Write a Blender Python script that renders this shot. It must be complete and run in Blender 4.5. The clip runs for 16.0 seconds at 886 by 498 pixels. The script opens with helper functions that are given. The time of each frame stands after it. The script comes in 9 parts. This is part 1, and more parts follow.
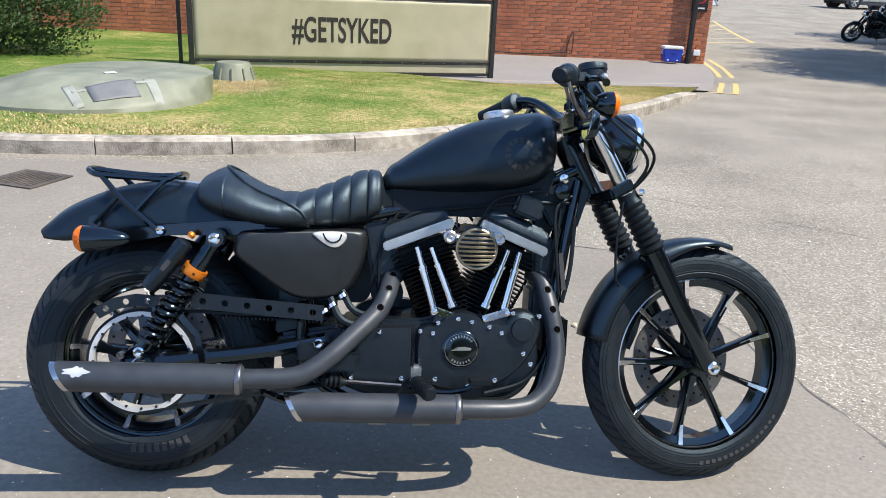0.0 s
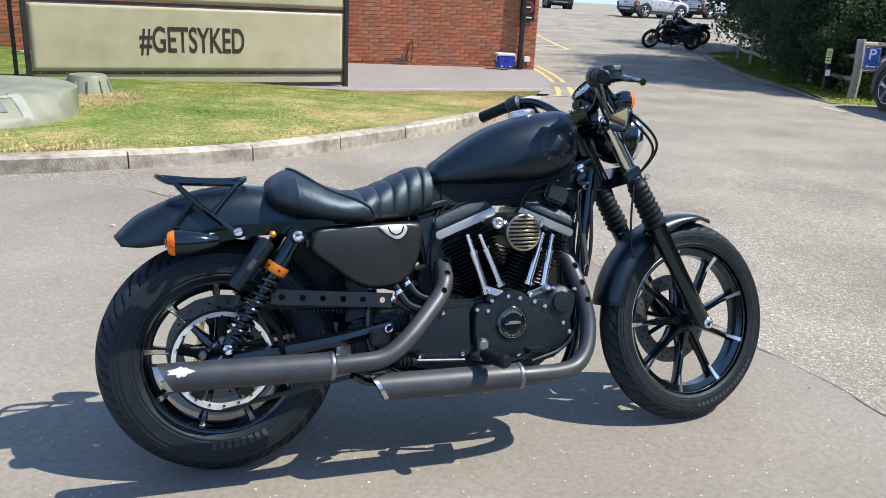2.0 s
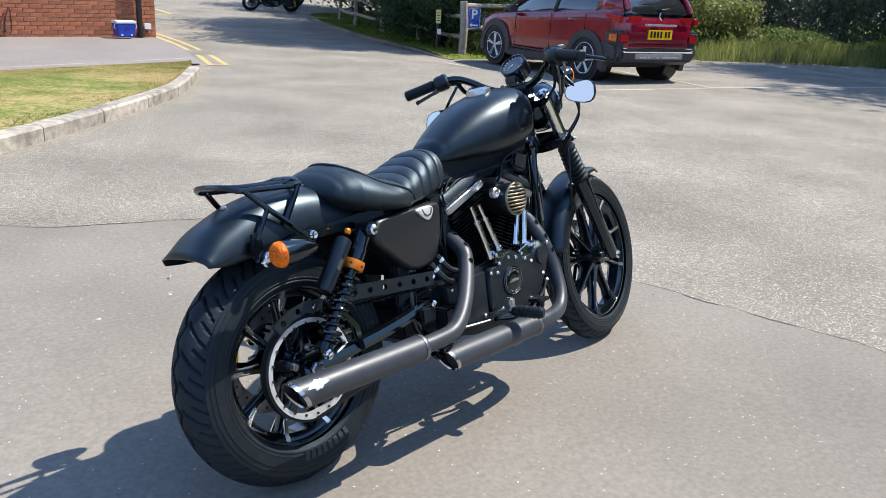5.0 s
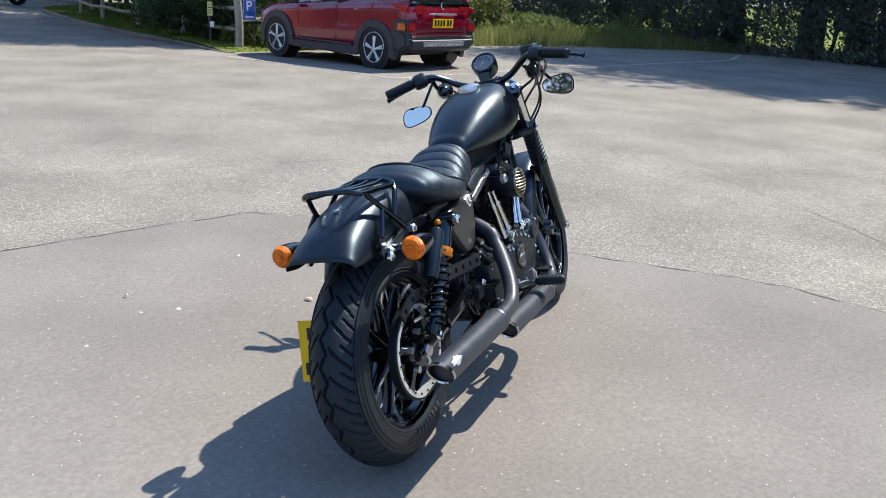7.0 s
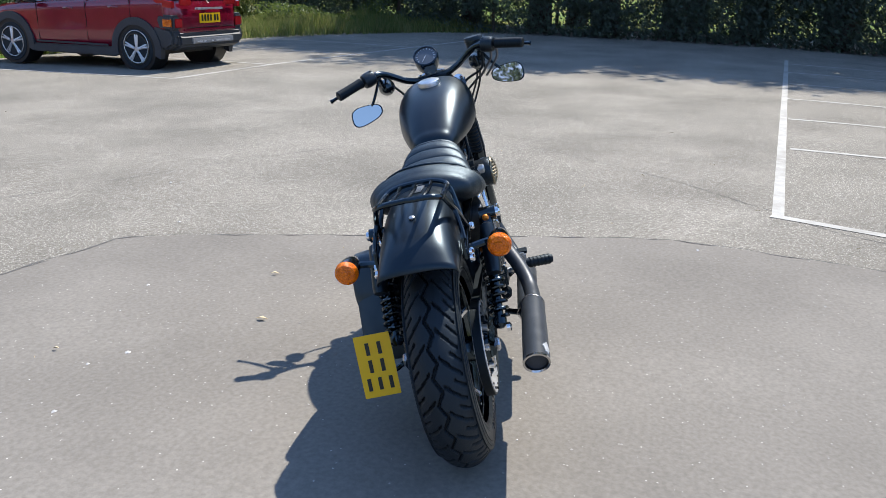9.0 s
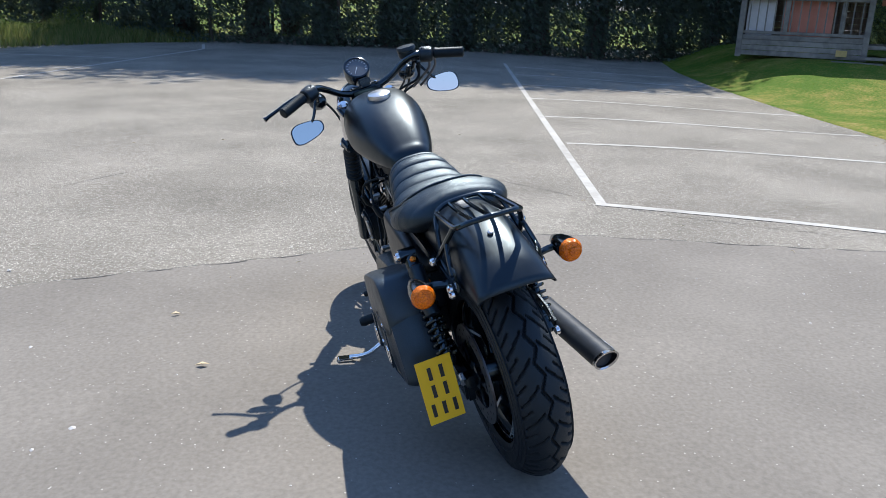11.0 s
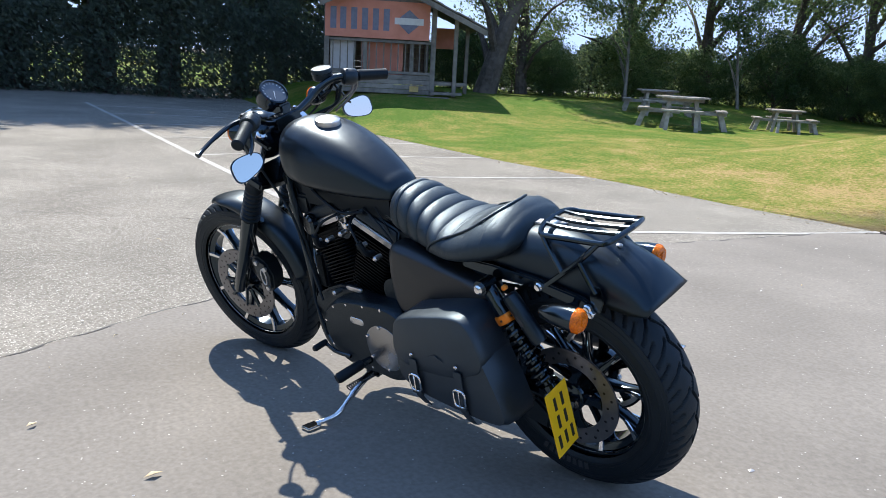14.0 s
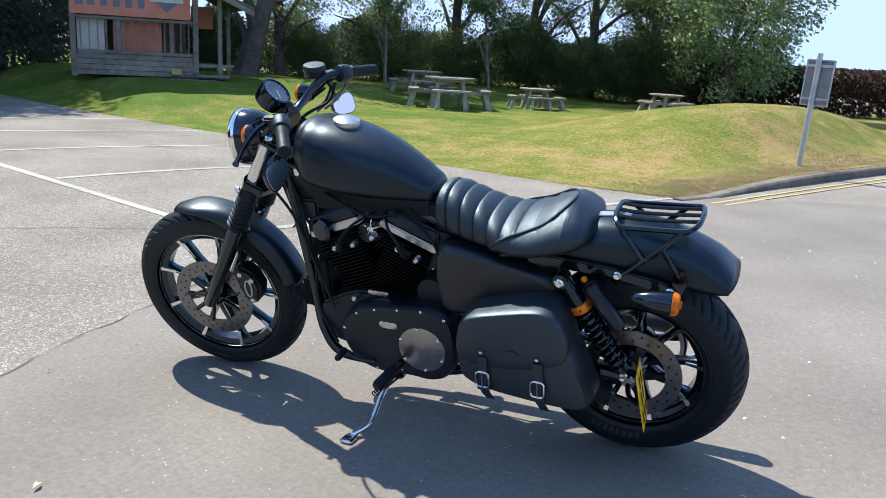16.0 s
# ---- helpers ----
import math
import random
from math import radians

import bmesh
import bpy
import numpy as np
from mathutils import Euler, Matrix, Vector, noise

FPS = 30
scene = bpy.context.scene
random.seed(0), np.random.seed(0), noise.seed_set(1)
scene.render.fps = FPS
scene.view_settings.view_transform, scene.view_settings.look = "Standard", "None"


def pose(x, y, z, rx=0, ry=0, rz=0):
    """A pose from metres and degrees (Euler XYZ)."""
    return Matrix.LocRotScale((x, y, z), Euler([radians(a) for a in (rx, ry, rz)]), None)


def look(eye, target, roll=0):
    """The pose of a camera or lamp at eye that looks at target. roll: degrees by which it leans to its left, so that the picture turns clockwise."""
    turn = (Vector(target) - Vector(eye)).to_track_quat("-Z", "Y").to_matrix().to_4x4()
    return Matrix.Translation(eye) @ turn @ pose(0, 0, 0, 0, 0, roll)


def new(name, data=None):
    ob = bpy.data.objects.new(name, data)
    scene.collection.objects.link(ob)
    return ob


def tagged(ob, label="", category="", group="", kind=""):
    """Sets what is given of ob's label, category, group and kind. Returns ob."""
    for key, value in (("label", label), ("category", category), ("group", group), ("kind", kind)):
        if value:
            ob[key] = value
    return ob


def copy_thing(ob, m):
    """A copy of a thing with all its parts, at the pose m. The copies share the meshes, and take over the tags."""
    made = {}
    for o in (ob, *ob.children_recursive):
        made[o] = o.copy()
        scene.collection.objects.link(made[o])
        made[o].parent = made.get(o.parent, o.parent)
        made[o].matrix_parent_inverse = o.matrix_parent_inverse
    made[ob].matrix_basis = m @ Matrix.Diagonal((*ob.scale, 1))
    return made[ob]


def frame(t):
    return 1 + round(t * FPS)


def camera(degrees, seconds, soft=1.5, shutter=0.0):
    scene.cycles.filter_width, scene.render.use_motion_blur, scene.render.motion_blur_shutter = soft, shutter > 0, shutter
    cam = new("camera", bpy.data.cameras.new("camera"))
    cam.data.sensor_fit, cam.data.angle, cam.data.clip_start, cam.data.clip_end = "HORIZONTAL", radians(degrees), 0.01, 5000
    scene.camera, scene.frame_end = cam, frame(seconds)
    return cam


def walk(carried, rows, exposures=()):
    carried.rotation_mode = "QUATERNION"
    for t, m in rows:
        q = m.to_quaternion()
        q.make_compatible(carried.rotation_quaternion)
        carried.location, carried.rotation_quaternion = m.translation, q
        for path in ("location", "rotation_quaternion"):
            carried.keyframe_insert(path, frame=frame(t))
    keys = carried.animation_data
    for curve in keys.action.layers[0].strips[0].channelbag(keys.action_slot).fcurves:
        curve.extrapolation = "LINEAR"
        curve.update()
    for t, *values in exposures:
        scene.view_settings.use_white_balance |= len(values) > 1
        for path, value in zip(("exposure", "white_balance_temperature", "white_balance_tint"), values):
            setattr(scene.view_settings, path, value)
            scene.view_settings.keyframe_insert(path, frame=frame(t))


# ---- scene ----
cam = camera(58.3, 16.0, soft=0.65)
PATH = [
    (0, (0.359, 0.598, 1.324), (0.119, 2.475, 0.674), 2.7),
    (0.5, (0.228, 0.477, 1.317), (0.061, 2.366, 0.684), 2.9),
    (1, (0.07, 0.351, 1.305), (0.008, 2.252, 0.687), 3.0),
    (1.5, (-0.044, 0.313, 1.301), (0.017, 2.218, 0.694), 3.1),
    (2, (-0.255, 0.352, 1.308), (-0.056, 2.247, 0.699), 3.1),
    (2.5, (-0.46, 0.357, 1.317), (-0.114, 2.229, 0.703), 3.1),
    (3, (-0.72, 0.334, 1.329), (-0.219, 2.167, 0.707), 3.1),
    (3.5, (-0.896, 0.376, 1.315), (-0.236, 2.156, 0.684), 3.1),
    (4, (-1.078, 0.475, 1.325), (-0.258, 2.184, 0.687), 3.2),
    (4.2, (-1.147, 0.506, 1.323), (-0.266, 2.184, 0.685), 3.2),
    (6.3, (-1.958, 0.904, 1.32), (-0.552, 2.176, 0.681), 3.7),
    (6.5, (-2.052, 0.957, 1.326), (-0.607, 2.185, 0.689), 3.5),
    (7, (-2.221, 1.076, 1.335), (-0.685, 2.189, 0.701), 3.3),
    (7.5, (-2.32, 1.235, 1.316), (-0.7, 2.226, 0.688), 2.8),
    (8, (-2.427, 1.422, 1.323), (-0.731, 2.278, 0.696), 2.4),
    (8.2, (-2.484, 1.503, 1.326), (-0.763, 2.303, 0.697), 2.1),
    (10.3, (-2.672, 2.439, 1.327), (-0.776, 2.546, 0.699), 1.6),
    (10.5, (-2.692, 2.546, 1.329), (-0.792, 2.58, 0.706), 1.6),
    (11, (-2.662, 2.739, 1.307), (-0.76, 2.594, 0.707), 1.9),
    (11.5, (-2.583, 2.944, 1.287), (-0.693, 2.621, 0.716), 2.3),
    (12, (-2.519, 3.156, 1.251), (-0.658, 2.658, 0.715), 2.5),
    (12.5, (-2.448, 3.4, 1.224), (-0.636, 2.722, 0.717), 2.8),
    (13, (-2.325, 3.573, 1.182), (-0.581, 2.719, 0.7), 3.0),
    (13.5, (-2.186, 3.754, 1.18), (-0.528, 2.738, 0.711), 3.1),
    (14, (-2.048, 3.984, 1.178), (-0.492, 2.815, 0.717), 3.1),
    (14.5, (-1.919, 4.189, 1.186), (-0.472, 2.887, 0.727), 3.1),
    (15, (-1.748, 4.33, 1.175), (-0.415, 2.911, 0.717), 3.0),
    (15.5, (-1.592, 4.439, 1.177), (-0.376, 2.921, 0.71), 3.0),
    (16, (-1.414, 4.608, 1.187), (-0.323, 3.001, 0.712), 3.3),
]
walk(cam, [(t, look(eye, target, roll)) for t, eye, target, roll in PATH],
     [(0.0, 1.27, 6680, 10), (3.5, 1.26, 6620, 10), (7.0, 1.21, 6480, 10), (11.0, 1.05, 6250, 10), (13.5, 1.29, 6330, 10), (16.0, 1.28, 6380, 10)])

SUN = Vector((0.565, -0.10, 0.819)).normalized()
world = bpy.data.worlds.new("sky")
scene.world = world
world.use_nodes = True
sky = world.node_tree.nodes.new("ShaderNodeTexSky")
sky.sky_type, sky.sun_disc = "NISHITA", False
sky.sun_elevation, sky.sun_rotation = math.asin(SUN.z), math.atan2(SUN.x, SUN.y)
sky.air_density, sky.dust_density, sky.ozone_density = 0.85, 0.0, 2.0
back = world.node_tree.nodes["Background"]
back.inputs["Strength"].default_value = 0.15
# summer haze evens the sky out towards the horizon
haze = world.node_tree.nodes.new("ShaderNodeMix")
haze.data_type, haze.blend_type = "RGBA", "DARKEN"
haze.inputs["Factor"].default_value = 1.0
haze.inputs[7].default_value = (1.95, 2.60, 4.1, 1)
world.node_tree.links.new(sky.outputs[0], haze.inputs[6])
world.node_tree.links.new(haze.outputs[2], back.inputs[0])
lamp = bpy.data.lights.new("sun", "SUN")
lamp.energy, lamp.angle, lamp.color = 3.4, radians(0.55), (1.0, 0.935, 0.83)
new("sun", lamp).matrix_world = look(SUN * 60, (0, 0, 0))


# ---- small tools ----
def ease(a, b, v):
    u = min(1.0, max(0.0, (v - a) / (b - a)))
    return u * u * (3 - 2 * u)


def land(x, y):
    """Height of the tarmac."""
    s = (x - 0.1) * 0.975 + (y - 2.5) * 0.22
    return (0.006 - 0.024 * math.tanh(0.9 * s) - 0.14 * ease(7, 16, y) - 0.10 * ease(0.5, -3.5, y)
            + 0.95 * ease(24, 55, y) - 0.12 * ease(-8, -14, y))


def hermite(xs, ys, x):
    """Smooth curve through the points (xs, ys)."""
    xs, ys = np.asarray(xs, float), np.asarray(ys, float)
    i = int(np.clip(np.searchsorted(xs, x) - 1, 0, len(xs) - 2))
    m = np.gradient(ys, xs)
    h = xs[i + 1] - xs[i]
    u = min(1.0, max(0.0, (x - xs[i]) / h))
    return float((2 * u**3 - 3 * u**2 + 1) * ys[i] + (u**3 - 2 * u**2 + u) * h * m[i]
                 + (-2 * u**3 + 3 * u**2) * ys[i + 1] + (u**3 - u**2) * h * m[i + 1])


def curve(pts, k=6):
    """Catmull-Rom points through pts."""
    p = [Vector(q) for q in pts]
    p = [2 * p[0] - p[1]] + p + [2 * p[-1] - p[-2]]
    out = []
    for i in range(1, len(p) - 2):
        a, b, c, d = p[i - 1:i + 3]
        for j in range(k):
            u = j / k
            out.append(0.5 * (2 * b + (c - a) * u + (2 * a - 5 * b + 4 * c - d) * u * u + (3 * b - a - 3 * c + d) * u**3))
    return out + [p[-2]]


class Geo:
    def __init__(self):
        self.v, self.f = [], []

    def add(self, verts, faces):
        n = len(self.v)
        self.v += [Vector(q) for q in verts]
        self.f += [tuple(n + i for i in q) for q in faces]
        return self

    def xf(self, m):
        self.v = [m @ q for q in self.v]
        return self

    def box(self, c, s, m=None):
        m = m or Matrix()
        vs = [m @ Vector((((i & 1) - 0.5) * s[0], (((i >> 1) & 1) - 0.5) * s[1], ((i >> 2) - 0.5) * s[2])) + Vector(c) for i in range(8)]
        return self.add(vs, [(0, 2, 3, 1), (4, 5, 7, 6), (0, 1, 5, 4), (2, 6, 7, 3), (0, 4, 6, 2), (1, 3, 7, 5)])

    def loft(self, rings, cap0=True, cap1=True, closed=True):
        n = len(rings[0])
        vs = [q for r in rings for q in r]
        fs = []
        for i in range(len(rings) - 1):
            for j in range(n if closed else n - 1):
                k = (j + 1) % n
                fs.append((i * n + j, i * n + k, (i + 1) * n + k, (i + 1) * n + j))
        if cap0:
            fs.append(tuple(range(n))[::-1])
        if cap1:
            fs.append(tuple((len(rings) - 1) * n + j for j in range(n)))
        return self.add(vs, fs)

    def tube(self, pts, r, n=10, closed=False, cap=True):
        p = [Vector(q) for q in pts]
        rr = r if isinstance(r, (list, tuple)) else [r] * len(p)
        up, rings = None, []
        for i, q in enumerate(p):
            a = p[i - 1] if (i or closed) else p[i]
            b = p[(i + 1) % len(p)] if (i < len(p) - 1 or closed) else p[i]
            t = (b - a).normalized()
            if up is None:
                up = t.orthogonal().normalized()
            up = (up - t * up.dot(t)).normalized()
            w = t.cross(up)
            rings.append([q + rr[i] * (math.cos(2 * math.pi * j / n) * up + math.sin(2 * math.pi * j / n) * w) for j in range(n)])
        if closed:
            rings.append(rings[0])
        return self.loft(rings, cap and not closed, cap and not closed)

    def cyl(self, p0, p1, r0, r1=None, n=18):
        return self.tube([p0, p1], [r0, r0 if r1 is None else r1], n)

    def lathe(self, prof, o, axis, n=32, cap=True):
        """prof: (radius, height along axis)."""
        ax = Vector(axis).normalized()
        u = ax.orthogonal().normalized()
        w = ax.cross(u)
        rings = [[Vector(o) + ax * h + r * (math.cos(2 * math.pi * j / n) * u + math.sin(2 * math.pi * j / n) * w) for j in range(n)] for r, h in prof]
        return self.loft(rings, cap, cap)

    def prism(self, poly, y0, y1):
        """poly: (x, z) pairs, extruded along y."""
        a = [Vector((x, y0, z)) for x, z in poly]
        b = [Vector((x, y1, z)) for x, z in poly]
        return self.loft([a, b])

    def pillow(self, poly, y0, y1, inset=0.88):
        cx, cz = sum(q[0] for q in poly) / len(poly), sum(q[1] for q in poly) / len(poly)
        rings = []
        for f, k in ((0, 1.0), (0.55, 1.0), (0.85, 1 - (1 - inset) * 0.35), (1.0, inset), (1.03, inset * 0.6)):
            rings.append([Vector((cx + (x - cx) * k, y0 + (y1 - y0) * f, cz + (z - cz) * k)) for x, z in poly])
        return self.loft(rings)

    def dome(self, poly, y0, y1, flat=0.6, n=8, wall=0.35):
        """poly: (x, z) pairs, with a rounded shoulder that swells into a gently curved face."""
        cx, cz = sum(q[0] for q in poly) / len(poly), sum(q[1] for q in poly) / len(poly)
        ym = y0 + (y1 - y0) * wall
        steps = [(1.0, y0)] + [(flat + (1 - flat) * math.cos(math.pi / 2 * i / n), ym + (y1 - ym) * math.sin(math.pi / 2 * i / n)) for i in range(n + 1)]
        steps += [(flat * 0.6, y1 + (y1 - ym) * 0.10), (flat * 0.25, y1 + (y1 - ym) * 0.14)]
        return self.loft([[Vector((cx + (x - cx) * k, y, cz + (z - cz) * k)) for x, z in poly] for k, y in steps])


def mesh_of(name, g, sharp=38):
    me = bpy.data.meshes.new(name)
    me.from_pydata([tuple(q) for q in g.v], [], g.f)
    bm = bmesh.new()
    bm.from_mesh(me)
    bmesh.ops.recalc_face_normals(bm, faces=bm.faces)
    bm.to_mesh(me)
    bm.free()
    me.polygons.foreach_set("use_smooth", [True] * len(me.polygons))
    me.set_sharp_from_angle(angle=radians(sharp))
    return me


def bevelled(me, width, segs=2):
    bm = bmesh.new()
    bm.from_mesh(me)
    bm.normal_update()
    es = [e for e in bm.edges if len(e.link_faces) == 2 and e.calc_face_angle(0) > 0.6]
    bmesh.ops.bevel(bm, geom=es, offset=width, segments=segs, affect="EDGES", clamp_overlap=True)
    bm.to_mesh(me)
    bm.free()
    me.polygons.foreach_set("use_smooth", [True] * len(me.polygons))
    me.set_sharp_from_angle(angle=radians(38))


def part(name, g, material, parent=None, label="", bevel=0.0, sharp=38, solid=0.0):
    me = mesh_of(name, g, sharp)
    if bevel:
        bevelled(me, bevel)
    me.materials.append(material)
    ob = new(name, me)
    if parent is not None:
        ob.parent = parent
    if label:
        tagged(ob, label)
    if solid:
        md = ob.modifiers.new("thickness", "SOLIDIFY")
        md.thickness, md.offset = solid, 0
    return ob


def thing(name, label, category, m=None, group="", kind=""):
    ob = new(name)
    ob.empty_display_size = 0.1
    if m is not None:
        ob.matrix_world = m
    return tagged(ob, label, category, group, kind)


# ---- materials ----
def principled(name):
    m = bpy.data.materials.new(name)
    m.use_nodes = True
    return m, m.node_tree.nodes, m.node_tree.links, m.node_tree.nodes["Principled BSDF"]


def ramp(nodes, stops):
    r = nodes.new("ShaderNodeValToRGB")
    while len(r.color_ramp.elements) < len(stops):
        r.color_ramp.elements.new(0.5)
    for e, (p, c) in zip(r.color_ramp.elements, stops):
        e.position, e.color = p, (*c, 1)
    return r


def surface(name, c1, c2, scale=20, rough=0.5, spread=0.15, metal=0.0, bump=0.0, bump_scale=None, coat=0.0, island=0.0, detail=6, coords="Object", spec=0.5, tint=None):
    """Two colours mixed by noise at two scales, gloss that varies with it, and fine relief."""
    m, n, l, p = principled(name)
    tc = n.new("ShaderNodeTexCoord")
    a, b = n.new("ShaderNodeTexNoise"), n.new("ShaderNodeTexNoise")
    a.inputs["Scale"].default_value, a.inputs["Detail"].default_value = scale, detail
    b.inputs["Scale"].default_value, b.inputs["Detail"].default_value = scale * 0.13, 3
    mix = n.new("ShaderNodeMath")
    mix.operation = "MULTIPLY_ADD"
    mix.inputs[1].default_value = 0.5
    half = n.new("ShaderNodeMath")
    half.operation, half.inputs[1].default_value = "MULTIPLY", 0.5
    for t in (a, b):
        l.new(tc.outputs[coords], t.inputs["Vector"])
    l.new(b.outputs[0], half.inputs[0])
    l.new(a.outputs[0], mix.inputs[0])
    l.new(half.outputs[0], mix.inputs[2])
    r = ramp(n, ((0.36, c1), (0.64, c2)))
    l.new(mix.outputs[0], r.inputs[0])
    colour = r.outputs[0]
    if island:
        info = n.new("ShaderNodeObjectInfo")
        geo = n.new("ShaderNodeNewGeometry")
        s = n.new("ShaderNodeMath")
        s.operation = "ADD"
        fr = n.new("ShaderNodeMath")
        fr.operation = "FRACT"
        l.new(info.outputs["Random"], s.inputs[0])
        l.new(geo.outputs["Random Per Island"], s.inputs[1])
        l.new(s.outputs[0], fr.inputs[0])
        mr = n.new("ShaderNodeMapRange")
        mr.inputs["To Min"].default_value, mr.inputs["To Max"].default_value = 1 - island, 1 + island
        l.new(fr.outputs[0], mr.inputs["Value"])
        hs = n.new("ShaderNodeHueSaturation")
        l.new(mr.outputs[0], hs.inputs["Value"])
        l.new(colour, hs.inputs["Color"])
        colour = hs.outputs[0]
    l.new(colour, p.inputs["Base Color"])
    rr = n.new("ShaderNodeMapRange")
    rr.inputs["From Min"].default_value, rr.inputs["From Max"].default_value = 0.3, 0.7
    rr.inputs["To Min"].default_value, rr.inputs["To Max"].default_value = max(0.02, rough - spread), min(1, rough + spread)
    l.new(mix.outputs[0], rr.inputs["Value"])
    l.new(rr.outputs[0], p.inputs["Roughness"])
    p.inputs["Metallic"].default_value = metal
    p.inputs["Specular IOR Level"].default_value = spec
    if tint:
        p.inputs["Specular Tint"].default_value = (*tint, 1)
    p.inputs["Coat Weight"].default_value = coat
    p.inputs["Coat Roughness"].default_value = 0.08
    if bump:
        bt = n.new("ShaderNodeTexNoise")
        bt.inputs["Scale"].default_value, bt.inputs["Detail"].default_value = bump_scale or scale * 3, 4
        l.new(tc.outputs[coords], bt.inputs["Vector"])
        bn = n.new("ShaderNodeBump")
        bn.inputs["Strength"].default_value, bn.inputs["Distance"].default_value = min(1, bump * 100), 0.01
        bn.inputs["Strength"].default_value = bump
        l.new(bt.outputs[0], bn.inputs["Height"])
        l.new(bn.outputs[0], p.inputs["Normal"])
    return m


def asphalt(name, dark, light, stone, cell, amount, rough, bump, stain, grain=9, spec=0.3):
    """Binder with pale chippings, patched by broad stains."""
    m, n, l, p = principled(name)
    tc = n.new("ShaderNodeTexCoord")
    v = n.new("ShaderNodeTexVoronoi")
    v.inputs["Scale"].default_value = cell
    l.new(tc.outputs["Object"], v.inputs["Vector"])
    big, mid = n.new("ShaderNodeTexNoise"), n.new("ShaderNodeTexNoise")
    big.inputs["Scale"].default_value, big.inputs["Detail"].default_value = 0.9, 7
    mid.inputs["Scale"].default_value, mid.inputs["Detail"].default_value = grain, 8
    l.new(tc.outputs["Object"], big.inputs["Vector"])
    l.new(tc.outputs["Object"], mid.inputs["Vector"])
    base = ramp(n, ((0.3, dark), (0.7, light)))
    l.new(mid.outputs[0], base.inputs[0])
    sep = n.new("ShaderNodeSeparateColor")
    l.new(v.outputs["Color"], sep.inputs[0])
    pick = n.new("ShaderNodeMath")
    pick.operation, pick.inputs[1].default_value = "LESS_THAN", amount
    l.new(sep.outputs[0], pick.inputs[0])
    near = n.new("ShaderNodeMath")
    near.operation, near.inputs[1].default_value = "LESS_THAN", 0.42
    l.new(v.outputs["Distance"], near.inputs[0])
    both = n.new("ShaderNodeMath")
    both.operation = "MULTIPLY"
    l.new(pick.outputs[0], both.inputs[0])
    l.new(near.outputs[0], both.inputs[1])
    mx = n.new("ShaderNodeMix")
    mx.data_type = "RGBA"
    l.new(both.outputs[0], mx.inputs["Factor"])
    l.new(base.outputs[0], mx.inputs[6])
    mx.inputs[7].default_value = (*stone, 1)
    st = n.new("ShaderNodeMapRange")
    st.inputs["From Min"].default_value, st.inputs["From Max"].default_value = 0.3, 0.7
    st.inputs["To Min"].default_value, st.inputs["To Max"].default_value = 1 - stain, 1 + stain
    l.new(big.outputs[0], st.inputs["Value"])
    hs = n.new("ShaderNodeHueSaturation")
    l.new(st.outputs[0], hs.inputs["Value"])
    l.new(mx.outputs[2], hs.inputs["Color"])
    l.new(hs.outputs[0], p.inputs["Base Color"])
    p.inputs["Roughness"].default_value = rough
    p.inputs["Specular IOR Level"].default_value = spec
    bn = n.new("ShaderNodeBump")
    bn.inputs["Strength"].default_value, bn.inputs["Distance"].default_value = bump, 0.004
    add = n.new("ShaderNodeMath")
    add.operation = "SUBTRACT"
    l.new(mid.outputs[0], add.inputs[0])
    l.new(v.outputs["Distance"], add.inputs[1])
    l.new(add.outputs[0], bn.inputs["Height"])
    l.new(bn.outputs[0], p.inputs["Normal"])
    return m


def glassy(name, colour, rough=0.03):
    m, n, l, p = principled(name)
    p.inputs["Base Color"].default_value = (*colour, 1)
    p.inputs["Roughness"].default_value = rough
    p.inputs["Transmission Weight"].default_value = 1.0
    p.inputs["IOR"].default_value = 1.45
    return m


def leafy(name, c1, c2, c3):
    """Leaves: each its own green, light shines through."""
    m, n, l, p = principled(name)
    geo = n.new("ShaderNodeNewGeometry")
    info = n.new("ShaderNodeObjectInfo")
    s = n.new("ShaderNodeMath")
    s.operation, s.inputs[1].default_value = "MULTIPLY_ADD", 0.5
    r = ramp(n, ((0.1, c1), (0.6, c2), (1.0, c3)))
    l.new(info.outputs["Random"], s.inputs[0])
    mul = n.new("ShaderNodeMath")
    mul.operation, mul.inputs[1].default_value = "MULTIPLY", 0.6
    l.new(geo.outputs["Random Per Island"], mul.inputs[0])
    l.new(mul.outputs[0], s.inputs[2])
    l.new(s.outputs[0], r.inputs[0])
    l.new(r.outputs[0], p.inputs["Base Color"])
    p.inputs["Roughness"].default_value = 0.5
    tr = n.new("ShaderNodeBsdfTranslucent")
    l.new(r.outputs[0], tr.inputs["Color"])
    ms = n.new("ShaderNodeMixShader")
    ms.inputs[0].default_value = 0.58
    l.new(p.outputs[0], ms.inputs[1])
    l.new(tr.outputs[0], ms.inputs[2])
    l.new(ms.outputs[0], n["Material Output"].inputs["Surface"])
    return m


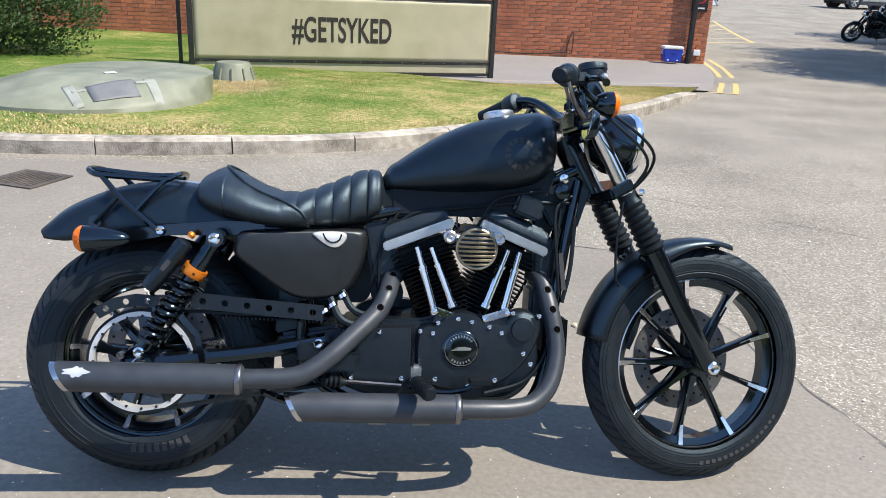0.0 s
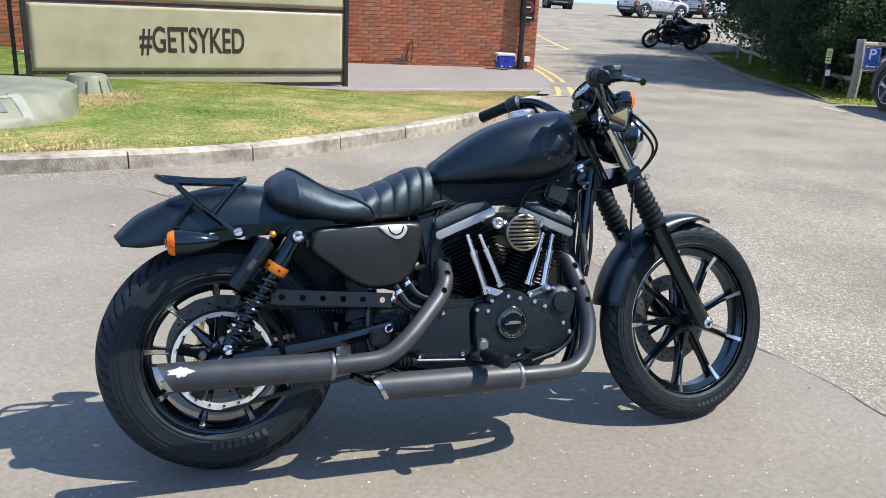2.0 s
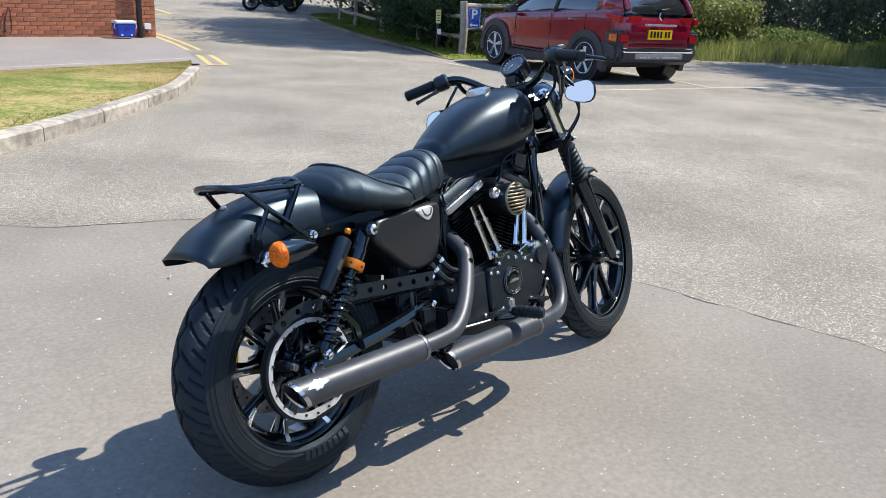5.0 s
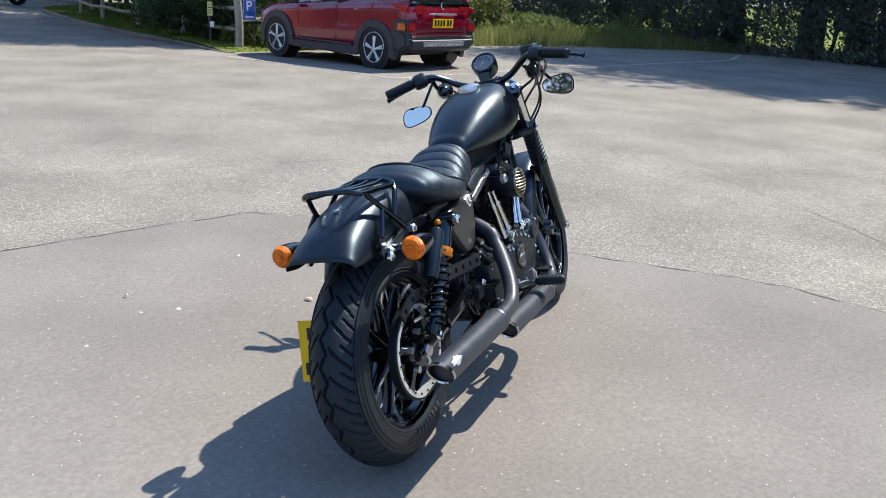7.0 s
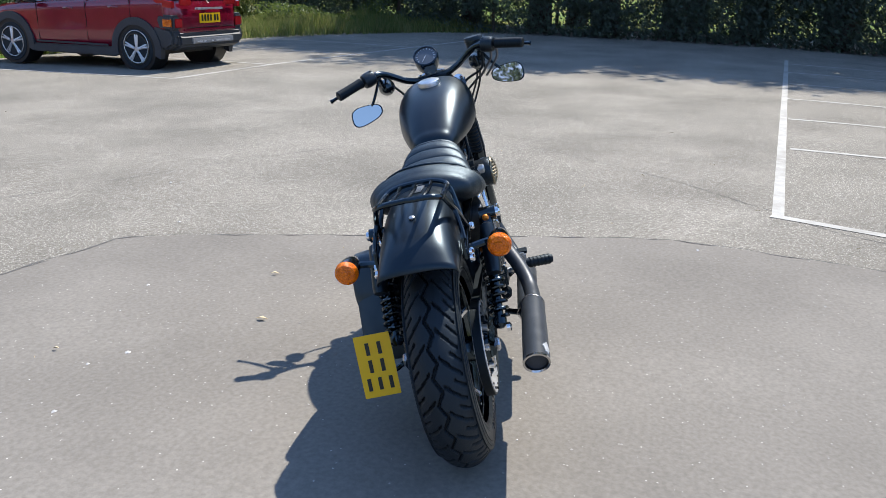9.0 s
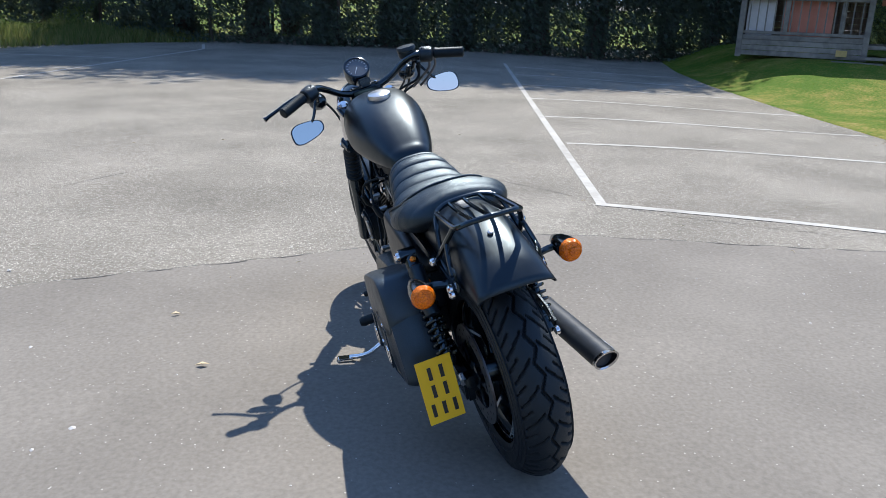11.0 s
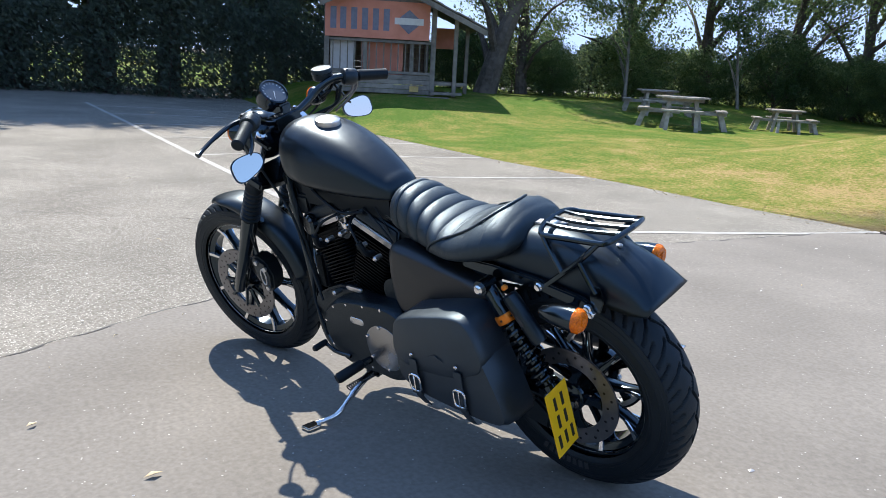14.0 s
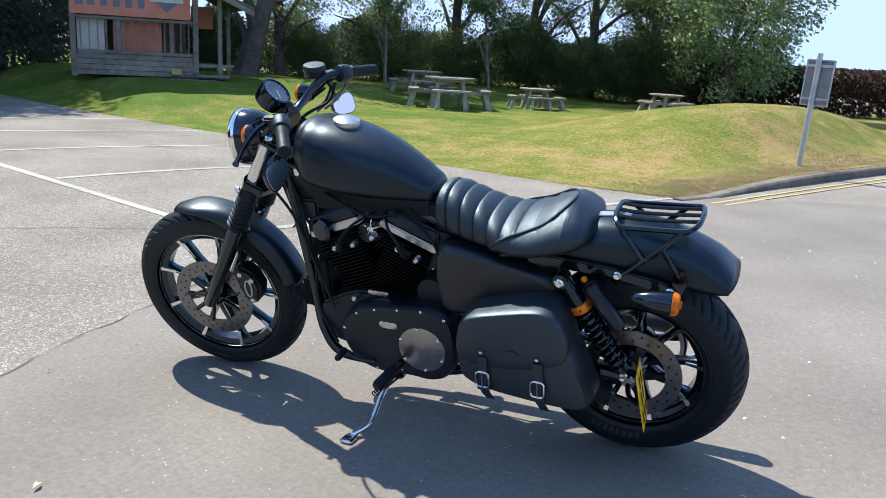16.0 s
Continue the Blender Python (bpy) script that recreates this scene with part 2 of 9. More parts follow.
def lawn(name, green, mid, dry, x_green, x_dry, thin=False):
    """Mown grass, fresh to sun-scorched in blotches, drier towards x_dry."""
    m, n, l, p = principled(name)
    tc = n.new("ShaderNodeTexCoord")
    xyz = n.new("ShaderNodeSeparateXYZ")
    l.new(tc.outputs["Object"], xyz.inputs[0])
    dryness = n.new("ShaderNodeMapRange")
    dryness.inputs["From Min"].default_value, dryness.inputs["From Max"].default_value = x_green, x_dry
    dryness.inputs["To Min"].default_value, dryness.inputs["To Max"].default_value = -0.63, -0.30
    l.new(xyz.outputs[0], dryness.inputs["Value"])
    total = dryness.outputs[0]
    for scale, detail, amount in ((0.55, 4, 0.78), (2.6, 5, 0.72), (24, 3, 0.90)):
        t = n.new("ShaderNodeTexNoise")
        t.inputs["Scale"].default_value, t.inputs["Detail"].default_value = scale, detail
        l.new(tc.outputs["Object"], t.inputs["Vector"])
        k = n.new("ShaderNodeMath")
        k.operation, k.inputs[1].default_value = "MULTIPLY_ADD", amount
        l.new(t.outputs[0], k.inputs[0])
        l.new(total, k.inputs[2])
        total = k.outputs[0]
    r = ramp(n, ((0.48, green), (0.74, mid), (0.97, dry)))
    l.new(total, r.inputs[0])
    # every tuft and blade its own tone; ground noise also paints shade between tufts
    tone = n.new("ShaderNodeMapRange")
    tone.inputs["To Min"].default_value, tone.inputs["To Max"].default_value = 0.55, 1.45
    if thin:
        geo = n.new("ShaderNodeNewGeometry")
        l.new(geo.outputs["Random Per Island"], tone.inputs["Value"])
    else:
        tuft = n.new("ShaderNodeTexNoise")
        tuft.inputs["Scale"].default_value, tuft.inputs["Detail"].default_value = 45, 3
        l.new(tc.outputs["Object"], tuft.inputs["Vector"])
        l.new(tuft.outputs[0], tone.inputs["Value"])
    hsv = n.new("ShaderNodeHueSaturation")
    l.new(tone.outputs[0], hsv.inputs["Value"])
    l.new(r.outputs[0], hsv.inputs["Color"])
    l.new(hsv.outputs[0], p.inputs["Base Color"])
    p.inputs["Roughness"].default_value, p.inputs["Specular IOR Level"].default_value = 0.9, 0.15
    bt = n.new("ShaderNodeTexNoise")
    bt.inputs["Scale"].default_value, bt.inputs["Detail"].default_value = 70, 4
    l.new(tc.outputs["Object"], bt.inputs["Vector"])
    bn = n.new("ShaderNodeBump")
    bn.inputs["Strength"].default_value, bn.inputs["Distance"].default_value = 0.7, 0.02
    l.new(bt.outputs[0], bn.inputs["Height"])
    if thin:
        tr, ms = n.new("ShaderNodeBsdfTranslucent"), n.new("ShaderNodeMixShader")
        ms.inputs[0].default_value = 0.5
        l.new(hsv.outputs[0], tr.inputs["Color"])
        l.new(p.outputs[0], ms.inputs[1])
        l.new(tr.outputs[0], ms.inputs[2])
        l.new(ms.outputs[0], n["Material Output"].inputs["Surface"])
    else:
        l.new(bn.outputs[0], p.inputs["Normal"])
    return m


TAR_SMOOTH = asphalt("smooth_tarmac", (0.178, 0.163, 0.142), (0.232, 0.213, 0.186), (0.50, 0.47, 0.43), 150, 0.006, 0.9, 0.10, 0.16, 60, 0.12)
TAR_COARSE = asphalt("coarse_tarmac", (0.148, 0.136, 0.114), (0.262, 0.242, 0.206), (0.47, 0.44, 0.385), 120, 0.27, 0.9, 0.55, 0.20, 60, 0.13)
TAR_PATH = asphalt("path_tarmac", (0.19, 0.172, 0.162), (0.25, 0.232, 0.222), (0.4, 0.39, 0.37), 140, 0.06, 0.85, 0.2, 0.08, 40)
CONCRETE = surface("kerb_concrete", (0.19, 0.155, 0.115), (0.45, 0.39, 0.31), 9, 0.9, 0.08, bump=0.6, bump_scale=60, island=0.14)
WHITE_LINE = surface("white_road_paint", (0.25, 0.24, 0.215), (0.46, 0.445, 0.41), 12, 0.75, bump=0.2, bump_scale=80)
YELLOW_LINE = surface("yellow_road_paint", (0.42, 0.30, 0.10), (0.56, 0.41, 0.15), 18, 0.7, bump=0.2, bump_scale=80)
GRASS_SOIL = lawn("mown_grass", (0.075, 0.14, 0.022), (0.19, 0.21, 0.06), (0.40, 0.31, 0.15), -5.0, 2.0)
GRASS_BRIGHT = lawn("green_lawn", (0.070, 0.132, 0.012), (0.178, 0.182, 0.036), (0.33, 0.235, 0.10), 9.0, -1.5)
BLADE_DRY = lawn("mown_grass_blades", (0.095, 0.175, 0.028), (0.23, 0.25, 0.075), (0.44, 0.35, 0.17), -5.0, 2.0, True)
BLADE_BRIGHT = lawn("green_lawn_blades", (0.078, 0.152, 0.015), (0.20, 0.207, 0.042), (0.37, 0.27, 0.115), 9.0, -1.5, True)
BLADE = leafy("grass_blades", (0.09, 0.17, 0.02), (0.19, 0.25, 0.05), (0.42, 0.36, 0.15))
BRICK = surface("orange_red_brick", (0.28, 0.085, 0.04), (0.44, 0.155, 0.075), 18, 0.85, 0.1, bump=0.3, bump_scale=70, island=0.22)
MORTAR = surface("grey_mortar", (0.36, 0.32, 0.27), (0.48, 0.43, 0.37), 22, 0.95, 0.04, bump=0.4)
BLACK_STEEL = surface("black_powder_coated_steel", (0.012, 0.012, 0.013), (0.024, 0.024, 0.026), 30, 0.42, 0.1)
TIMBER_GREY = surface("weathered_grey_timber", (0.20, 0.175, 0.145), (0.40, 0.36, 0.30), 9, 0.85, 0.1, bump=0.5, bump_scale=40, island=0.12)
# the grey timber again, with the shelter's shade put into its colour
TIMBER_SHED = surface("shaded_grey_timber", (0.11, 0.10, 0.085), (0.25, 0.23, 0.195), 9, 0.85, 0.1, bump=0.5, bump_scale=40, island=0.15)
# brown boards, likewise darkened in colour for the shelter's shaded inside
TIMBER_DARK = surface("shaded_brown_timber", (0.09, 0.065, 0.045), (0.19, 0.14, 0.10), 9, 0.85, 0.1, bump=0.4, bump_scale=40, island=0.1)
BARK = surface("rough_grey_bark", (0.05, 0.04, 0.03), (0.15, 0.125, 0.10), 8, 0.95, 0.03, bump=0.9, bump_scale=25)
# lifted and greyed towards blue: veiling haze is put into the leaf colour
LEAF_DARK = leafy("hazed_hedge_leaves", (0.088, 0.118, 0.098), (0.118, 0.158, 0.118), (0.165, 0.220, 0.130))
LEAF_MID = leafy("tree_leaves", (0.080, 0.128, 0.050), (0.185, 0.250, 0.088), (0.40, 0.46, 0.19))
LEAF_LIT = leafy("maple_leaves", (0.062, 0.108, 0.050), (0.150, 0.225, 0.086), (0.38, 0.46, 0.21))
# darker than the tree leaves: shade beneath the trees is put into the colour
LEAF_SHADE = leafy("shaded_undergrowth_leaves", (0.050, 0.076, 0.048), (0.100, 0.142, 0.078), (0.27, 0.34, 0.15))
LEAF_BUSH = leafy("shrub_leaves", (0.040, 0.078, 0.032), (0.088, 0.150, 0.052), (0.24, 0.32, 0.12))
LEAF_HOLLY = leafy("evergreen_leaves", (0.026, 0.056, 0.026), (0.048, 0.096, 0.040), (0.115, 0.190, 0.075))
LEAF_OLIVE = leafy("rough_verge_leaves", (0.07, 0.11, 0.025), (0.17, 0.22, 0.06), (0.36, 0.33, 0.14))
LEAF_BROWN = leafy("copper_hedge_leaves", (0.045, 0.026, 0.02), (0.10, 0.055, 0.04), (0.11, 0.10, 0.05))


# ---- ground ----
def sheet(name, P, nu, nv, material, label, category, lift=0.0, height=land, kind="structure"):
    """A grid whose places are P(u, v), laid at the land's height plus lift."""
    verts, faces = [], []
    for j in range(nv + 1):
        for i in range(nu + 1):
            x, y = P(i / nu, j / nv)
            verts.append((x, y, height(x, y) + lift))
    for j in range(nv):
        for i in range(nu):
            a = j * (nu + 1) + i
            faces.append((a, a + 1, a + nu + 2, a + nu + 1))
    me = bpy.data.meshes.new(name)
    me.from_pydata(verts, [], faces)
    me.polygons.foreach_set("use_smooth", [True] * len(me.polygons))
    me.materials.append(material)
    return tagged(new(name, me), label, category, kind=kind)


def polyline(pts):
    """Walks along pts by share of its length."""
    p = [Vector(q) for q in pts]
    d = [0.0]
    for a, b in zip(p, p[1:]):
        d.append(d[-1] + (b - a).length)

    def at(u):
        s = min(max(u, 0), 1) * d[-1]
        for i in range(len(p) - 1):
            if s <= d[i + 1] + 1e-9:
                return p[i].lerp(p[i + 1], (s - d[i]) / max(1e-9, d[i + 1] - d[i]))
        return p[-1]
    at.length = d[-1]
    return at


AXIS = [-900, -300, -120, -60, -40, -30, -24, -20, -16, -13, -11, -9, -8] + [-7 + 0.5 * i for i in range(33)] + [10, 11, 12.5, 14, 16, 18, 20, 23, 26, 30, 34, 38, 43, 48, 54, 62, 80, 120, 300, 900]


def axis_at(u):
    s = u * (len(AXIS) - 1)
    i = min(int(s), len(AXIS) - 2)
    return AXIS[i] + (AXIS[i + 1] - AXIS[i]) * (s - i)


sheet("ground", lambda u, v: (axis_at(u), axis_at(v)), len(AXIS) - 1, len(AXIS) - 1, TAR_COARSE,
      "coarse grey car park tarmac with pale stone chippings", "tarmac", -0.006)

SEAM_E = polyline([(0.95, -3.55), (1.34, -2.63), (1.45, -1.2), (1.62, 0.4), (1.80, 1.4), (1.84, 1.86), (1.68, 2.4), (1.51, 2.9), (1.34, 3.32), (1.17, 3.75), (0.93, 4.35), (0.75, 4.66)])
SEAM_N = polyline([(-14, 5.5), (-4, 5.52), (-2.7, 5.72), (-1.75, 5.5), (-0.86, 4.9), (0.08, 4.78), (0.75, 4.66)])


def wobble(x, y, k=0.012):
    return k * noise.noise(Vector((x * 9, y * 9, 3.1)))


def patch(u, v):
    u = 1 - (1 - u) ** 2
    e, n = SEAM_E(v), SEAM_N(u)
    w = Vector((-14, -14 + 19.5 * v))
    s = Vector((-14, -14)).lerp(Vector((0.95, -3.55)), u)
    a = w.lerp(e, u) + s.lerp(n, v)
    b = (Vector((-14, -14)) * (1 - u) + Vector((0.95, -3.55)) * u) * (1 - v) + (Vector((-14, 5.5)) * (1 - u) + Vector((0.75, 4.66)) * u) * v
    p = a - b
    edge = max(ease(0.97, 1.0, u), ease(0.97, 1.0, v))
    return p.x + edge * wobble(p.x, p.y), p.y + edge * wobble(p.y, p.x)


sheet("road", patch, 60, 70, TAR_SMOOTH, "smooth grey tarmac resurfacing with a ragged edge", "tarmac", 0.0)
# the dark open joint along the edge of the resurfacing
JOINT = surface("dark_tar_joint", (0.05, 0.047, 0.044), (0.14, 0.133, 0.125), 30, 0.9, bump=0.5)


def ribbon(name, pts, width, material, label, category, lift=0.001, n=None, height=land, ragged=0.0, kind="structure"):
    at = polyline(pts)
    n = n or max(2, int(at.length / 0.35))

    def P(u, v):
        p, q = at(u), at(min(1, u + 0.002)) - at(max(0, u - 0.002))
        t = q.normalized()
        w = width * (1 + ragged * noise.noise(Vector((p.x * 7, p.y * 7, 0))))
        off = (v - 0.5) * w + (0.02 * ragged * noise.noise(Vector((p.x * 5, p.y * 5, 9))))
        return p.x - t.y * off, p.y + t.x * off
    return sheet(name, P, n, 1, material, label, category, lift, height, kind)


ribbon("road_joint", [(0.95, -3.55), (1.34, -2.63), (1.45, -1.2), (1.62, 0.4), (1.80, 1.4), (1.84, 1.86), (1.68, 2.4), (1.51, 2.9), (1.34, 3.32), (1.17, 3.75), (0.93, 4.35), (0.75, 4.66), (0.08, 4.78), (-0.86, 4.9), (-1.75, 5.5)],
       0.009, JOINT, "dark crumbling joint between two tarmac surfaces", "joint", 0.002, 160, ragged=1.4)
ribbon("road_joint", [(0.4, 6.2), (2.2, 5.4), (3.6, 4.6), (4.2, 3.1), (3.4, 1.9), (2.35, 0.9), (1.85, -0.2)], 0.005, JOINT, "fine crack in the coarse tarmac", "crack", -0.004, 90, ragged=1.6)

LINES = [
    ([(2.60, 1.24), (15.4, 0.12)], 0.074), ([(2.63, 1.28), (2.06, -0.40), (1.34, -2.63), (1.16, -3.3)], 0.08),
    ([(5.09, 0.95), (4.66, -3.15)], 0.074), ([(6.97, 0.81), (6.58, -3.08)], 0.074), ([(8.83, 0.66), (8.34, -3.12)], 0.074),
    ([(10.75, 0.47), (10.32, -3.15)], 0.074), ([(12.65, 0.32), (12.2, -3.3)], 0.074), ([(14.5, 0.18), (14.1, -3.4)], 0.074),
    ([(6.95, 8.74), (9.4, 8.53), (17.3, 7.14), (19.4, 7.6)], 0.08), ([(6.95, 8.74), (7.2, 12.9)], 0.07),
    ([(9.28, 8.54), (10.1, 12.6)], 0.07), ([(11.72, 8.2), (12.9, 12.4)], 0.07), ([(14.0, 7.9), (15.6, 12.6)], 0.07)]
for pts, w in LINES:
    ribbon("white_line", pts, w, WHITE_LINE, "worn white painted parking bay line on tarmac", "road marking", -0.0025 if pts[0][0] > 2.61 or pts[0][1] < 1.26 else 0.002)
for off in (0.0, 0.22):
    ribbon("yellow_line", [(2.76 + off * 1.1, 12.80), (3.06 + off, 14.2), (3.30 + off, 15.8), (3.42 + off, 17.3), (3.47 + off, 19.2)], 0.085, YELLOW_LINE, "double yellow line curving along the kerb", "road marking", -0.003)
    ribbon("yellow_line", [(0.76 - off * 0.6, -3.25), (0.45 - off * 0.6, -4.40), (0.03 - off * 0.6, -6.0), (-0.53 - off * 0.6, -8.1), (-1.62 - off * 0.6, -12.2)], 0.036, YELLOW_LINE, "double yellow line beside the kerb", "road marking", 0.001)
ribbon("yellow_line", [(2.63, 12.80), (3.02, 12.82)], 0.06, YELLOW_LINE, "short bar closing the double yellow line", "road marking", 0.003)
for i in range(5):
    ribbon("yellow_line", [(4.7 + i * 0.28, 25.2 + i * 1.7), (6.0 + i * 0.05, 25.8 + i * 1.75)], 0.12, YELLOW_LINE, "faded yellow hatching on tarmac", "road marking", 0.003)
ribbon("yellow_line", [(4.6, 25.1), (6.1, 25.9), (6.4, 34.5)], 0.12, YELLOW_LINE, "faded yellow hatching on tarmac", "road marking", 0.003)


# ---- grass island, kerb and path to the north ----
KERB_N = [(-9.0, 5.35), (-6.0, 5.35), (-4.3, 5.45), (-3.43, 5.53), (-2.83, 5.67), (-1.95, 6.02), (-1.10, 6.53), (-0.40, 7.26), (0.22, 8.03), (0.79, 8.77), (1.34, 9.62), (1.98, 11.1), (2.42, 12.3), (2.58, 12.85)]
KERB_S = [(1.00, -3.10), (0.86, -3.48), (0.66, -4.38), (0.25, -6.02), (-0.30, -8.1), (-1.4, -12.2), (-3.0, -17)]


def kerb_run(name, pts, length, first, side, rise, label, material=CONCRETE):
    at = polyline(curve([(*q, 0) for q in pts], 5))
    n = int((at.length - first) / length)
    u0, du = first / at.length, (1 - first / at.length) / n if not first else length / at.length
    run = thing(name, label, "kerb", kind="structure")
    for i in range(n):
        a, b = at(u0 + (i + 0.006) * du), at(u0 + (i + 0.994) * du)
        m = at(u0 + (i + 0.5) * du)
        t = (b - a).normalized()
        w = Vector((-t.y, t.x, 0)) * side
        g = Geo()
        rings = []
        for p, f in ((a, 0.0), (m, 0.5), (b, 1.0)):
            z, k = land(p.x, p.y), rise(u0 + (i + f) * du)
            jit = 0.004 * noise.noise(p * 3)
            rings.append([Vector((p.x, p.y, z - 0.05)), Vector((p.x, p.y, z + k - 0.02 + jit)), Vector((p.x, p.y, z + k + jit)) + w * 0.022,
                          Vector((p.x, p.y, z + k + 0.004 + jit)) + w * 0.125, Vector((p.x, p.y, z - 0.05)) + w * 0.125])
        g.loft(rings)
        part("kerb_stone", g, material, run)
    return run


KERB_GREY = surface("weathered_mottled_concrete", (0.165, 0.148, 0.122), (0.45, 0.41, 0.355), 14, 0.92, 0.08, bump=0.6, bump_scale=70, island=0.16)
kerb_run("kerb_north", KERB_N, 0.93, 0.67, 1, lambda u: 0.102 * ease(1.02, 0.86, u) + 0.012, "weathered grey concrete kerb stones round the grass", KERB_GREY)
# concrete darkened all over: the south kerb's shaded face is put into the colour
KERB_DARK = surface("shade_darkened_concrete", (0.09, 0.075, 0.058), (0.22, 0.19, 0.155), 9, 0.9, 0.08, bump=0.6, bump_scale=60, island=0.14)
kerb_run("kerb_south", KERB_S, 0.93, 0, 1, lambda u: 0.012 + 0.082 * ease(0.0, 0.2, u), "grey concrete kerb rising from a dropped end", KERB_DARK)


def island_height(x, y):
    return land(x, y) + 0.112 + 0.03 * noise.noise(Vector((x * 0.6, y * 0.6, 1))) + 0.06 * ease(11.5, 16, y) * ease(-5, -9, x) - 0.05 * ease(9, 12.5, y)


kn = polyline(curve([(*q, 0) for q in KERB_N], 5))
back_n = polyline([(-16, 17), (-7.5, 17.2), (-4.6, 12.6), (-2.2, 12.0), (-0.55, 11.45), (0.5, 11.9), (1.8, 12.5), (2.45, 12.80)])


def island(u, v):
    a, b = kn(u), back_n(u)
    t = (kn(min(1, u + 0.01)) - kn(max(0, u - 0.01))).normalized()
    a = Vector((a.x - t.y * 0.12, a.y + t.x * 0.12))
    p = a.lerp(b, v)
    return p.x, p.y


sheet("grass_island", island, 70, 30, GRASS_SOIL, "patchy mown grass with dry straw-coloured spots", "grass", 0, island_height)


def blades(name, place, height, count, size, label, material=BLADE, seed=5, tall=0.045):
    """Short grass blades over an area, one mesh."""
    rnd = random.Random(seed)
    verts, faces = [], []
    for _ in range(count):
        x, y = place(rnd)
        z = height(x, y)
        a = rnd.uniform(0, 6.283)
        h = tall * rnd.uniform(0.4, 1.0) * (0.6 + 0.8 * max(0, noise.noise(Vector((x * 1.3, y * 1.3, 2))) + 0.4))
        w = size * rnd.uniform(0.6, 1.2)
        dx, dy = math.cos(a) * w, math.sin(a) * w
        bend = 0.5 if tall > 0.05 else 1.5
        lx, ly = rnd.uniform(-bend, bend) * h, rnd.uniform(-bend, bend) * h
        k = len(verts)
        verts += [(x - dx, y - dy, z - 0.004), (x + dx, y + dy, z - 0.004), (x + lx, y + ly, z + h)]
        faces.append((k, k + 1, k + 2))
    me = bpy.data.meshes.new(name)
    me.from_pydata(verts, [], faces)
    me.materials.append(material)
    return tagged(new(name, me), label, "grass", kind="stuff")


def on_island(rnd):
    return island(rnd.uniform(0.12, 1), rnd.uniform(0.005, 1) ** 1.2)


blades("grass_blades", on_island, island_height, 150000, 0.0042, "short mown grass blades, green and straw coloured", BLADE_DRY, tall=0.012)

STRAW = surface("dry_straw_grass", (0.36, 0.27, 0.13), (0.58, 0.46, 0.26), 30, 0.9)


def scorched(rnd):
    """Dry straw beside the kerb and round the vent cap."""
    q = rnd.random()
    if q < 0.55:
        u = rnd.uniform(0.2, 0.46) if q < 0.45 else rnd.uniform(0.46, 0.95)
        return island(u, abs(rnd.gauss(0, 0.055 if u < 0.42 else 0.018)) + 0.004)
    return -3.0 + rnd.gauss(0, 0.24), 8.85 + rnd.gauss(0, 0.34)


blades("dry_grass", scorched, island_height, 15000, 0.008, "scorched straw-coloured grass beside kerb and vent cap", STRAW, seed=12, tall=0.018)



def path_at(u, v):
    """From the edging along the grass (v = 0) back to the brick wall (v = 1)."""
    fx, fy = -0.6 + 3.22 * u, 11.42 + 1.42 * u
    bx, by = -9.6 + 12.98 * u, 17.9
    return fx + (bx - fx) * v + 0.14 * u * math.sin(math.pi * v), fy + (by - fy) * v


sheet("path", path_at, 24, 24, TAR_PATH, "smooth brownish tarmac path along the building", "path", 0.008, lambda x, y: land(x, y) + 0.02 * ease(3.4, 2.0, x))
ribbon("path_edging", [(-0.6, 11.42), (1.8, 12.5), (2.5, 12.82)], 0.06, CONCRETE, "thin pale concrete edging strip", "edging", 0.108, 12, kind="structure")


# ---- grass bank to the south ----
def kerb_x(y):
    """Where the southern kerb runs at y."""
    if y > KERB_S[0][1]:
        return KERB_S[0][0]
    for a, b in zip(KERB_S, KERB_S[1:]):
        if b[1] <= y <= a[1]:
            return a[0] + (b[0] - a[0]) * (y - a[1]) / (b[1] - a[1]) + 0.11
    return KERB_S[-1][0] + (y + 17) * 0.3 + 0.11


FRONT = [(1.06, -3.18), (2.4, -3.17), (4.1, -3.24), (6.2, -3.10), (9.5, -3.18), (12.3, -3.38), (15.4, -3.8), (19, -4.6)]


def bank_height(x, y):
    d = float(np.interp(x, [q[0] for q in FRONT], [q[1] for q in FRONT])) - 0.03 - y
    w = x - kerb_x(y)
    rise = 0.12 * ease(0, 2.5, d) + 0.09 * ease(5, 9, d) * ease(13, 11, x) + 0.40 * ease(-0.05, 1.7, d) * ease(9.0, 13.0, x)
    rise += 0.62 * ease(4.2, 0.2, abs(x - 2.0)) * ease(1.2, 5.0, d) * ease(12.0, 6.5, d)
    h = land(x, y) + 0.004 + (-0.004 + 0.10 * ease(0.0, 2.8, d)) * ease(1.2, 0.0, w) + rise * ease(-0.1, 2.0, w)
    h -= 0.022 * ease(0.06, -0.02, d)
    return h + 0.035 * noise.noise(Vector((x * 0.5, y * 0.5, 4))) * ease(0, 1.5, d) * ease(0, 1, w)


front_s = polyline(FRONT)


def bank(u, v):
    x = 1.05 + (19 - 1.05) * u ** 1.3
    f = front_s(min(1, max(0, (x - 1.16) / 17.84)))
    yb = -30
    y = f.y + (yb - f.y) * v ** 1.6
    k = kerb_x(y)
    x = k + (x - 1.05) * (19 - k) / (19 - 1.05)
    return x, y


sheet("grass_bank", bank, 70, 60, GRASS_BRIGHT, "sunlit green lawn with dry brown patches, rising gently", "grass", 0, bank_height)
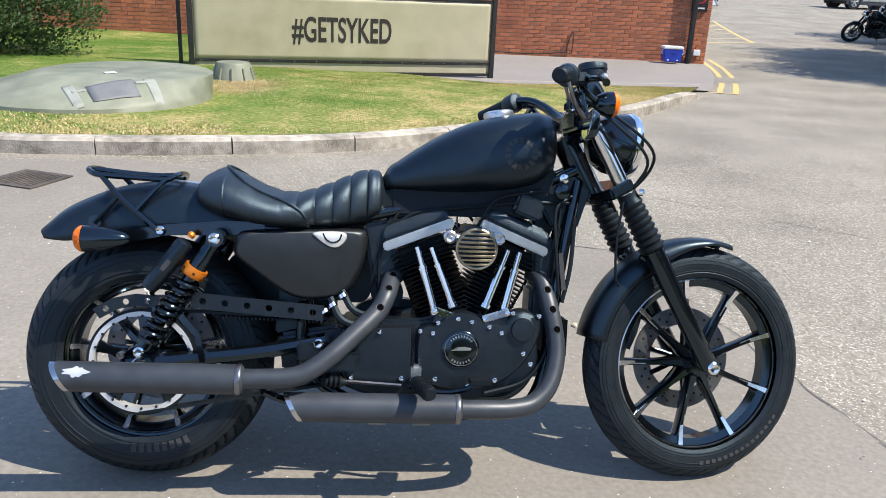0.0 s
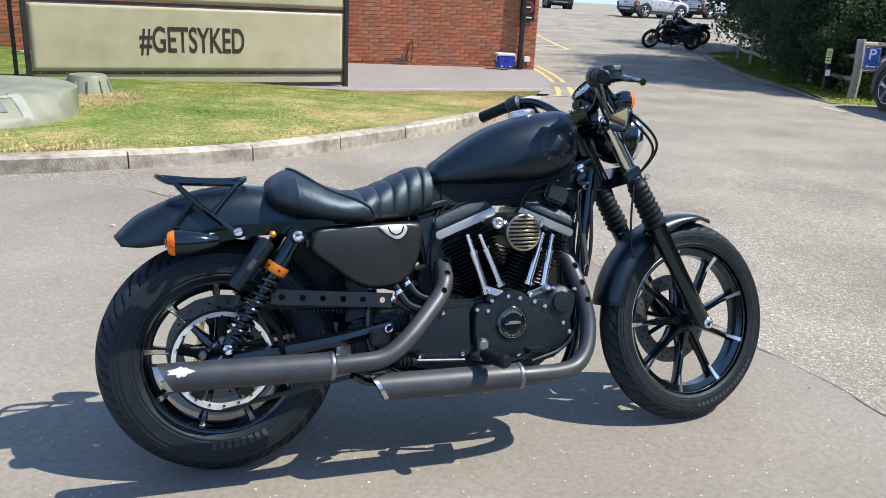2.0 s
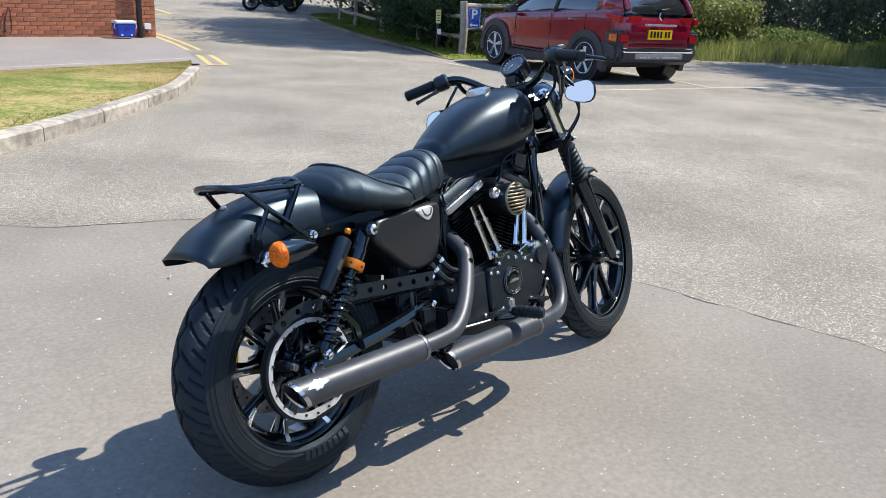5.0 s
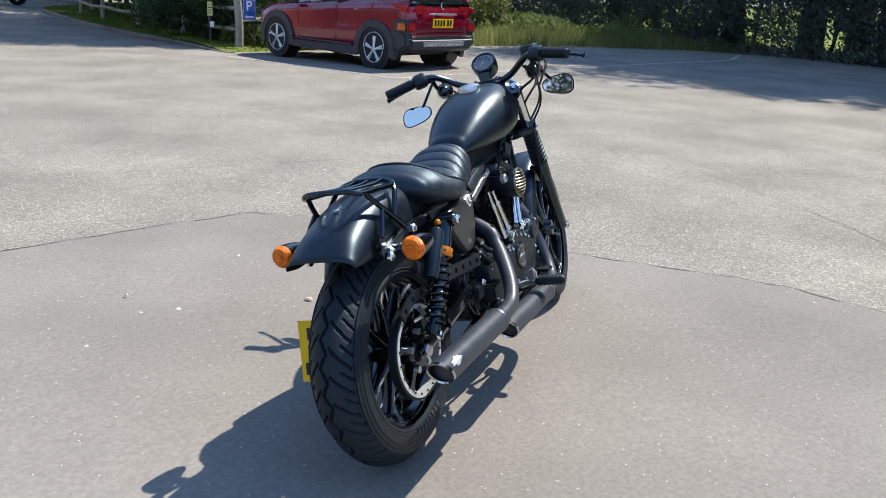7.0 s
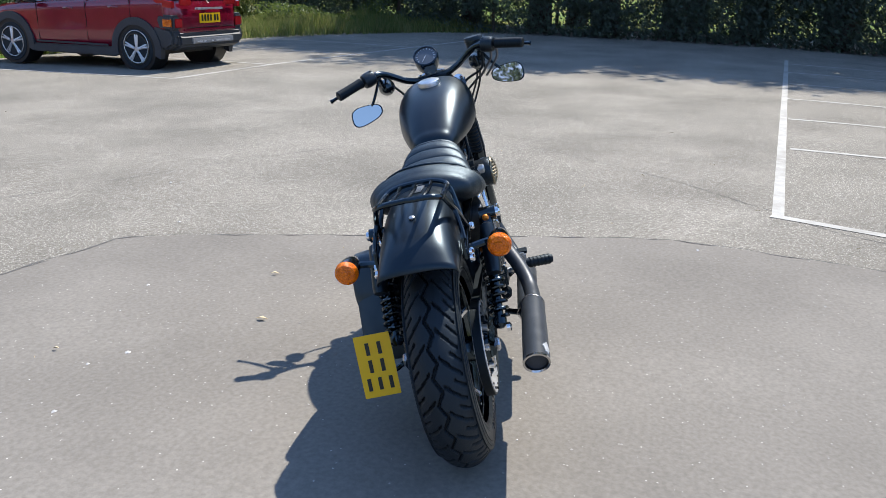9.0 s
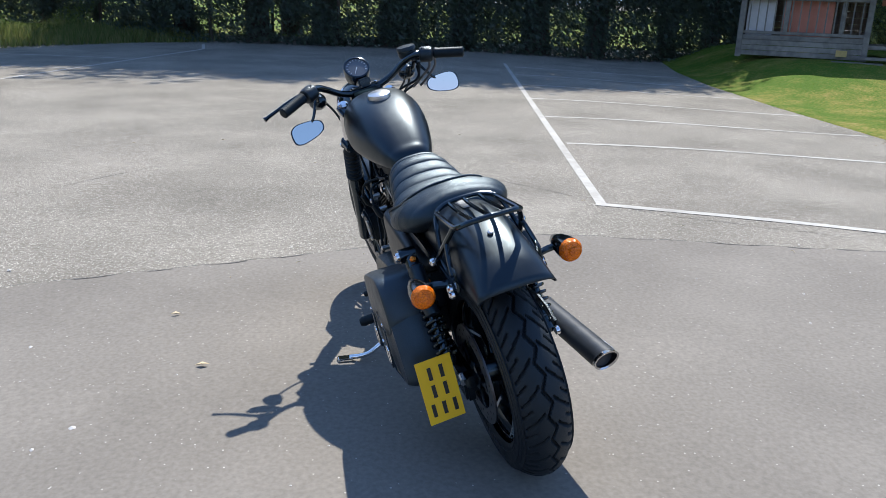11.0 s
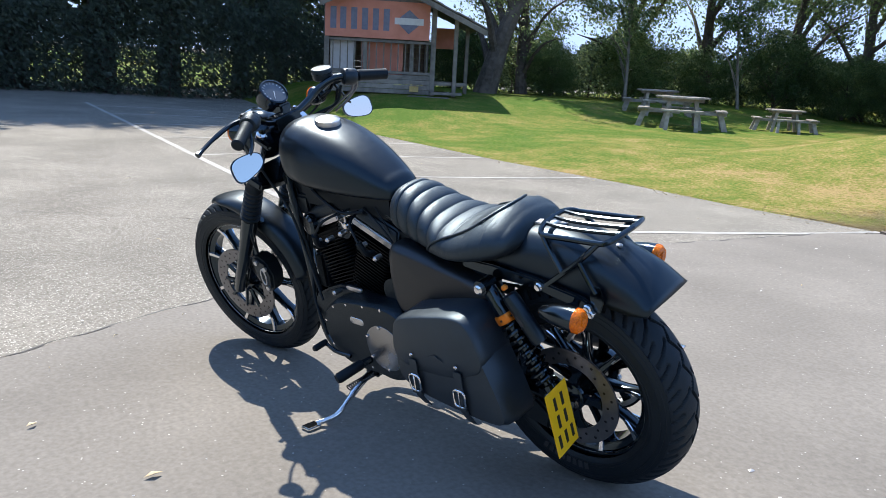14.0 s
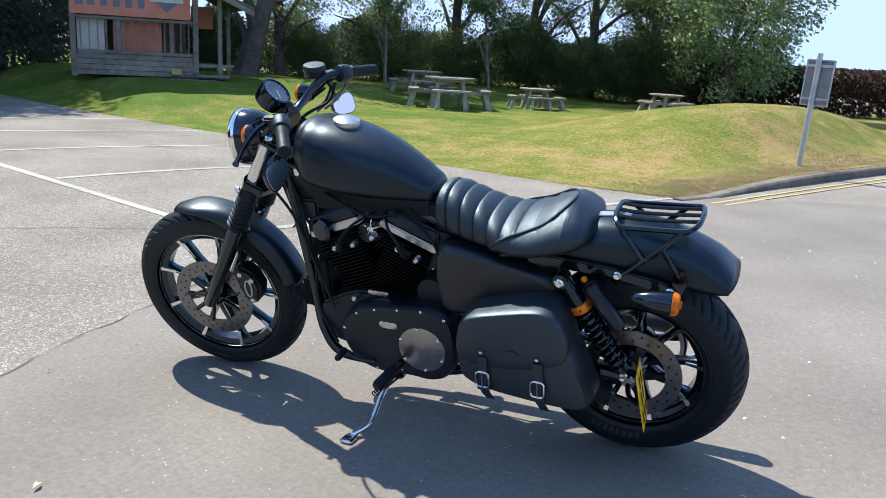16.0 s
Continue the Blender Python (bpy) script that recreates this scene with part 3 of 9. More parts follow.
blades("grass_blades", lambda r: bank(r.random() ** 1.15, r.random() ** 0.8 * 0.62), bank_height, 130000, 0.0045, "short sunlit lawn grass blades", BLADE_BRIGHT, seed=8, tall=0.009)


blades("dry_grass", lambda r: (lambda y: (kerb_x(y) + 0.06 + abs(r.gauss(0, 0.42)), y))(-3.25 - 5.5 * r.random() ** 1.4), bank_height, 42000, 0.018, "scorched bare strip of straw and earth beside the kerb", STRAW, seed=14, tall=0.006)


# ---- leaves, trees and hedges ----
def leaf_cloud(g_v, g_f, rnd, centre, radii, clumps, per, size, flat=0.6, shell=0.45):
    for _ in range(clumps):
        while True:
            d = Vector((rnd.uniform(-1, 1), rnd.uniform(-1, 1), rnd.uniform(-1, 1)))
            if 0.05 < d.length < 1:
                break
        d = d.normalized() * (shell + (1 - shell) * rnd.random() ** 0.6) * rnd.uniform(0.8, 1.08)
        c = Vector((centre[0] + d.x * radii[0], centre[1] + d.y * radii[1], centre[2] + d.z * radii[2]))
        cr = rnd.uniform(0.18, 0.42) * min(radii) * 0.44 + size
        for _ in range(per):
            q = c + Vector((rnd.gauss(0, 1), rnd.gauss(0, 1), rnd.gauss(0, flat))).normalized() * (cr * 1.75 * rnd.random() ** 0.45)
            a = Vector((rnd.gauss(0, 1), rnd.gauss(0, 1), rnd.gauss(0, 1))).normalized()
            b = a.orthogonal().normalized()
            w = a.cross(b)
            s = size * rnd.uniform(0.6, 1.3)
            k = len(g_v)
            g_v += [q - b * s, q + w * s * 0.55, q + b * s, q - w * s * 0.55]
            g_f.append((k, k + 1, k + 2, k + 3))


def foliage(name, material, parent, build, label=""):
    v, f = [], []
    build(v, f)
    me = bpy.data.meshes.new(name)
    me.from_pydata([tuple(q) for q in v], [], f)
    me.materials.append(material)
    ob = new(name, me)
    ob.parent = parent
    if label:
        tagged(ob, label)
    return ob


def tree(seed, height, spread, low, material, label, leaf=0.16, clumps=70, per=55, lean=0.0, thick=1.0, bark=BARK):
    rnd = random.Random(seed)
    t = thing("tree", label, "tree")
    g = Geo()
    top = Vector((lean * height, rnd.uniform(-0.3, 0.3), height * 0.72))
    trunk = curve([(0, 0, -0.2), (lean * height * 0.3 + rnd.uniform(-0.15, 0.15), rnd.uniform(-0.15, 0.15), height * 0.3), top], 6)
    r0 = height * 0.024 * thick
    g.tube(trunk, [r0 * (1.15 - 0.95 * i / (len(trunk) - 1)) for i in range(len(trunk))], 9)
    for i in range(9):
        b = trunk[2 + i % (len(trunk) - 3)]
        a = rnd.uniform(0, 6.283)
        e = b + Vector((math.cos(a) * spread * 0.75, math.sin(a) * spread * 0.75, height * rnd.uniform(0.12, 0.3)))
        mid = b.lerp(e, 0.5) + Vector((0, 0, height * 0.04))
        c = curve([b, mid, e], 4)
        g.tube(c, [r0 * 0.42 * (1 - 0.85 * j / (len(c) - 1)) for j in range(len(c))], 6)
    part("trunk", g, bark, t)
    mid = (low + height) / 2

    def build(v, f):
        leaf_cloud(v, f, rnd, (top.x * 0.8, 0, mid), (spread, spread, (height - low) / 2), clumps, per, leaf)
    foliage("crown", material, t, build)
    return t


def plant_out(src, spots, group):
    for i, (x, y, turn, k) in enumerate(spots):
        z = bank_height(x, y) if (y < -3.4 and 0 < x < 19) else land(x, y)
        m = pose(x, y, z - 0.05, 0, 0, turn)
        if i == 0:
            ob = src
            ob.matrix_world = m
        else:
            ob = copy_thing(src, m)
        ob.scale = (k, k, k * (0.95 + 0.1 * ((i * 37) % 10) / 10))
        tagged(ob, group=group)


DARK = "tall dense dark green tree, bushy down to the ground"
row_a = tree(11, 12.5, 2.7, 1.9, LEAF_DARK, DARK, 0.10, 130, 150)
row_b = tree(12, 13.5, 2.8, 2.0, LEAF_DARK, DARK, 0.10, 130, 150)
plant_out(row_a, [(24.6, 13.6, 0, 0.32), (21.8, 8.6, 40, 1.03), (22.4, 4.6, 80, 1.28), (21.0, 0.6, 140, 1.14), (20.6, -3.2, 200, 1), (26, 10.6, 10, 0.5), (26, 2, 30, 1.1), (24, -8, 50, 1.0), (21.5, -10.2, 70, 0.95)], "hedgerow trees")
plant_out(row_b, [(23.4, 11.6, 0, 0.34), (22.4, 6.6, 60, 1.07), (22.0, 2.6, 100, 1.18), (20.4, -1.4, 160, 1.08), (20.9, -5.4, 210, 0.8), (26, 6, 10, 1.1), (25.5, -2.5, 30, 1.1), (24.0, 14.9, 90, 0.36)], "hedgerow trees")
# the far side of the car park: unseen trees, added for mirrors to reflect
plant_out(copy_thing(row_a, pose(0, 0, 0)), [(-16, 4.5, 0, 0.6), (-16.5, 7.5, 50, 0.62), (-15.5, 10.5, 100, 0.6)], "hedgerow trees")
plant_out(copy_thing(row_a, pose(0, 0, 0)), [(12.2, 16.8, 30, 0.88)], "hedgerow trees")
# young conifers and shrubs by the entrance
mid_a = tree(21, 8.4, 2.6, 1.5, LEAF_MID, "sunlit broadleaf tree with open crown", 0.055, 66, 210)
mid_b = tree(22, 9.6, 3.0, 1.4, LEAF_MID, "leafy green tree with uneven crown", 0.06, 70, 210, 0.06)
plant_out(mid_a, [(16.5, -12.6, 0, 0.9), (13.6, -17.6, 50, 1), (10.2, -20.6, 120, 1.0), (8.2, -22.8, 200, 0.9), (8.8, -24.5, 250, 1.1)], "garden trees")
plant_out(mid_b, [(18.8, -14.6, 0, 0.85), (15.2, -16.0, 70, 0.85), (11.8, -19.6, 150, 0.85), (8.4, -21.4, 220, 0.85), (19.5, -9.6, 20, 0.9)], "garden trees")
maple = tree(51, 6.6, 2.15, 0.2, LEAF_LIT, "full rounded broadleaf tree, leafy to the ground", 0.060, 170, 150)
plant_out(maple, [(5.15, -19.0, 0, 1.0)], "")
old = tree(61, 8.0, 2.0, 3.4, LEAF_DARK, "tall tree with a thick dark leaning trunk by the shelter", 0.08, 70, 130, 0.30, 1.6)
plant_out(old, [(15.67, -10.4, 230, 1.0)], "")
PALE_BARK = surface("pale_grey_bark", (0.12, 0.105, 0.08), (0.26, 0.235, 0.19), 8, 0.9, 0.03, bump=0.6, bump_scale=30)
young = tree(71, 6.4, 1.3, 2.0, LEAF_LIT, "slender young tree with a pale stem behind the lawn", 0.05, 64, 130, 0.08, 0.36, PALE_BARK)
plant_out(young, [(13.9, -14.35, 0, 1.0), (11.7, -16.75, 70, 0.85)], "slender trees behind the lawn")
holly = tree(31, 4.4, 1.9, 0.1, LEAF_HOLLY, "dense dark evergreen beside the wooden fence", 0.05, 110, 250)
plant_out(holly, [(9.15, 16.1, 20, 0.68), (9.6, 18.0, 70, 0.76), (9.40, 15.2, 100, 0.62), (11.3, 19.4, 0, 1.6), (11.4, 17.0, 60, 1.3), (12.4, 21.8, 30, 1.7), (13.6, 21.5, 120, 1.4), (17.6, 23.5, 0, 1.7), (22, 22.0, 80, 1.8), (16.5, 25.5, 10, 1.8), (14.5, 29.5, 100, 1.5), (24, 24, 50, 2.0)], "evergreens by the fence")
bush = tree(41, 2.8, 1.55, 0.0, LEAF_BUSH, "dense rounded dark green shrub on the grass", 0.030, 150, 220)
plant_out(bush, [(-7.25, 10.9, 0, 0.95)], "")
under = tagged(copy_thing(bush, pose(0, 0, 0)), "dense dark shrub beneath the trees behind the lawn", "shrub")
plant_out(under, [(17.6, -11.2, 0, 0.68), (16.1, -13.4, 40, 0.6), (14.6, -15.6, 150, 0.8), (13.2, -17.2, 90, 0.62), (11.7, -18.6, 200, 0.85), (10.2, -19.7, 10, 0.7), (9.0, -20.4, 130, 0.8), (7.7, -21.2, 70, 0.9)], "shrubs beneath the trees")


def hedge(name, pts, width, height, material, label, count, leaf, base=land, seed=3, low=0.0, category="hedge", rough=0.35, gaps=9.0):
    at = polyline([(*q, 0) for q in pts])
    rnd = random.Random(seed)
    h = thing(name, label, category)

    def build(v, f):
        for _ in range(count):
            u = rnd.random()
            p = at(u)
            t = (at(min(1, u + 0.01)) - at(max(0, u - 0.01))).normalized()
            o = rnd.uniform(-1, 1) * width / 2
            hh = height * (0.78 + rough * noise.noise(Vector((p.x * 0.8, p.y * 0.8, seed))))
            q = Vector((p.x - t.y * o, p.y + t.x * o, 0))
            z = base(q.x, q.y) + low + hh * rnd.random() ** 0.8
            q.z = z
            if 0.12 < z - base(q.x, q.y) < (1.7 if q.y > 3 else 0.9) and noise.noise(Vector((q.x * 0.9, q.y * 0.9, z * 1.3 + seed))) > gaps:
                continue
            a = Vector((rnd.gauss(0, 1), rnd.gauss(0, 1), rnd.gauss(0, 1))).normalized()
            b = a.orthogonal().normalized()
            w = a.cross(b)
            s = leaf * rnd.uniform(0.6, 1.3)
            k = len(v)
            v.extend([q - b * s, q + w * s * 0.5, q + b * s, q - w * s * 0.5])
            f.append((k, k + 1, k + 2, k + 3))
    foliage("leaves", material, h, build)
    for k in range(8):
        p = at((k + 0.5) / 8)
        z = base(p.x, p.y)
        part("stem", Geo().tube(curve([(p.x, p.y, z - 0.1), (p.x + rnd.uniform(-0.1, 0.1), p.y + rnd.uniform(-0.1, 0.1), z + height * 0.4), (p.x + rnd.uniform(-0.2, 0.2), p.y + rnd.uniform(-0.2, 0.2), z + height * 0.7)], 3), [0.012 * height + 0.01] * 4 + [0.008 * height + 0.006] * 3, 6), BARK, h)
    return h


verge_at = polyline([(14.6, 13.9), (16.5, 13.0), (18.4, 11.8), (20.0, 10.2), (21.0, 8.4)])


def on_rough(r):
    p = verge_at(r.random())
    return p.x + r.uniform(-0.9, 1.6), p.y + r.uniform(-0.9, 1.2)


ROUGH = lambda x, y: land(x, y) + 0.15 * ease(0.0, 1.5, (x - 14.0) * 0.55 + (y - 13.2) * 0.83)
blades("verge_grass", on_rough, ROUGH, 26000, 0.012, "long sunlit olive grass along the edge of the car park", LEAF_OLIVE, 31, 0.42)
hedge("hedge", [(15.2, 14.6), (17.6, 13.4), (20.4, 11.0)], 1.4, 0.9, LEAF_OLIVE, "low brambles in rough grass", 8000, 0.045, seed=3, category="verge", rough=0.9)
hedge("hedge", [(11.2, 13.8), (13.0, 14.4), (15.5, 14.2), (17.5, 14.2)], 1.5, 2.0, LEAF_OLIVE, "tall sunlit weeds behind the parking bays", 42000, 0.05, seed=4, category="verge")
hedge("hedge", [(8.9, 15.0), (9.4, 13.9), (10.2, 13.7)], 0.9, 0.5, LEAF_OLIVE, "dry tufted grass at the foot of the fence", 2200, 0.06, seed=6, category="verge")
hedge("hedge", [(16.5, 16.2), (19.8, 15.0), (22.4, 12.5), (20.8, 9.2), (20.6, 4.5), (19.8, 0.0), (19.2, -4.2), (20.0, -8)], 1.8, 3.2, LEAF_DARK, "dense dark hedge in shade", 160000, 0.056, seed=7, gaps=0.36)
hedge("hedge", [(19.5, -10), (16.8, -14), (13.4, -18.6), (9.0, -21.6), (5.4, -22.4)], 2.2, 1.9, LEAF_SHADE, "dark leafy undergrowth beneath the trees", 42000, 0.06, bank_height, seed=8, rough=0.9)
hedge("hedge", [(7.2, -21.6), (4.6, -22.2), (1.5, -23.0), (-4, -24.5), (-12, -26)], 1.5, 1.78, LEAF_BROWN, "clipped copper beech hedge", 42000, 0.07, lambda x, y: land(x, y) + 0.25, seed=9, rough=0.02)

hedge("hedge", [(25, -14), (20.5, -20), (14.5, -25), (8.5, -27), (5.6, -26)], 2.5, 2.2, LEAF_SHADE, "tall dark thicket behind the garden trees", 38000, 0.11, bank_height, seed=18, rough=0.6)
hedge("hedge", [(25.5, 16), (25.5, 8), (25, 0), (24.5, -8), (25, -14)], 2.0, 4.0, LEAF_DARK, "second dark hedge behind the tree row", 34000, 0.12, seed=19, low=1.3)
FIELD = surface("distant_olive_field", (0.07, 0.085, 0.04), (0.12, 0.12, 0.06), 0.05, 0.95, 0.02)
sheet("backdrop", lambda u, v: (-260 + 460 * u, -60 - 240 * v), 10, 8, FIELD, "distant farmland rising to the horizon", "field", 0.1, lambda x, y: land(x, y) + 1.0 + 2.1 * ease(-60, -200, y))
sheet("backdrop", lambda u, v: (24 + 70 * u, -24 + 50 * v), 12, 12, GRASS_BRIGHT, "sunlit meadow beyond the hedgerow", "field", 0.02, lambda x, y: land(x, y) + 0.9 * ease(26, 60, x))


# ---- brick building ----
WALL = [(-13.0, 15.3), (3.36, 17.85)]
wall_dir = (Vector(WALL[1]) - Vector(WALL[0])).normalized()
WALL_LEN = (Vector(WALL[1]) - Vector(WALL[0])).length
wall_m = pose(WALL[1][0], WALL[1][1], -0.18, 0, 0, math.degrees(math.atan2(wall_dir.y, wall_dir.x)))
house = thing("brick_building", "single-storey building of orange-red brick with pale mortar", "building", wall_m, kind="structure")
g = Geo()
g.box((-WALL_LEN / 2 - 0.004, 0.15, 1.6), (WALL_LEN, 0.28, 3.4))
g.box((-0.154, 4.15, 1.6), (0.28, 7.7, 3.4))
part("wall", g, MORTAR, house)
g = Geo()
g.box((-WALL_LEN / 2, 4.0, 3.4), (WALL_LEN + 0.5, 8.4, 0.16))
part("roof", g, BLACK_STEEL, house, "dark flat roof edge")


# ---- things round the building ----
BANNER = surface("beige_banner_mesh", (0.34, 0.31, 0.20), (0.44, 0.405, 0.28), 3, 0.42, 0.08, bump=0.05, bump_scale=8, coat=0.15)
INK = surface("dark_brown_ink", (0.016, 0.013, 0.010), (0.028, 0.022, 0.018), 20, 0.6)
bn_a, bn_b = Vector((-4.45, 10.87)), Vector((-0.59, 12.60))
bn_dir = (bn_b - bn_a).normalized()
bn_len = (bn_b - bn_a).length
bn_m = pose(bn_a.x, bn_a.y, -0.06, 0, 0, math.degrees(math.atan2(bn_dir.y, bn_dir.x)))
banner = thing("banner_frame", "black steel frame holding beige printed mesh banners, standing on grass", "banner", bn_m)
for x in (0.0, bn_len):
    part("post", Geo().box((x, 0, 0.92), (0.07, 0.07, 2.0)), BLACK_STEEL, banner, bevel=0.006)
part("post", Geo().box((-0.14, 0.1, 0.92), (0.05, 0.05, 2.0)), BLACK_STEEL, banner, bevel=0.006)
for z in (0.02, 0.18, 1.06):
    part("rail", Geo().box((bn_len / 2, 0.0, z), (bn_len - 0.07, 0.045, 0.036)), BLACK_STEEL, banner, bevel=0.005)
def rippled(x0, x1, z0, z1, y):
    g = Geo()
    n, k = 60, 14
    vs = []
    for j in range(k + 1):
        for i in range(n + 1):
            x, z = x0 + (x1 - x0) * i / n, z0 + (z1 - z0) * j / k
            vs.append((x, y + 0.002 * noise.noise(Vector((x * 2.2, z * 3, 7))) + 0.0008 * noise.noise(Vector((x * 9, z * 1.5, 1))), z))
    fs = [(j * (n + 1) + i, j * (n + 1) + i + 1, (j + 1) * (n + 1) + i + 1, (j + 1) * (n + 1) + i) for j in range(k) for i in range(n)]
    return g.add(vs, fs)
part("banner_sheet", rippled(0.04, bn_len - 0.04, 0.20, 1.04, -0.012), BANNER, banner, "beige banner with dark lettering", solid=0.002)
part("banner_sheet", rippled(0.04, bn_len - 0.04, 0.04, 0.165, -0.004), BANNER, banner, solid=0.002)
part("banner_sheet", rippled(0.04, bn_len - 0.04, 1.09, 1.80, -0.012), BANNER, banner, "upper pale banner", solid=0.002)
for i in range(14):
    part("eyelet", Geo().cyl((0.12 + i * (bn_len - 0.24) / 13, -0.026, 0.18), (0.12 + i * (bn_len - 0.24) / 13, -0.018, 0.18), 0.008, n=8), CONCRETE, banner)


def lettering(name, text, width, height, m, material, parent, bold=0.012):
    """Built-in font, fitted to width and height, as a mesh."""
    c = bpy.data.curves.new(name, "FONT")
    c.body, c.extrude, c.offset = text, 0.002, bold
    tmp = bpy.data.objects.new("tmp", c)
    scene.collection.objects.link(tmp)
    me = bpy.data.meshes.new_from_object(tmp.evaluated_get(bpy.context.evaluated_depsgraph_get()))
    bpy.data.objects.remove(tmp)
    co = np.empty(len(me.vertices) * 3)
    me.vertices.foreach_get("co", co)
    co = co.reshape(-1, 3)
    lo, hi = co.min(0), co.max(0)
    co[:, 0] = (co[:, 0] - lo[0]) / (hi[0] - lo[0]) * width
    co[:, 1] = (co[:, 1] - lo[1]) / (hi[1] - lo[1]) * height
    me.vertices.foreach_set("co", co.ravel())
    me.materials.clear()
    me.materials.append(material)
    ob = new(name, me)
    ob.parent = parent
    ob.matrix_local = m
    return ob


lettering("lettering", "#GETSYKED", 1.385, 0.372, pose(1.325, -0.0155, 0.408, 90, 0, 0), INK, banner, 0.016)

# cooler box
BLUE = surface("blue_plastic", (0.01, 0.04, 0.36), (0.016, 0.06, 0.46), 12, 0.35, bump=0.05)
WHITE_PL = surface("white_plastic", (0.66, 0.68, 0.70), (0.80, 0.81, 0.82), 10, 0.4)
GREY_PL = surface("grey_plastic", (0.20, 0.205, 0.21), (0.30, 0.305, 0.31), 10, 0.55)
def by_wall(s, d, z=-0.15):
    p = Vector(WALL[1]) - wall_dir * s + Vector((wall_dir.y, -wall_dir.x)) * d
    return pose(p.x, p.y, z, 0, 0, math.degrees(math.atan2(wall_dir.y, wall_dir.x)))
cool = thing("cooler_box", "blue plastic cool box with white lid beside the brick wall", "cooler", by_wall(0.78, 0.30, -0.10) @ Matrix.Scale(0.74, 4))
g = Geo().loft([[Vector((sx * a, sy * b, z)) for sx, sy in ((-1, -1), (1, -1), (1, 1), (-1, 1))] for z, a, b in ((0, 0.225, 0.15), (0.34, 0.26, 0.175))])
part("body", g, BLUE, cool, bevel=0.02)
part("lid", Geo().box((0, 0, 0.375), (0.55, 0.37, 0.07)), WHITE_PL, cool, "white lid", bevel=0.02)
part("handle", Geo().tube(curve([(-0.265, -0.1, 0.34), (-0.305, -0.1, 0.26), (-0.265, -0.1, 0.2)], 4), 0.012), WHITE_PL, cool, "white handle")
part("handle", Geo().tube(curve([(0.265, -0.1, 0.34), (0.305, -0.1, 0.26), (0.265, -0.1, 0.2)], 4), 0.012), WHITE_PL, cool, "white handle")
part("latch", Geo().box((0.05, -0.178, 0.27), (0.14, 0.012, 0.06)), BLUE, cool, bevel=0.004)
for x in (-0.12, 0.13):
    part("foot", Geo().box((x, -0.15, 0.05), (0.05, 0.012, 0.03)), WHITE_PL, cool)
pipe = thing("drainpipe", "black cast drainpipe down the brick wall", "drainpipe", by_wall(0.37, 0.09))
part("pipe", Geo().cyl((0, 0, 0), (0, 0, 3.2), 0.055), BLACK_STEEL, pipe)
for z in (0.06, 1.1, 2.4):
    part("bracket", Geo().cyl((0, 0, z), (0, 0, z + 0.07), 0.068), BLACK_STEEL, pipe)
box_w = thing("outlet_box", "pale weatherproof electrical outlet box on the wall", "outlet", by_wall(0.20, 0.05) @ Matrix.Scale(0.7, 4))
part("body", Geo().box((0, 0, 0.32), (0.2, 0.1, 0.16)), WHITE_PL, box_w, bevel=0.012)
part("conduit", Geo().tube([(0.0, 0.01, 0.24), (0.02, 0.01, 0.1), (0.04, 0.01, 0.02)], 0.008), BLACK_STEEL, box_w)
RED = surface("red_sign_ink", (0.42, 0.03, 0.05), (0.5, 0.04, 0.06), 10, 0.4)
notice = thing("wall_notice", "dark sign with a red ringed disc beside the drainpipe", "sign", by_wall(0.26, 0.03))
part("board", Geo().box((0, 0, 1.45), (0.32, 0.02, 0.86)), BLACK_STEEL, notice, bevel=0.004)
for z in (1.3, 1.68):
    part("disc", Geo().lathe([(0.125, 0), (0.125, 0.006)], (0, -0.010, z), (0, -1, 0)), RED, notice)
    part("disc", Geo().lathe([(0.098, 0), (0.098, 0.006)], (0, -0.014, z), (0, -1, 0)), INK, notice)
    part("writing_bar", Geo().box((0, -0.024, z), (0.13, 0.004, 0.03)), WHITE_PL, notice)
part("writing_bar", Geo().box((0, -0.013, 1.09), (0.2, 0.004, 0.03)), WHITE_PL, notice)
hose = thing("wall_cable", "loose black cable hanging down the brick wall", "cable", by_wall(2.75, 0.03))
part("loop", Geo().tube(curve([(0, 0, 0.55), (-0.07, -0.01, 0.36), (-0.1, -0.01, 0.15), (0.0, -0.02, 0.12), (0.02, -0.01, 0.5)], 6), 0.009, 6), BLACK_STEEL, hose)
part("run", Geo().tube(curve([(-0.1, 0, 0.12), (-0.9, 0, 0.06), (-2.6, 0, 0.1), (-4.8, 0, 0.09)], 6), 0.012, 6), BLACK_STEEL, hose)

# tank covers in the grass
FIBRE = surface("pale_green_fibreglass", (0.13, 0.145, 0.10), (0.23, 0.24, 0.18), 5, 0.55, bump=0.2, bump_scale=30)
PATCHY = surface("grey_repair_patch", (0.10, 0.105, 0.11), (0.16, 0.165, 0.17), 6, 0.6)
LID_PALE = surface("rubbed_pale_fibreglass", (0.19, 0.205, 0.175), (0.28, 0.295, 0.265), 9, 0.6)
lid = thing("tank_lid", "pale green fibreglass tank lid with grey patches in grass", "tank lid", pose(-3.85, 7.5, land(-3.85, 7.5) + 0.115))
LID = [(1.07, 0, 0, -0.06), (1.06, 0, 0, 0.03), (1.03, 0.02, 0.03, 0.07), (0.79, 0.22, 0.21, 0.200), (0.73, 0.24, 0.23, 0.214), (0.02, 0.2, 0.2, 0.232)]


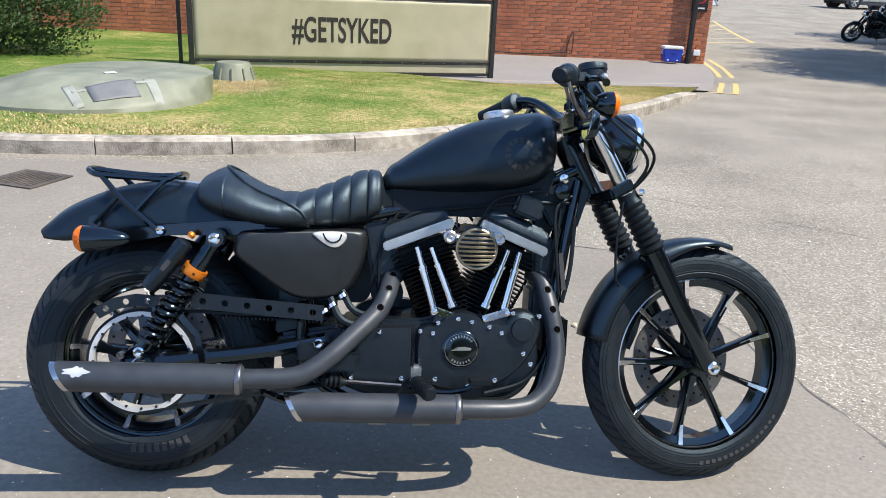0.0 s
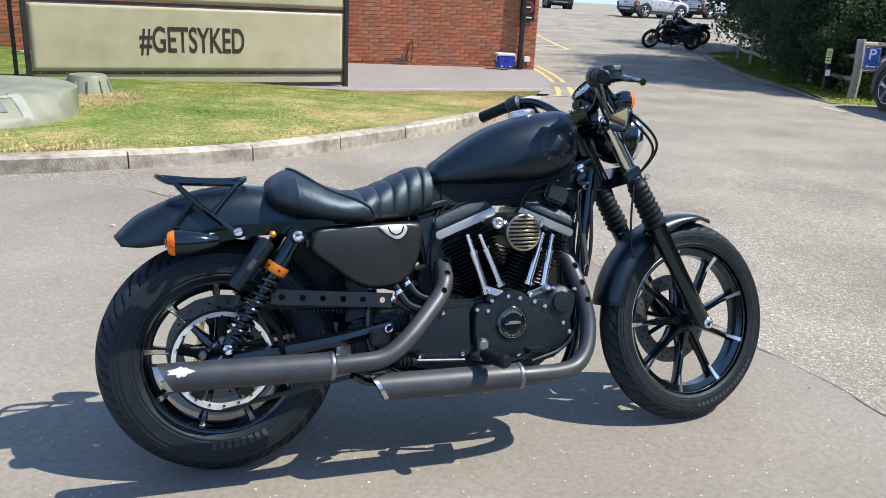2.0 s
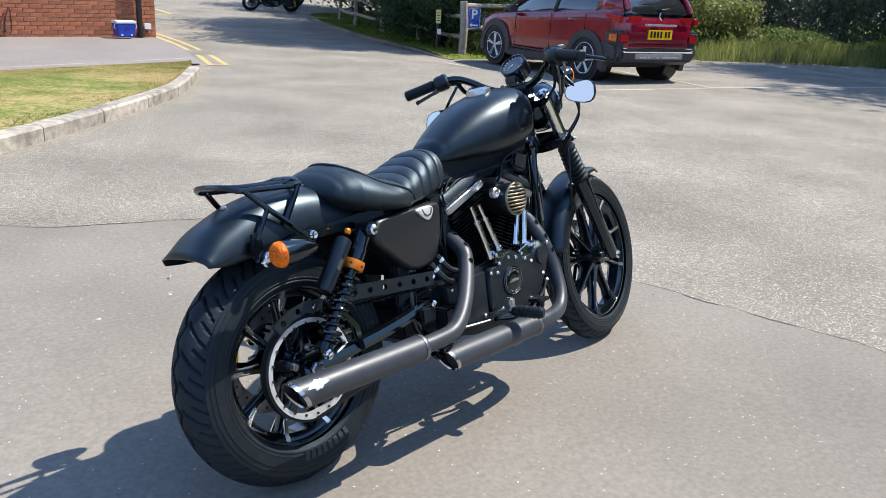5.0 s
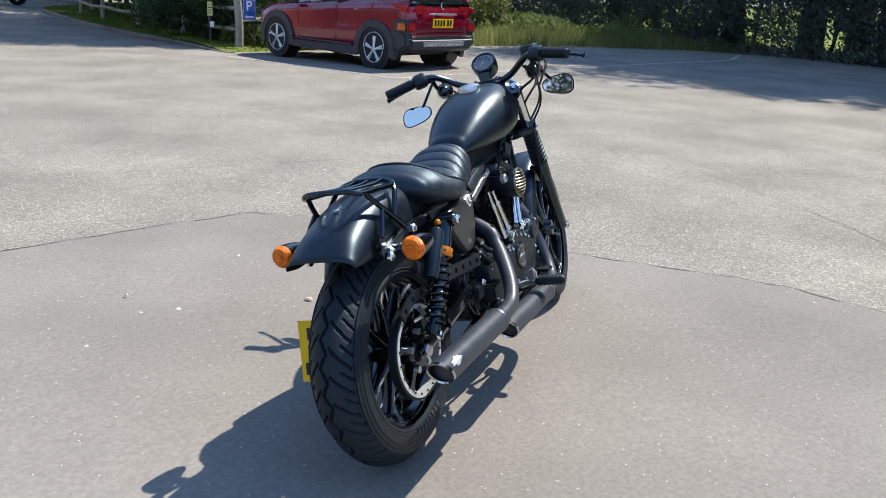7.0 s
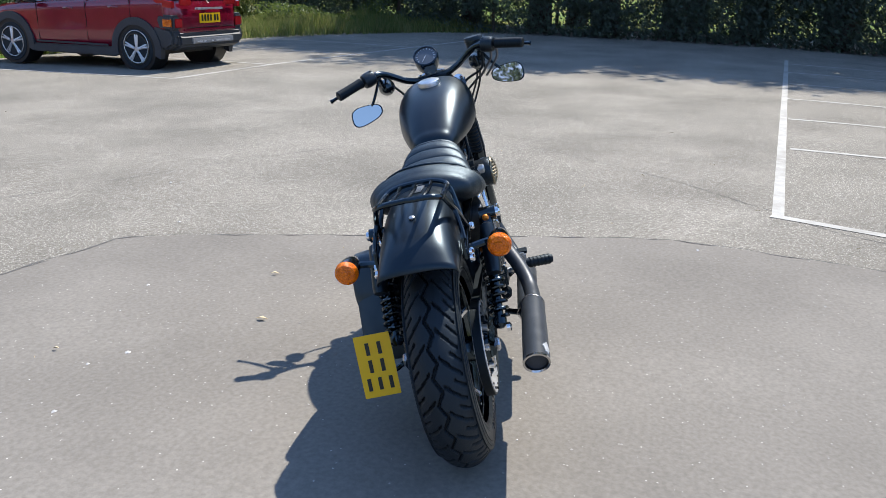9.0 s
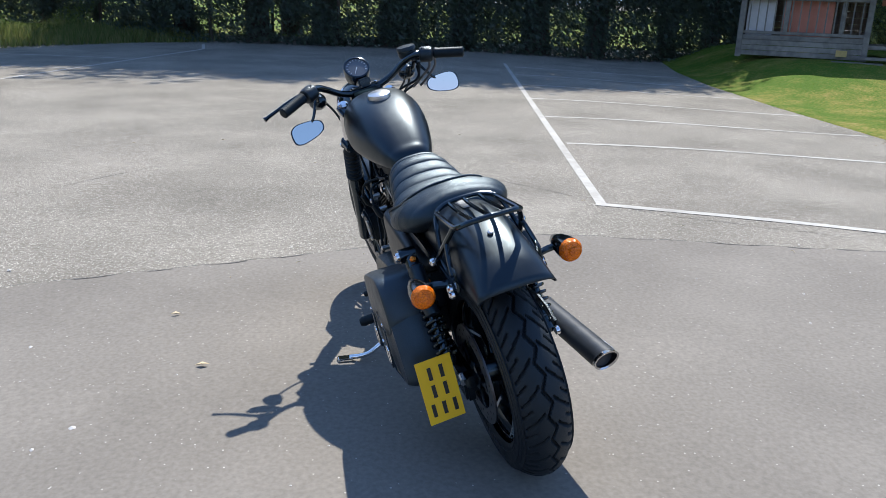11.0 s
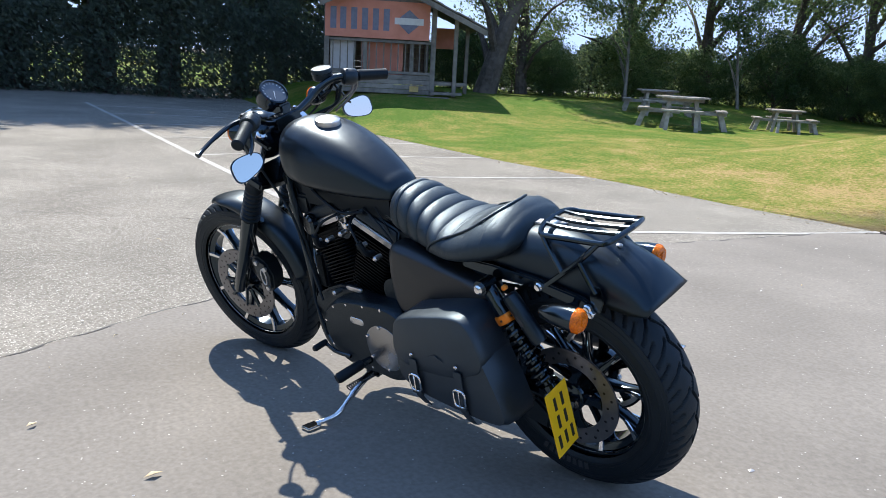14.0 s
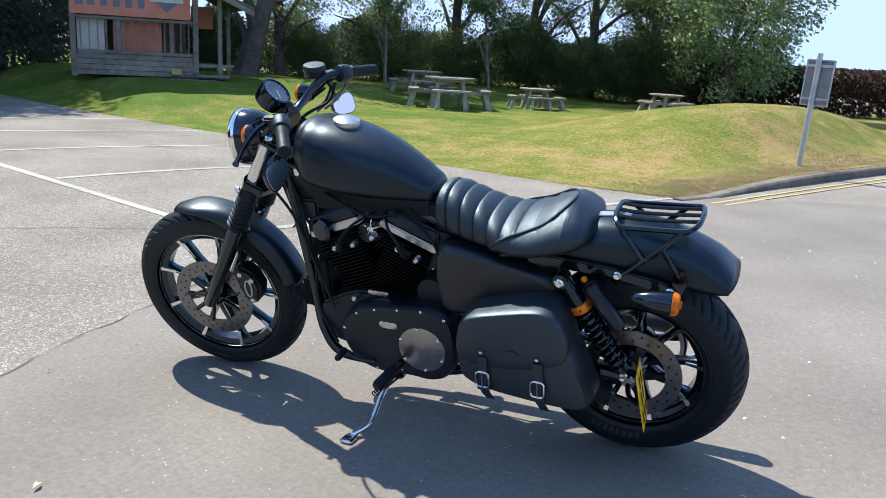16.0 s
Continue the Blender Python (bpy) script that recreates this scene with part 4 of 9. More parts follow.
def lid_height(x, y):
    """Height of the sloping lid over its base at x, y."""
    best = LID[0][3]
    for i in range(200):
        k = i / 200 * (len(LID) - 1)
        a, b, f = LID[int(k)], LID[int(k) + 1], k - int(k)
        r, cx, cy, z = (p + (q - p) * f for p, q in zip(a, b))
        if math.hypot(x - cx, y - cy) <= r:
            best = z
    return best


part("lid", Geo().loft([[Vector((cx + r * math.cos(j * 0.1309), cy + r * math.sin(j * 0.1309), z)) for j in range(48)] for r, cx, cy, z in LID]), FIBRE, lid)


def on_lid(cx, cy, hu, hv, lift=0.005):
    vs = []
    for j in range(9):
        for i in range(7):
            a, b = (i / 3 - 1) * hu, (j / 4 - 1) * hv
            x, y = cx + 0.707 * a + 0.707 * b, cy + 0.707 * a - 0.707 * b
            vs.append((x, y, lid_height(x, y) + lift))
    return Geo().add(vs, [(j * 7 + i, j * 7 + i + 1, (j + 1) * 7 + i + 1, (j + 1) * 7 + i)[::-1] for j in range(8) for i in range(6)])


part("patch", on_lid(0.56, -0.63, 0.19, 0.125, 0.008), PATCHY, lid, "dark grey rectangular patch", solid=0.003)
part("patch", on_lid(0.31, -0.82, 0.042, 0.19), LID_PALE, lid, "pale rubbed patch", solid=0.002)
part("patch", on_lid(0.82, -0.42, 0.045, 0.16), LID_PALE, lid, "pale rubbed patch", solid=0.002)
part("patch", on_lid(0.335, -0.735, 0.075, 0.02), LID_PALE, lid, solid=0.002)
part("patch", on_lid(0.71, -0.40, 0.07, 0.02), LID_PALE, lid, solid=0.002)
part("label_plate", on_lid(0.26, -0.14, 0.05, 0.045, 0.006), WHITE_PL, lid, "small white label", solid=0.003)
stump = thing("vent_cap", "round pale concrete vent cap with ribbed sides in the grass", "vent cap", pose(-3.25, 9.35, land(-3.25, 9.35) + 0.06))
part("cap", Geo().lathe([(0.25, 0), (0.195, 0.215), (0.18, 0.235), (0.02, 0.24)], (0, 0, 0), (0, 0, 1), 28), FIBRE, stump)
for i in range(10):
    a = i * 0.6283
    part("rib", Geo().tube([(0.252 * math.cos(a), 0.252 * math.sin(a), 0.0), (0.206 * math.cos(a), 0.206 * math.sin(a), 0.18)], 0.018, 6), FIBRE, stump)
# drain grate
IRON = surface("rusty_cast_iron", (0.05, 0.042, 0.035), (0.12, 0.10, 0.085), 25, 0.7, metal=0.3, bump=0.4)
drain = thing("drain_grate", "square cast iron drain grate set in the tarmac", "drain", pose(-2.78, 4.945, land(-2.78, 4.945) + 0.004, 0, 0, -9) @ Matrix.Scale(0.82, 4))
part("frame", Geo().box((0, 0.19, 0), (0.44, 0.05, 0.012)).box((0, -0.19, 0), (0.44, 0.05, 0.012)).box((0.2, 0, 0), (0.05, 0.33, 0.012)).box((-0.2, 0, 0), (0.05, 0.33, 0.012)), IRON, drain)
# thin dark sheet: shade below the bars painted in place of a hollow
part("pit", Geo().box((0, 0, -0.001), (0.36, 0.34, 0.004)), INK, drain)
for i in range(9):
    part("bar", Geo().box((-0.152 + i * 0.038, 0, 0.003), (0.018, 0.335, 0.010)), IRON, drain)


# ---- picnic tables ----
def picnic_table():
    t = thing("picnic_table", "weathered grey wooden picnic table, round top, four fixed benches", "picnic table", group="picnic tables on the lawn")
    for i in range(8):
        y = -0.56 + i * 0.16
        half = math.sqrt(0.66 ** 2 - y * y)
        part("tabletop_plank", Geo().box((0, y, 0.74), (2 * half, 0.148, 0.045)), TIMBER_GREY, t, bevel=0.008)
    for y in (-0.25, 0.25):
        part("crossbeam", Geo().box((0, y, 0.68), (1.0, 0.07, 0.075)), TIMBER_GREY, t, bevel=0.006)
    for k in range(4):
        m = Matrix.Rotation(k * math.pi / 2, 4, "Z")
        for r in (0.86, 1.0):
            part("bench_plank", Geo().box((r, 0, 0.445), (0.13, 0.98, 0.045)).xf(m), TIMBER_GREY, t, bevel=0.008)
        for y in (-0.32, 0.32):
            part("bench_beam", Geo().box((0.55, y, 0.39), (1.0, 0.055, 0.075)).xf(m), TIMBER_GREY, t, bevel=0.005)
            part("leg", Geo().loft([[Vector((0.90 + dx, y + dy, 0.42)) for dx, dy in ((-0.06, -0.045), (0.06, -0.045), (0.06, 0.045), (-0.06, 0.045))], [Vector((1.04 + dx, y * 1.1 + dy, -0.03)) for dx, dy in ((-0.07, -0.05), (0.07, -0.05), (0.07, 0.05), (-0.07, 0.05))]]).xf(m), TIMBER_GREY, t, bevel=0.006)
        part("leg", Geo().loft([[Vector((0.30 + dx, 0.30 + dy, 0.72)) for dx, dy in ((-0.05, -0.05), (0.05, -0.05), (0.05, 0.05), (-0.05, 0.05))], [Vector((0.46 + dx, 0.46 + dy, -0.03)) for dx, dy in ((-0.05, -0.05), (0.05, -0.05), (0.05, 0.05), (-0.05, 0.05))]]).xf(m), TIMBER_GREY, t, bevel=0.006)
    return t


table = picnic_table()
SPOTS = [(8.95, -10.55, 38), (10.75, -11.9, 44), (8.35, -13.6, 40), (5.9, -16.2, 60)]
for i, (x, y, a) in enumerate(SPOTS[:4]):
    m = pose(x, y, bank_height(x, y) + 0.01, 0, 0, a) @ Matrix.Scale(0.87 if i < 3 else 1.0, 4)
    if i:
        table = copy_thing(table, m)
    else:
        table.matrix_world = m


# ---- wooden shelter ----
ORANGE = surface("faded_orange_vinyl", (0.46, 0.15, 0.085), (0.60, 0.23, 0.15), 4, 0.5, bump=0.05, bump_scale=5)
NAVY = surface("faded_navy_print", (0.10, 0.105, 0.15), (0.17, 0.18, 0.24), 12, 0.5)
PALE = surface("faded_white_print", (0.52, 0.5, 0.48), (0.62, 0.6, 0.58), 12, 0.5)
sa, sb = Vector((14.08, -4.62)), Vector((12.855, -6.64))
s_dir = (sb - sa).normalized()
s_len = (sb - sa).length
shed = thing("shelter", "open weathered timber shelter with railings, orange banners and a pitched roof", "shelter", pose(sa.x, sa.y, 0.36, 0, 0, math.degrees(math.atan2(s_dir.y, s_dir.x))))
# local x runs along the front towards the open porch, y points away behind
deep = 2.3
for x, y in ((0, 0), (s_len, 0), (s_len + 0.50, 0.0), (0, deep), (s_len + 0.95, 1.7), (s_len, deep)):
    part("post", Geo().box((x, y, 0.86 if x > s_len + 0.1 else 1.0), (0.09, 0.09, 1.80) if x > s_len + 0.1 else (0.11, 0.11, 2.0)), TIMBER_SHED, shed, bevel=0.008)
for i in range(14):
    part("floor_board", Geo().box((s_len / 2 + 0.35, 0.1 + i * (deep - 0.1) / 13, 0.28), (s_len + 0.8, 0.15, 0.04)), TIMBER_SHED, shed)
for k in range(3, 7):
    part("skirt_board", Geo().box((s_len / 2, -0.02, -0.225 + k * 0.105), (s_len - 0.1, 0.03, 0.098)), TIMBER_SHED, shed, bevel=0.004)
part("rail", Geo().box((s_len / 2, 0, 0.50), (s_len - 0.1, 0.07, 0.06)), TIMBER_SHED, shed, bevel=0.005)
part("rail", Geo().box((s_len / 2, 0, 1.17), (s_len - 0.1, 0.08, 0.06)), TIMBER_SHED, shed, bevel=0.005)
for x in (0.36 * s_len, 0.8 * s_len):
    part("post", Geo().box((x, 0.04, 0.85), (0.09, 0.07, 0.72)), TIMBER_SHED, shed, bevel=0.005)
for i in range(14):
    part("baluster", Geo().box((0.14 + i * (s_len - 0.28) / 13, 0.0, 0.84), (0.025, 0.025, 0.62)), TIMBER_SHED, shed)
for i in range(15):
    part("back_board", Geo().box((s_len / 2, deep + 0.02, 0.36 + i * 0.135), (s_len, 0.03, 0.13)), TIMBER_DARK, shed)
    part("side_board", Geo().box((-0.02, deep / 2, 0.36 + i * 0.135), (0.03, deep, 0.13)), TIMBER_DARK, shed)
part("banner", Geo().box((0.47 * s_len, -0.075, 1.62), (0.97 * s_len, 0.006, 0.80)), ORANGE, shed, "faded orange vinyl banner seen from behind")
for x, w, h in ((0.06, 0.09, 0.46), (0.15, 0.09, 0.46), (0.25, 0.09, 0.46), (0.35, 0.09, 0.46), (0.45, 0.09, 0.46), (0.55, 0.09, 0.46)):
    part("print_bar", Geo().box((x * s_len, -0.081, 1.62), (w * s_len * 0.62, 0.004, h)), NAVY, shed)
part("print_shield", Geo().prism([(0.66 * s_len, 1.66), (0.76 * s_len, 1.86), (0.86 * s_len, 1.66), (0.86 * s_len, 1.55), (0.76 * s_len, 1.34), (0.66 * s_len, 1.55)], -0.084, -0.080), NAVY, shed)
part("print_bar", Geo().box((0.76 * s_len, -0.088, 1.61), (0.27 * s_len, 0.004, 0.14)), PALE, shed)
part("cloth", Geo().box((0.14 * s_len, 0.16, 0.78), (0.22 * s_len, 0.03, 0.72)), PALE, shed, "pale grey sheet behind the railing")
part("cloth", Geo().box((0.52 * s_len, 0.22, 0.78), (0.40 * s_len, 0.03, 0.72)), ORANGE, shed, "orange banner behind the railing")
part("cloth", Geo().box((s_len + 0.42, deep - 0.1, 1.35), (0.5, 0.02, 0.5)), ORANGE, shed, "orange banner on the back wall")
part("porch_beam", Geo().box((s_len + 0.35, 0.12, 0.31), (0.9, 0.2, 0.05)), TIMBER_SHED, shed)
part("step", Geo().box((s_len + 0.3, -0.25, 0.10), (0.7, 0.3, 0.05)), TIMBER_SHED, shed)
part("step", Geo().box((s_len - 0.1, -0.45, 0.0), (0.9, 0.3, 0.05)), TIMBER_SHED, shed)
part("meter_box", Geo().box((0.83 * s_len, -0.07, 0.16), (0.2, 0.05, 0.12)), YELLOW_LINE, shed, "small yellow notice")
SHINGLE = surface("grey_roof_shingle", (0.10, 0.09, 0.08), (0.22, 0.20, 0.18), 14, 0.9, bump=0.4, island=0.2)
ridge_x = s_len * 0.5
for side in (-1, 1):
    for r in range(7 if side > 0 else 4):
        f0 = (r + 0.5) / 7
        part("shingle_course", Geo().box((ridge_x + side * f0 * 2.3, deep / 2 - 0.05, 2.56 - f0 * 1.02 + 0.012 * (r % 2)), (0.385, deep + 0.9, 0.03), Matrix.Rotation(math.atan(0.443) * side, 3, "Y")), SHINGLE, shed)
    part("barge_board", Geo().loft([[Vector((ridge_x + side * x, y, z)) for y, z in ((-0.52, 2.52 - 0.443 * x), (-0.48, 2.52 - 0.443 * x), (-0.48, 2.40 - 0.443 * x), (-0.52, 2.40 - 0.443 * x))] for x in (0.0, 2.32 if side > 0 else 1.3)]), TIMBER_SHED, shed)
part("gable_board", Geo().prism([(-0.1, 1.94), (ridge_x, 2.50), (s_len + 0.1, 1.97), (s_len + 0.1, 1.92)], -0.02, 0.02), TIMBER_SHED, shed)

# ---- metal sign seen from behind ----
GALV = surface("galvanised_steel", (0.36, 0.38, 0.40), (0.52, 0.54, 0.56), 12, 0.45, metal=0.55)
sign = thing("road_sign", "rear of a grey metal sign on a leaning galvanised pole", "sign", pose(0.62, -6.45, bank_height(0.62, -6.45) - 0.02, 0, 0, 0) @ pose(0, 0, 0, 1.0, -1.6, 0))
part("pole", Geo().cyl((0, 0, -0.05), (0, 0, 1.43), 0.034), GALV, sign)
part("panel", Geo().box((-0.02, -0.06, 1.07), (0.34, 0.012, 0.57)), GREY_PL, sign, bevel=0.004)
for z in (0.87, 1.28):
    part("channel", Geo().box((-0.02, -0.035, z), (0.32, 0.03, 0.032)), GALV, sign)
for s in (-1, 1):
    part("edge_rib", Geo().box((-0.02 + s * 0.158, -0.042, 1.07), (0.016, 0.03, 0.55)), GALV, sign)
for z in (0.79, 1.35):
    part("edge_rib", Geo().box((-0.02, -0.042, z), (0.32, 0.03, 0.016)), GALV, sign)


# ---- the motorcycle ----
# blue of the reflected sky, put into the blacks' specular tint and base colours
SKY_TINT = (0.60, 0.83, 1.0)
DENIM = surface("satin_black_paint", (0.0020, 0.0034, 0.0060), (0.0034, 0.0054, 0.0088), 40, 0.35, 0.04, bump=0.010, bump_scale=900, spec=0.60, tint=SKY_TINT)
DENIM_SIDE = surface("satin_black_side_cover_paint", (0.0042, 0.0050, 0.0062), (0.0064, 0.0076, 0.0092), 40, 0.42, 0.05, bump=0.015, bump_scale=900, spec=0.65, tint=(0.85, 0.93, 1.0))
GLOSS = surface("gloss_black_paint", (0.0020, 0.0026, 0.0036), (0.0034, 0.0042, 0.0056), 30, 0.14, 0.05, spec=0.8, tint=SKY_TINT)
WRINKLE = surface("black_wrinkle_engine_paint", (0.0036, 0.0042, 0.0054), (0.0075, 0.0086, 0.0106), 60, 0.38, 0.1, bump=0.18, bump_scale=1300, spec=0.6, tint=SKY_TINT)
FIN = surface("black_engine_fin_enamel", (0.0009, 0.0011, 0.0014), (0.0016, 0.0019, 0.0024), 30, 0.45, 0.08, spec=0.14, tint=SKY_TINT)
LEATHER = surface("black_leather", (0.0042, 0.0056, 0.0078), (0.0078, 0.0102, 0.0136), 30, 0.47, 0.08, bump=0.16, bump_scale=420, spec=0.85, tint=SKY_TINT)
BAG_LEATHER = surface("matt_black_saddle_leather", (0.014, 0.018, 0.024), (0.023, 0.029, 0.037), 24, 0.42, 0.1, bump=0.08, bump_scale=220, spec=0.7, tint=SKY_TINT)
RUBBER = surface("worn_tread_rubber", (0.0075, 0.0092, 0.0118), (0.0150, 0.0176, 0.0212), 20, 0.60, 0.12, bump=0.15, bump_scale=400, spec=0.4, tint=SKY_TINT)
RUBBER_SIDE = surface("grey_black_tyre_sidewall", (0.0052, 0.0064, 0.0082), (0.0100, 0.0118, 0.0142), 45, 0.52, 0.12, bump=0.12, bump_scale=160, spec=0.4, tint=SKY_TINT)
# tread grooves: their shade is put into the colour, blacker than the tread
RUBBER_GROOVE = surface("shaded_groove_rubber", (0.0036, 0.0044, 0.0056), (0.0072, 0.0084, 0.0100), 20, 0.6, 0.1, bump=0.1, bump_scale=300, spec=0.3, tint=SKY_TINT)
RUBBER_TRIM = surface("black_rubber", (0.0036, 0.0042, 0.0052), (0.0070, 0.0080, 0.0095), 30, 0.55, 0.1, spec=0.35, tint=SKY_TINT)
LETTER_GREY = surface("raised_grey_rubber_lettering", (0.020, 0.022, 0.025), (0.038, 0.041, 0.046), 30, 0.7)
CERAMIC = surface("dark_grey_ceramic_coating", (0.028, 0.034, 0.043), (0.042, 0.050, 0.062), 26, 0.44, 0.07, metal=0.18, bump=0.04, bump_scale=600)
MACHINED = surface("machined_bright_alloy", (0.80, 0.81, 0.82), (0.90, 0.90, 0.91), 30, 0.22, 0.06, metal=1.0)
CHROME = surface("polished_chrome", (0.72, 0.73, 0.75), (0.80, 0.81, 0.82), 12, 0.09, 0.05, metal=1.0)
ALLOY = surface("satin_aluminium", (0.50, 0.51, 0.52), (0.62, 0.63, 0.64), 30, 0.32, 0.1, metal=0.95)
STEEL = surface("drilled_stainless_steel", (0.17, 0.17, 0.18), (0.25, 0.25, 0.26), 40, 0.34, 0.1, metal=0.9)
PULLEY = surface("bright_cast_alloy", (0.56, 0.57, 0.58), (0.72, 0.73, 0.74), 30, 0.38, 0.08, metal=0.55)
BRUSHED = surface("brushed_bright_cover", (0.42, 0.42, 0.43), (0.58, 0.58, 0.59), 14, 0.20, 0.06, metal=1.0, bump=0.03, bump_scale=300)
BRASS = surface("aged_brass", (0.22, 0.19, 0.13), (0.48, 0.43, 0.33), 30, 0.36, 0.12, metal=0.9, bump=0.1)
ANODISED = surface("orange_anodised_aluminium", (0.62, 0.17, 0.012), (0.72, 0.22, 0.02), 20, 0.32, 0.06, metal=0.5)
# deep to bright orange speckle: glints of the lens facets painted into the colour
AMBER = surface("amber_lens_plastic", (0.42, 0.055, 0.0005), (0.92, 0.22, 0.002), 190, 0.12, 0.05, bump=0.45, bump_scale=190, spec=0.4)
MIRROR = surface("mirror_glass", (0.70, 0.68, 0.64), (0.70, 0.68, 0.64), 5, 0.02, 0.0, metal=1.0)
DIAL = surface("grey_dial", (0.07, 0.08, 0.095), (0.10, 0.112, 0.13), 10, 0.25, coat=0.8)
PLATE = surface("yellow_reflective_plate", (0.80, 0.47, 0.008), (0.88, 0.54, 0.012), 6, 0.35, 0.05, spec=0.3)
COVER = surface("dulled_bright_cover", (0.24, 0.245, 0.25), (0.38, 0.385, 0.39), 14, 0.26, 0.08, metal=0.9, bump=0.03, bump_scale=300)
HOLLOW = surface("unlit_hollow", (0.0006, 0.0006, 0.0007), (0.0012, 0.0012, 0.0013), 10, 0.95, spec=0.05)
BAR_INK = surface("black_plate_ink", (0.004, 0.004, 0.004), (0.007, 0.007, 0.007), 10, 0.5)
HEADGLASS = glassy("headlamp_glass", (0.92, 0.94, 0.96))

bike = thing("motorcycle", "matt black custom cruiser motorcycle leaning on its side stand", "motorcycle",
             Matrix.Translation((-0.6295, 2.32, 0.0225)) @ (Matrix.Rotation(radians(12.85), 4, "Z") @ Matrix.Rotation(radians(1.22), 4, "Y") @ Matrix.Rotation(radians(-14.2), 4, "X")))
WB, RR, RF = 1.5007, 0.3205, 0.3305
STEER = (Matrix.Translation((WB + 0.117, 0, 0)) @ Matrix.Rotation(radians(7.0), 4, Vector((-0.5, 0, 0.866))) @ Matrix.Translation((-WB - 0.117, 0, 0)))


def P(name, g, material, parent=bike, label="", bevel=0.0, sharp=38, steer=False, solid=0.0):
    if steer:
        g.xf(STEER)
    return part(name, g, material, parent, label, bevel, sharp, solid)


def rounded(poly, k=2):
    """Corner-cut outline."""
    for _ in range(k):
        out = []
        for (ax, az), (bx, bz) in zip(poly, poly[1:] + poly[:1]):
            out += [(ax * 0.75 + bx * 0.25, az * 0.75 + bz * 0.25), (ax * 0.25 + bx * 0.75, az * 0.25 + bz * 0.75)]
        poly = out
    return poly


def arc_pts(c, r, a0, a1, n, y=0.0):
    return [Vector((c[0] + r * math.cos(radians(a0 + (a1 - a0) * i / n)), y, c[1] + r * math.sin(radians(a0 + (a1 - a0) * i / n)))) for i in range(n + 1)]


def tyre(cx, R, bead, w, slashes):
    """Rounded tyre with a zigzag centre groove and slanted side grooves cut into the tread; also which faces lie in grooves or on the sidewall."""
    H = R - bead
    side = [(y * w / 2, bead + r * H) for y, r in ((0.86, 0.0), (0.93, 0.09), (0.965, 0.125), (0.965, 0.145), (0.950, 0.16), (0.968, 0.20), (0.990, 0.205), (0.990, 0.225), (0.982, 0.23), (1.0, 0.36), (1.0, 0.43), (1.012, 0.435), (1.012, 0.45), (0.992, 0.455), (0.970, 0.54), (0.985, 0.545), (0.980, 0.565), (0.960, 0.57), (0.925, 0.66))]
    K = 40
    crown = []
    for i in range(K + 1):
        q = -1 + 2 * i / K
        crown.append((q * 0.87 * w / 2, R - (1 - math.sqrt(max(0, 1 - (q * 0.87) ** 2))) * H * 0.46 - 0.014 * q * q))
    ring = [(-y, r) for y, r in side] + crown + [(y, r) for y, r in side][::-1]
    N = 600
    step = w / 2
    verts, faces, cut = [], [], []
    for i in range(N):
        a = 2 * math.pi * i / N
        for k, (y, r) in enumerate(ring):
            q = abs(y) / step
            inside = False
            if len(side) <= k < len(side) + K + 1:
                turn = a * slashes / (2 * math.pi)
                zig = 0.06 * w * (abs((turn % 1) * 2 - 1) * 2 - 1)
                ph = (turn + (0.5 if y > 0 else 0) - q * 1.25) % 1
                ph2 = (turn + (0.05 if y > 0 else 0.55) - q * 1.25) % 1
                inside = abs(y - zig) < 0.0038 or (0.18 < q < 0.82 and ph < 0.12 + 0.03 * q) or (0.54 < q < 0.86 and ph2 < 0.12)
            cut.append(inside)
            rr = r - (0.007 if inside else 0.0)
            verts.append((cx + rr * math.cos(a), y, R + rr * math.sin(a)))
    n = len(ring)
    dark = []
    for i in range(N):
        j = (i + 1) % N
        for k in range(n - 1):
            f = (i * n + k, i * n + k + 1, j * n + k + 1, j * n + k)
            faces.append(f)
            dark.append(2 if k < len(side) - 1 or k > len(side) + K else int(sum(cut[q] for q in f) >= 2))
    return Geo().add(verts, faces), dark


def drilled(c, r0, r1, y, thick, material, parent, name, holes, steer, ring=None):
    g = Geo().lathe([(r0, -thick / 2), (r1, -thick / 2), (r1, thick / 2), (r0, thick / 2), (r0, -thick / 2)], (c[0], y, c[1]), (0, 1, 0), 64, cap=False)
    ob = P(name, g, material, parent, steer=steer)
    # proud black studs: the shade of the drilled holes as colour
    for k, rr in enumerate(((r0 * 0.66 + r1 * 0.34), (r0 * 0.33 + r1 * 0.67))):
        for i in range(holes):
            a = 2 * math.pi * (i + 0.5 * k) / holes
            x, z = c[0] + rr * math.cos(a), c[1] + rr * math.sin(a)
            P("drill_hole", Geo().cyl((x, y - thick * 0.56, z), (x, y + thick * 0.56, z), 0.0042, n=8), BAR_INK, ob, steer=steer)
    return ob


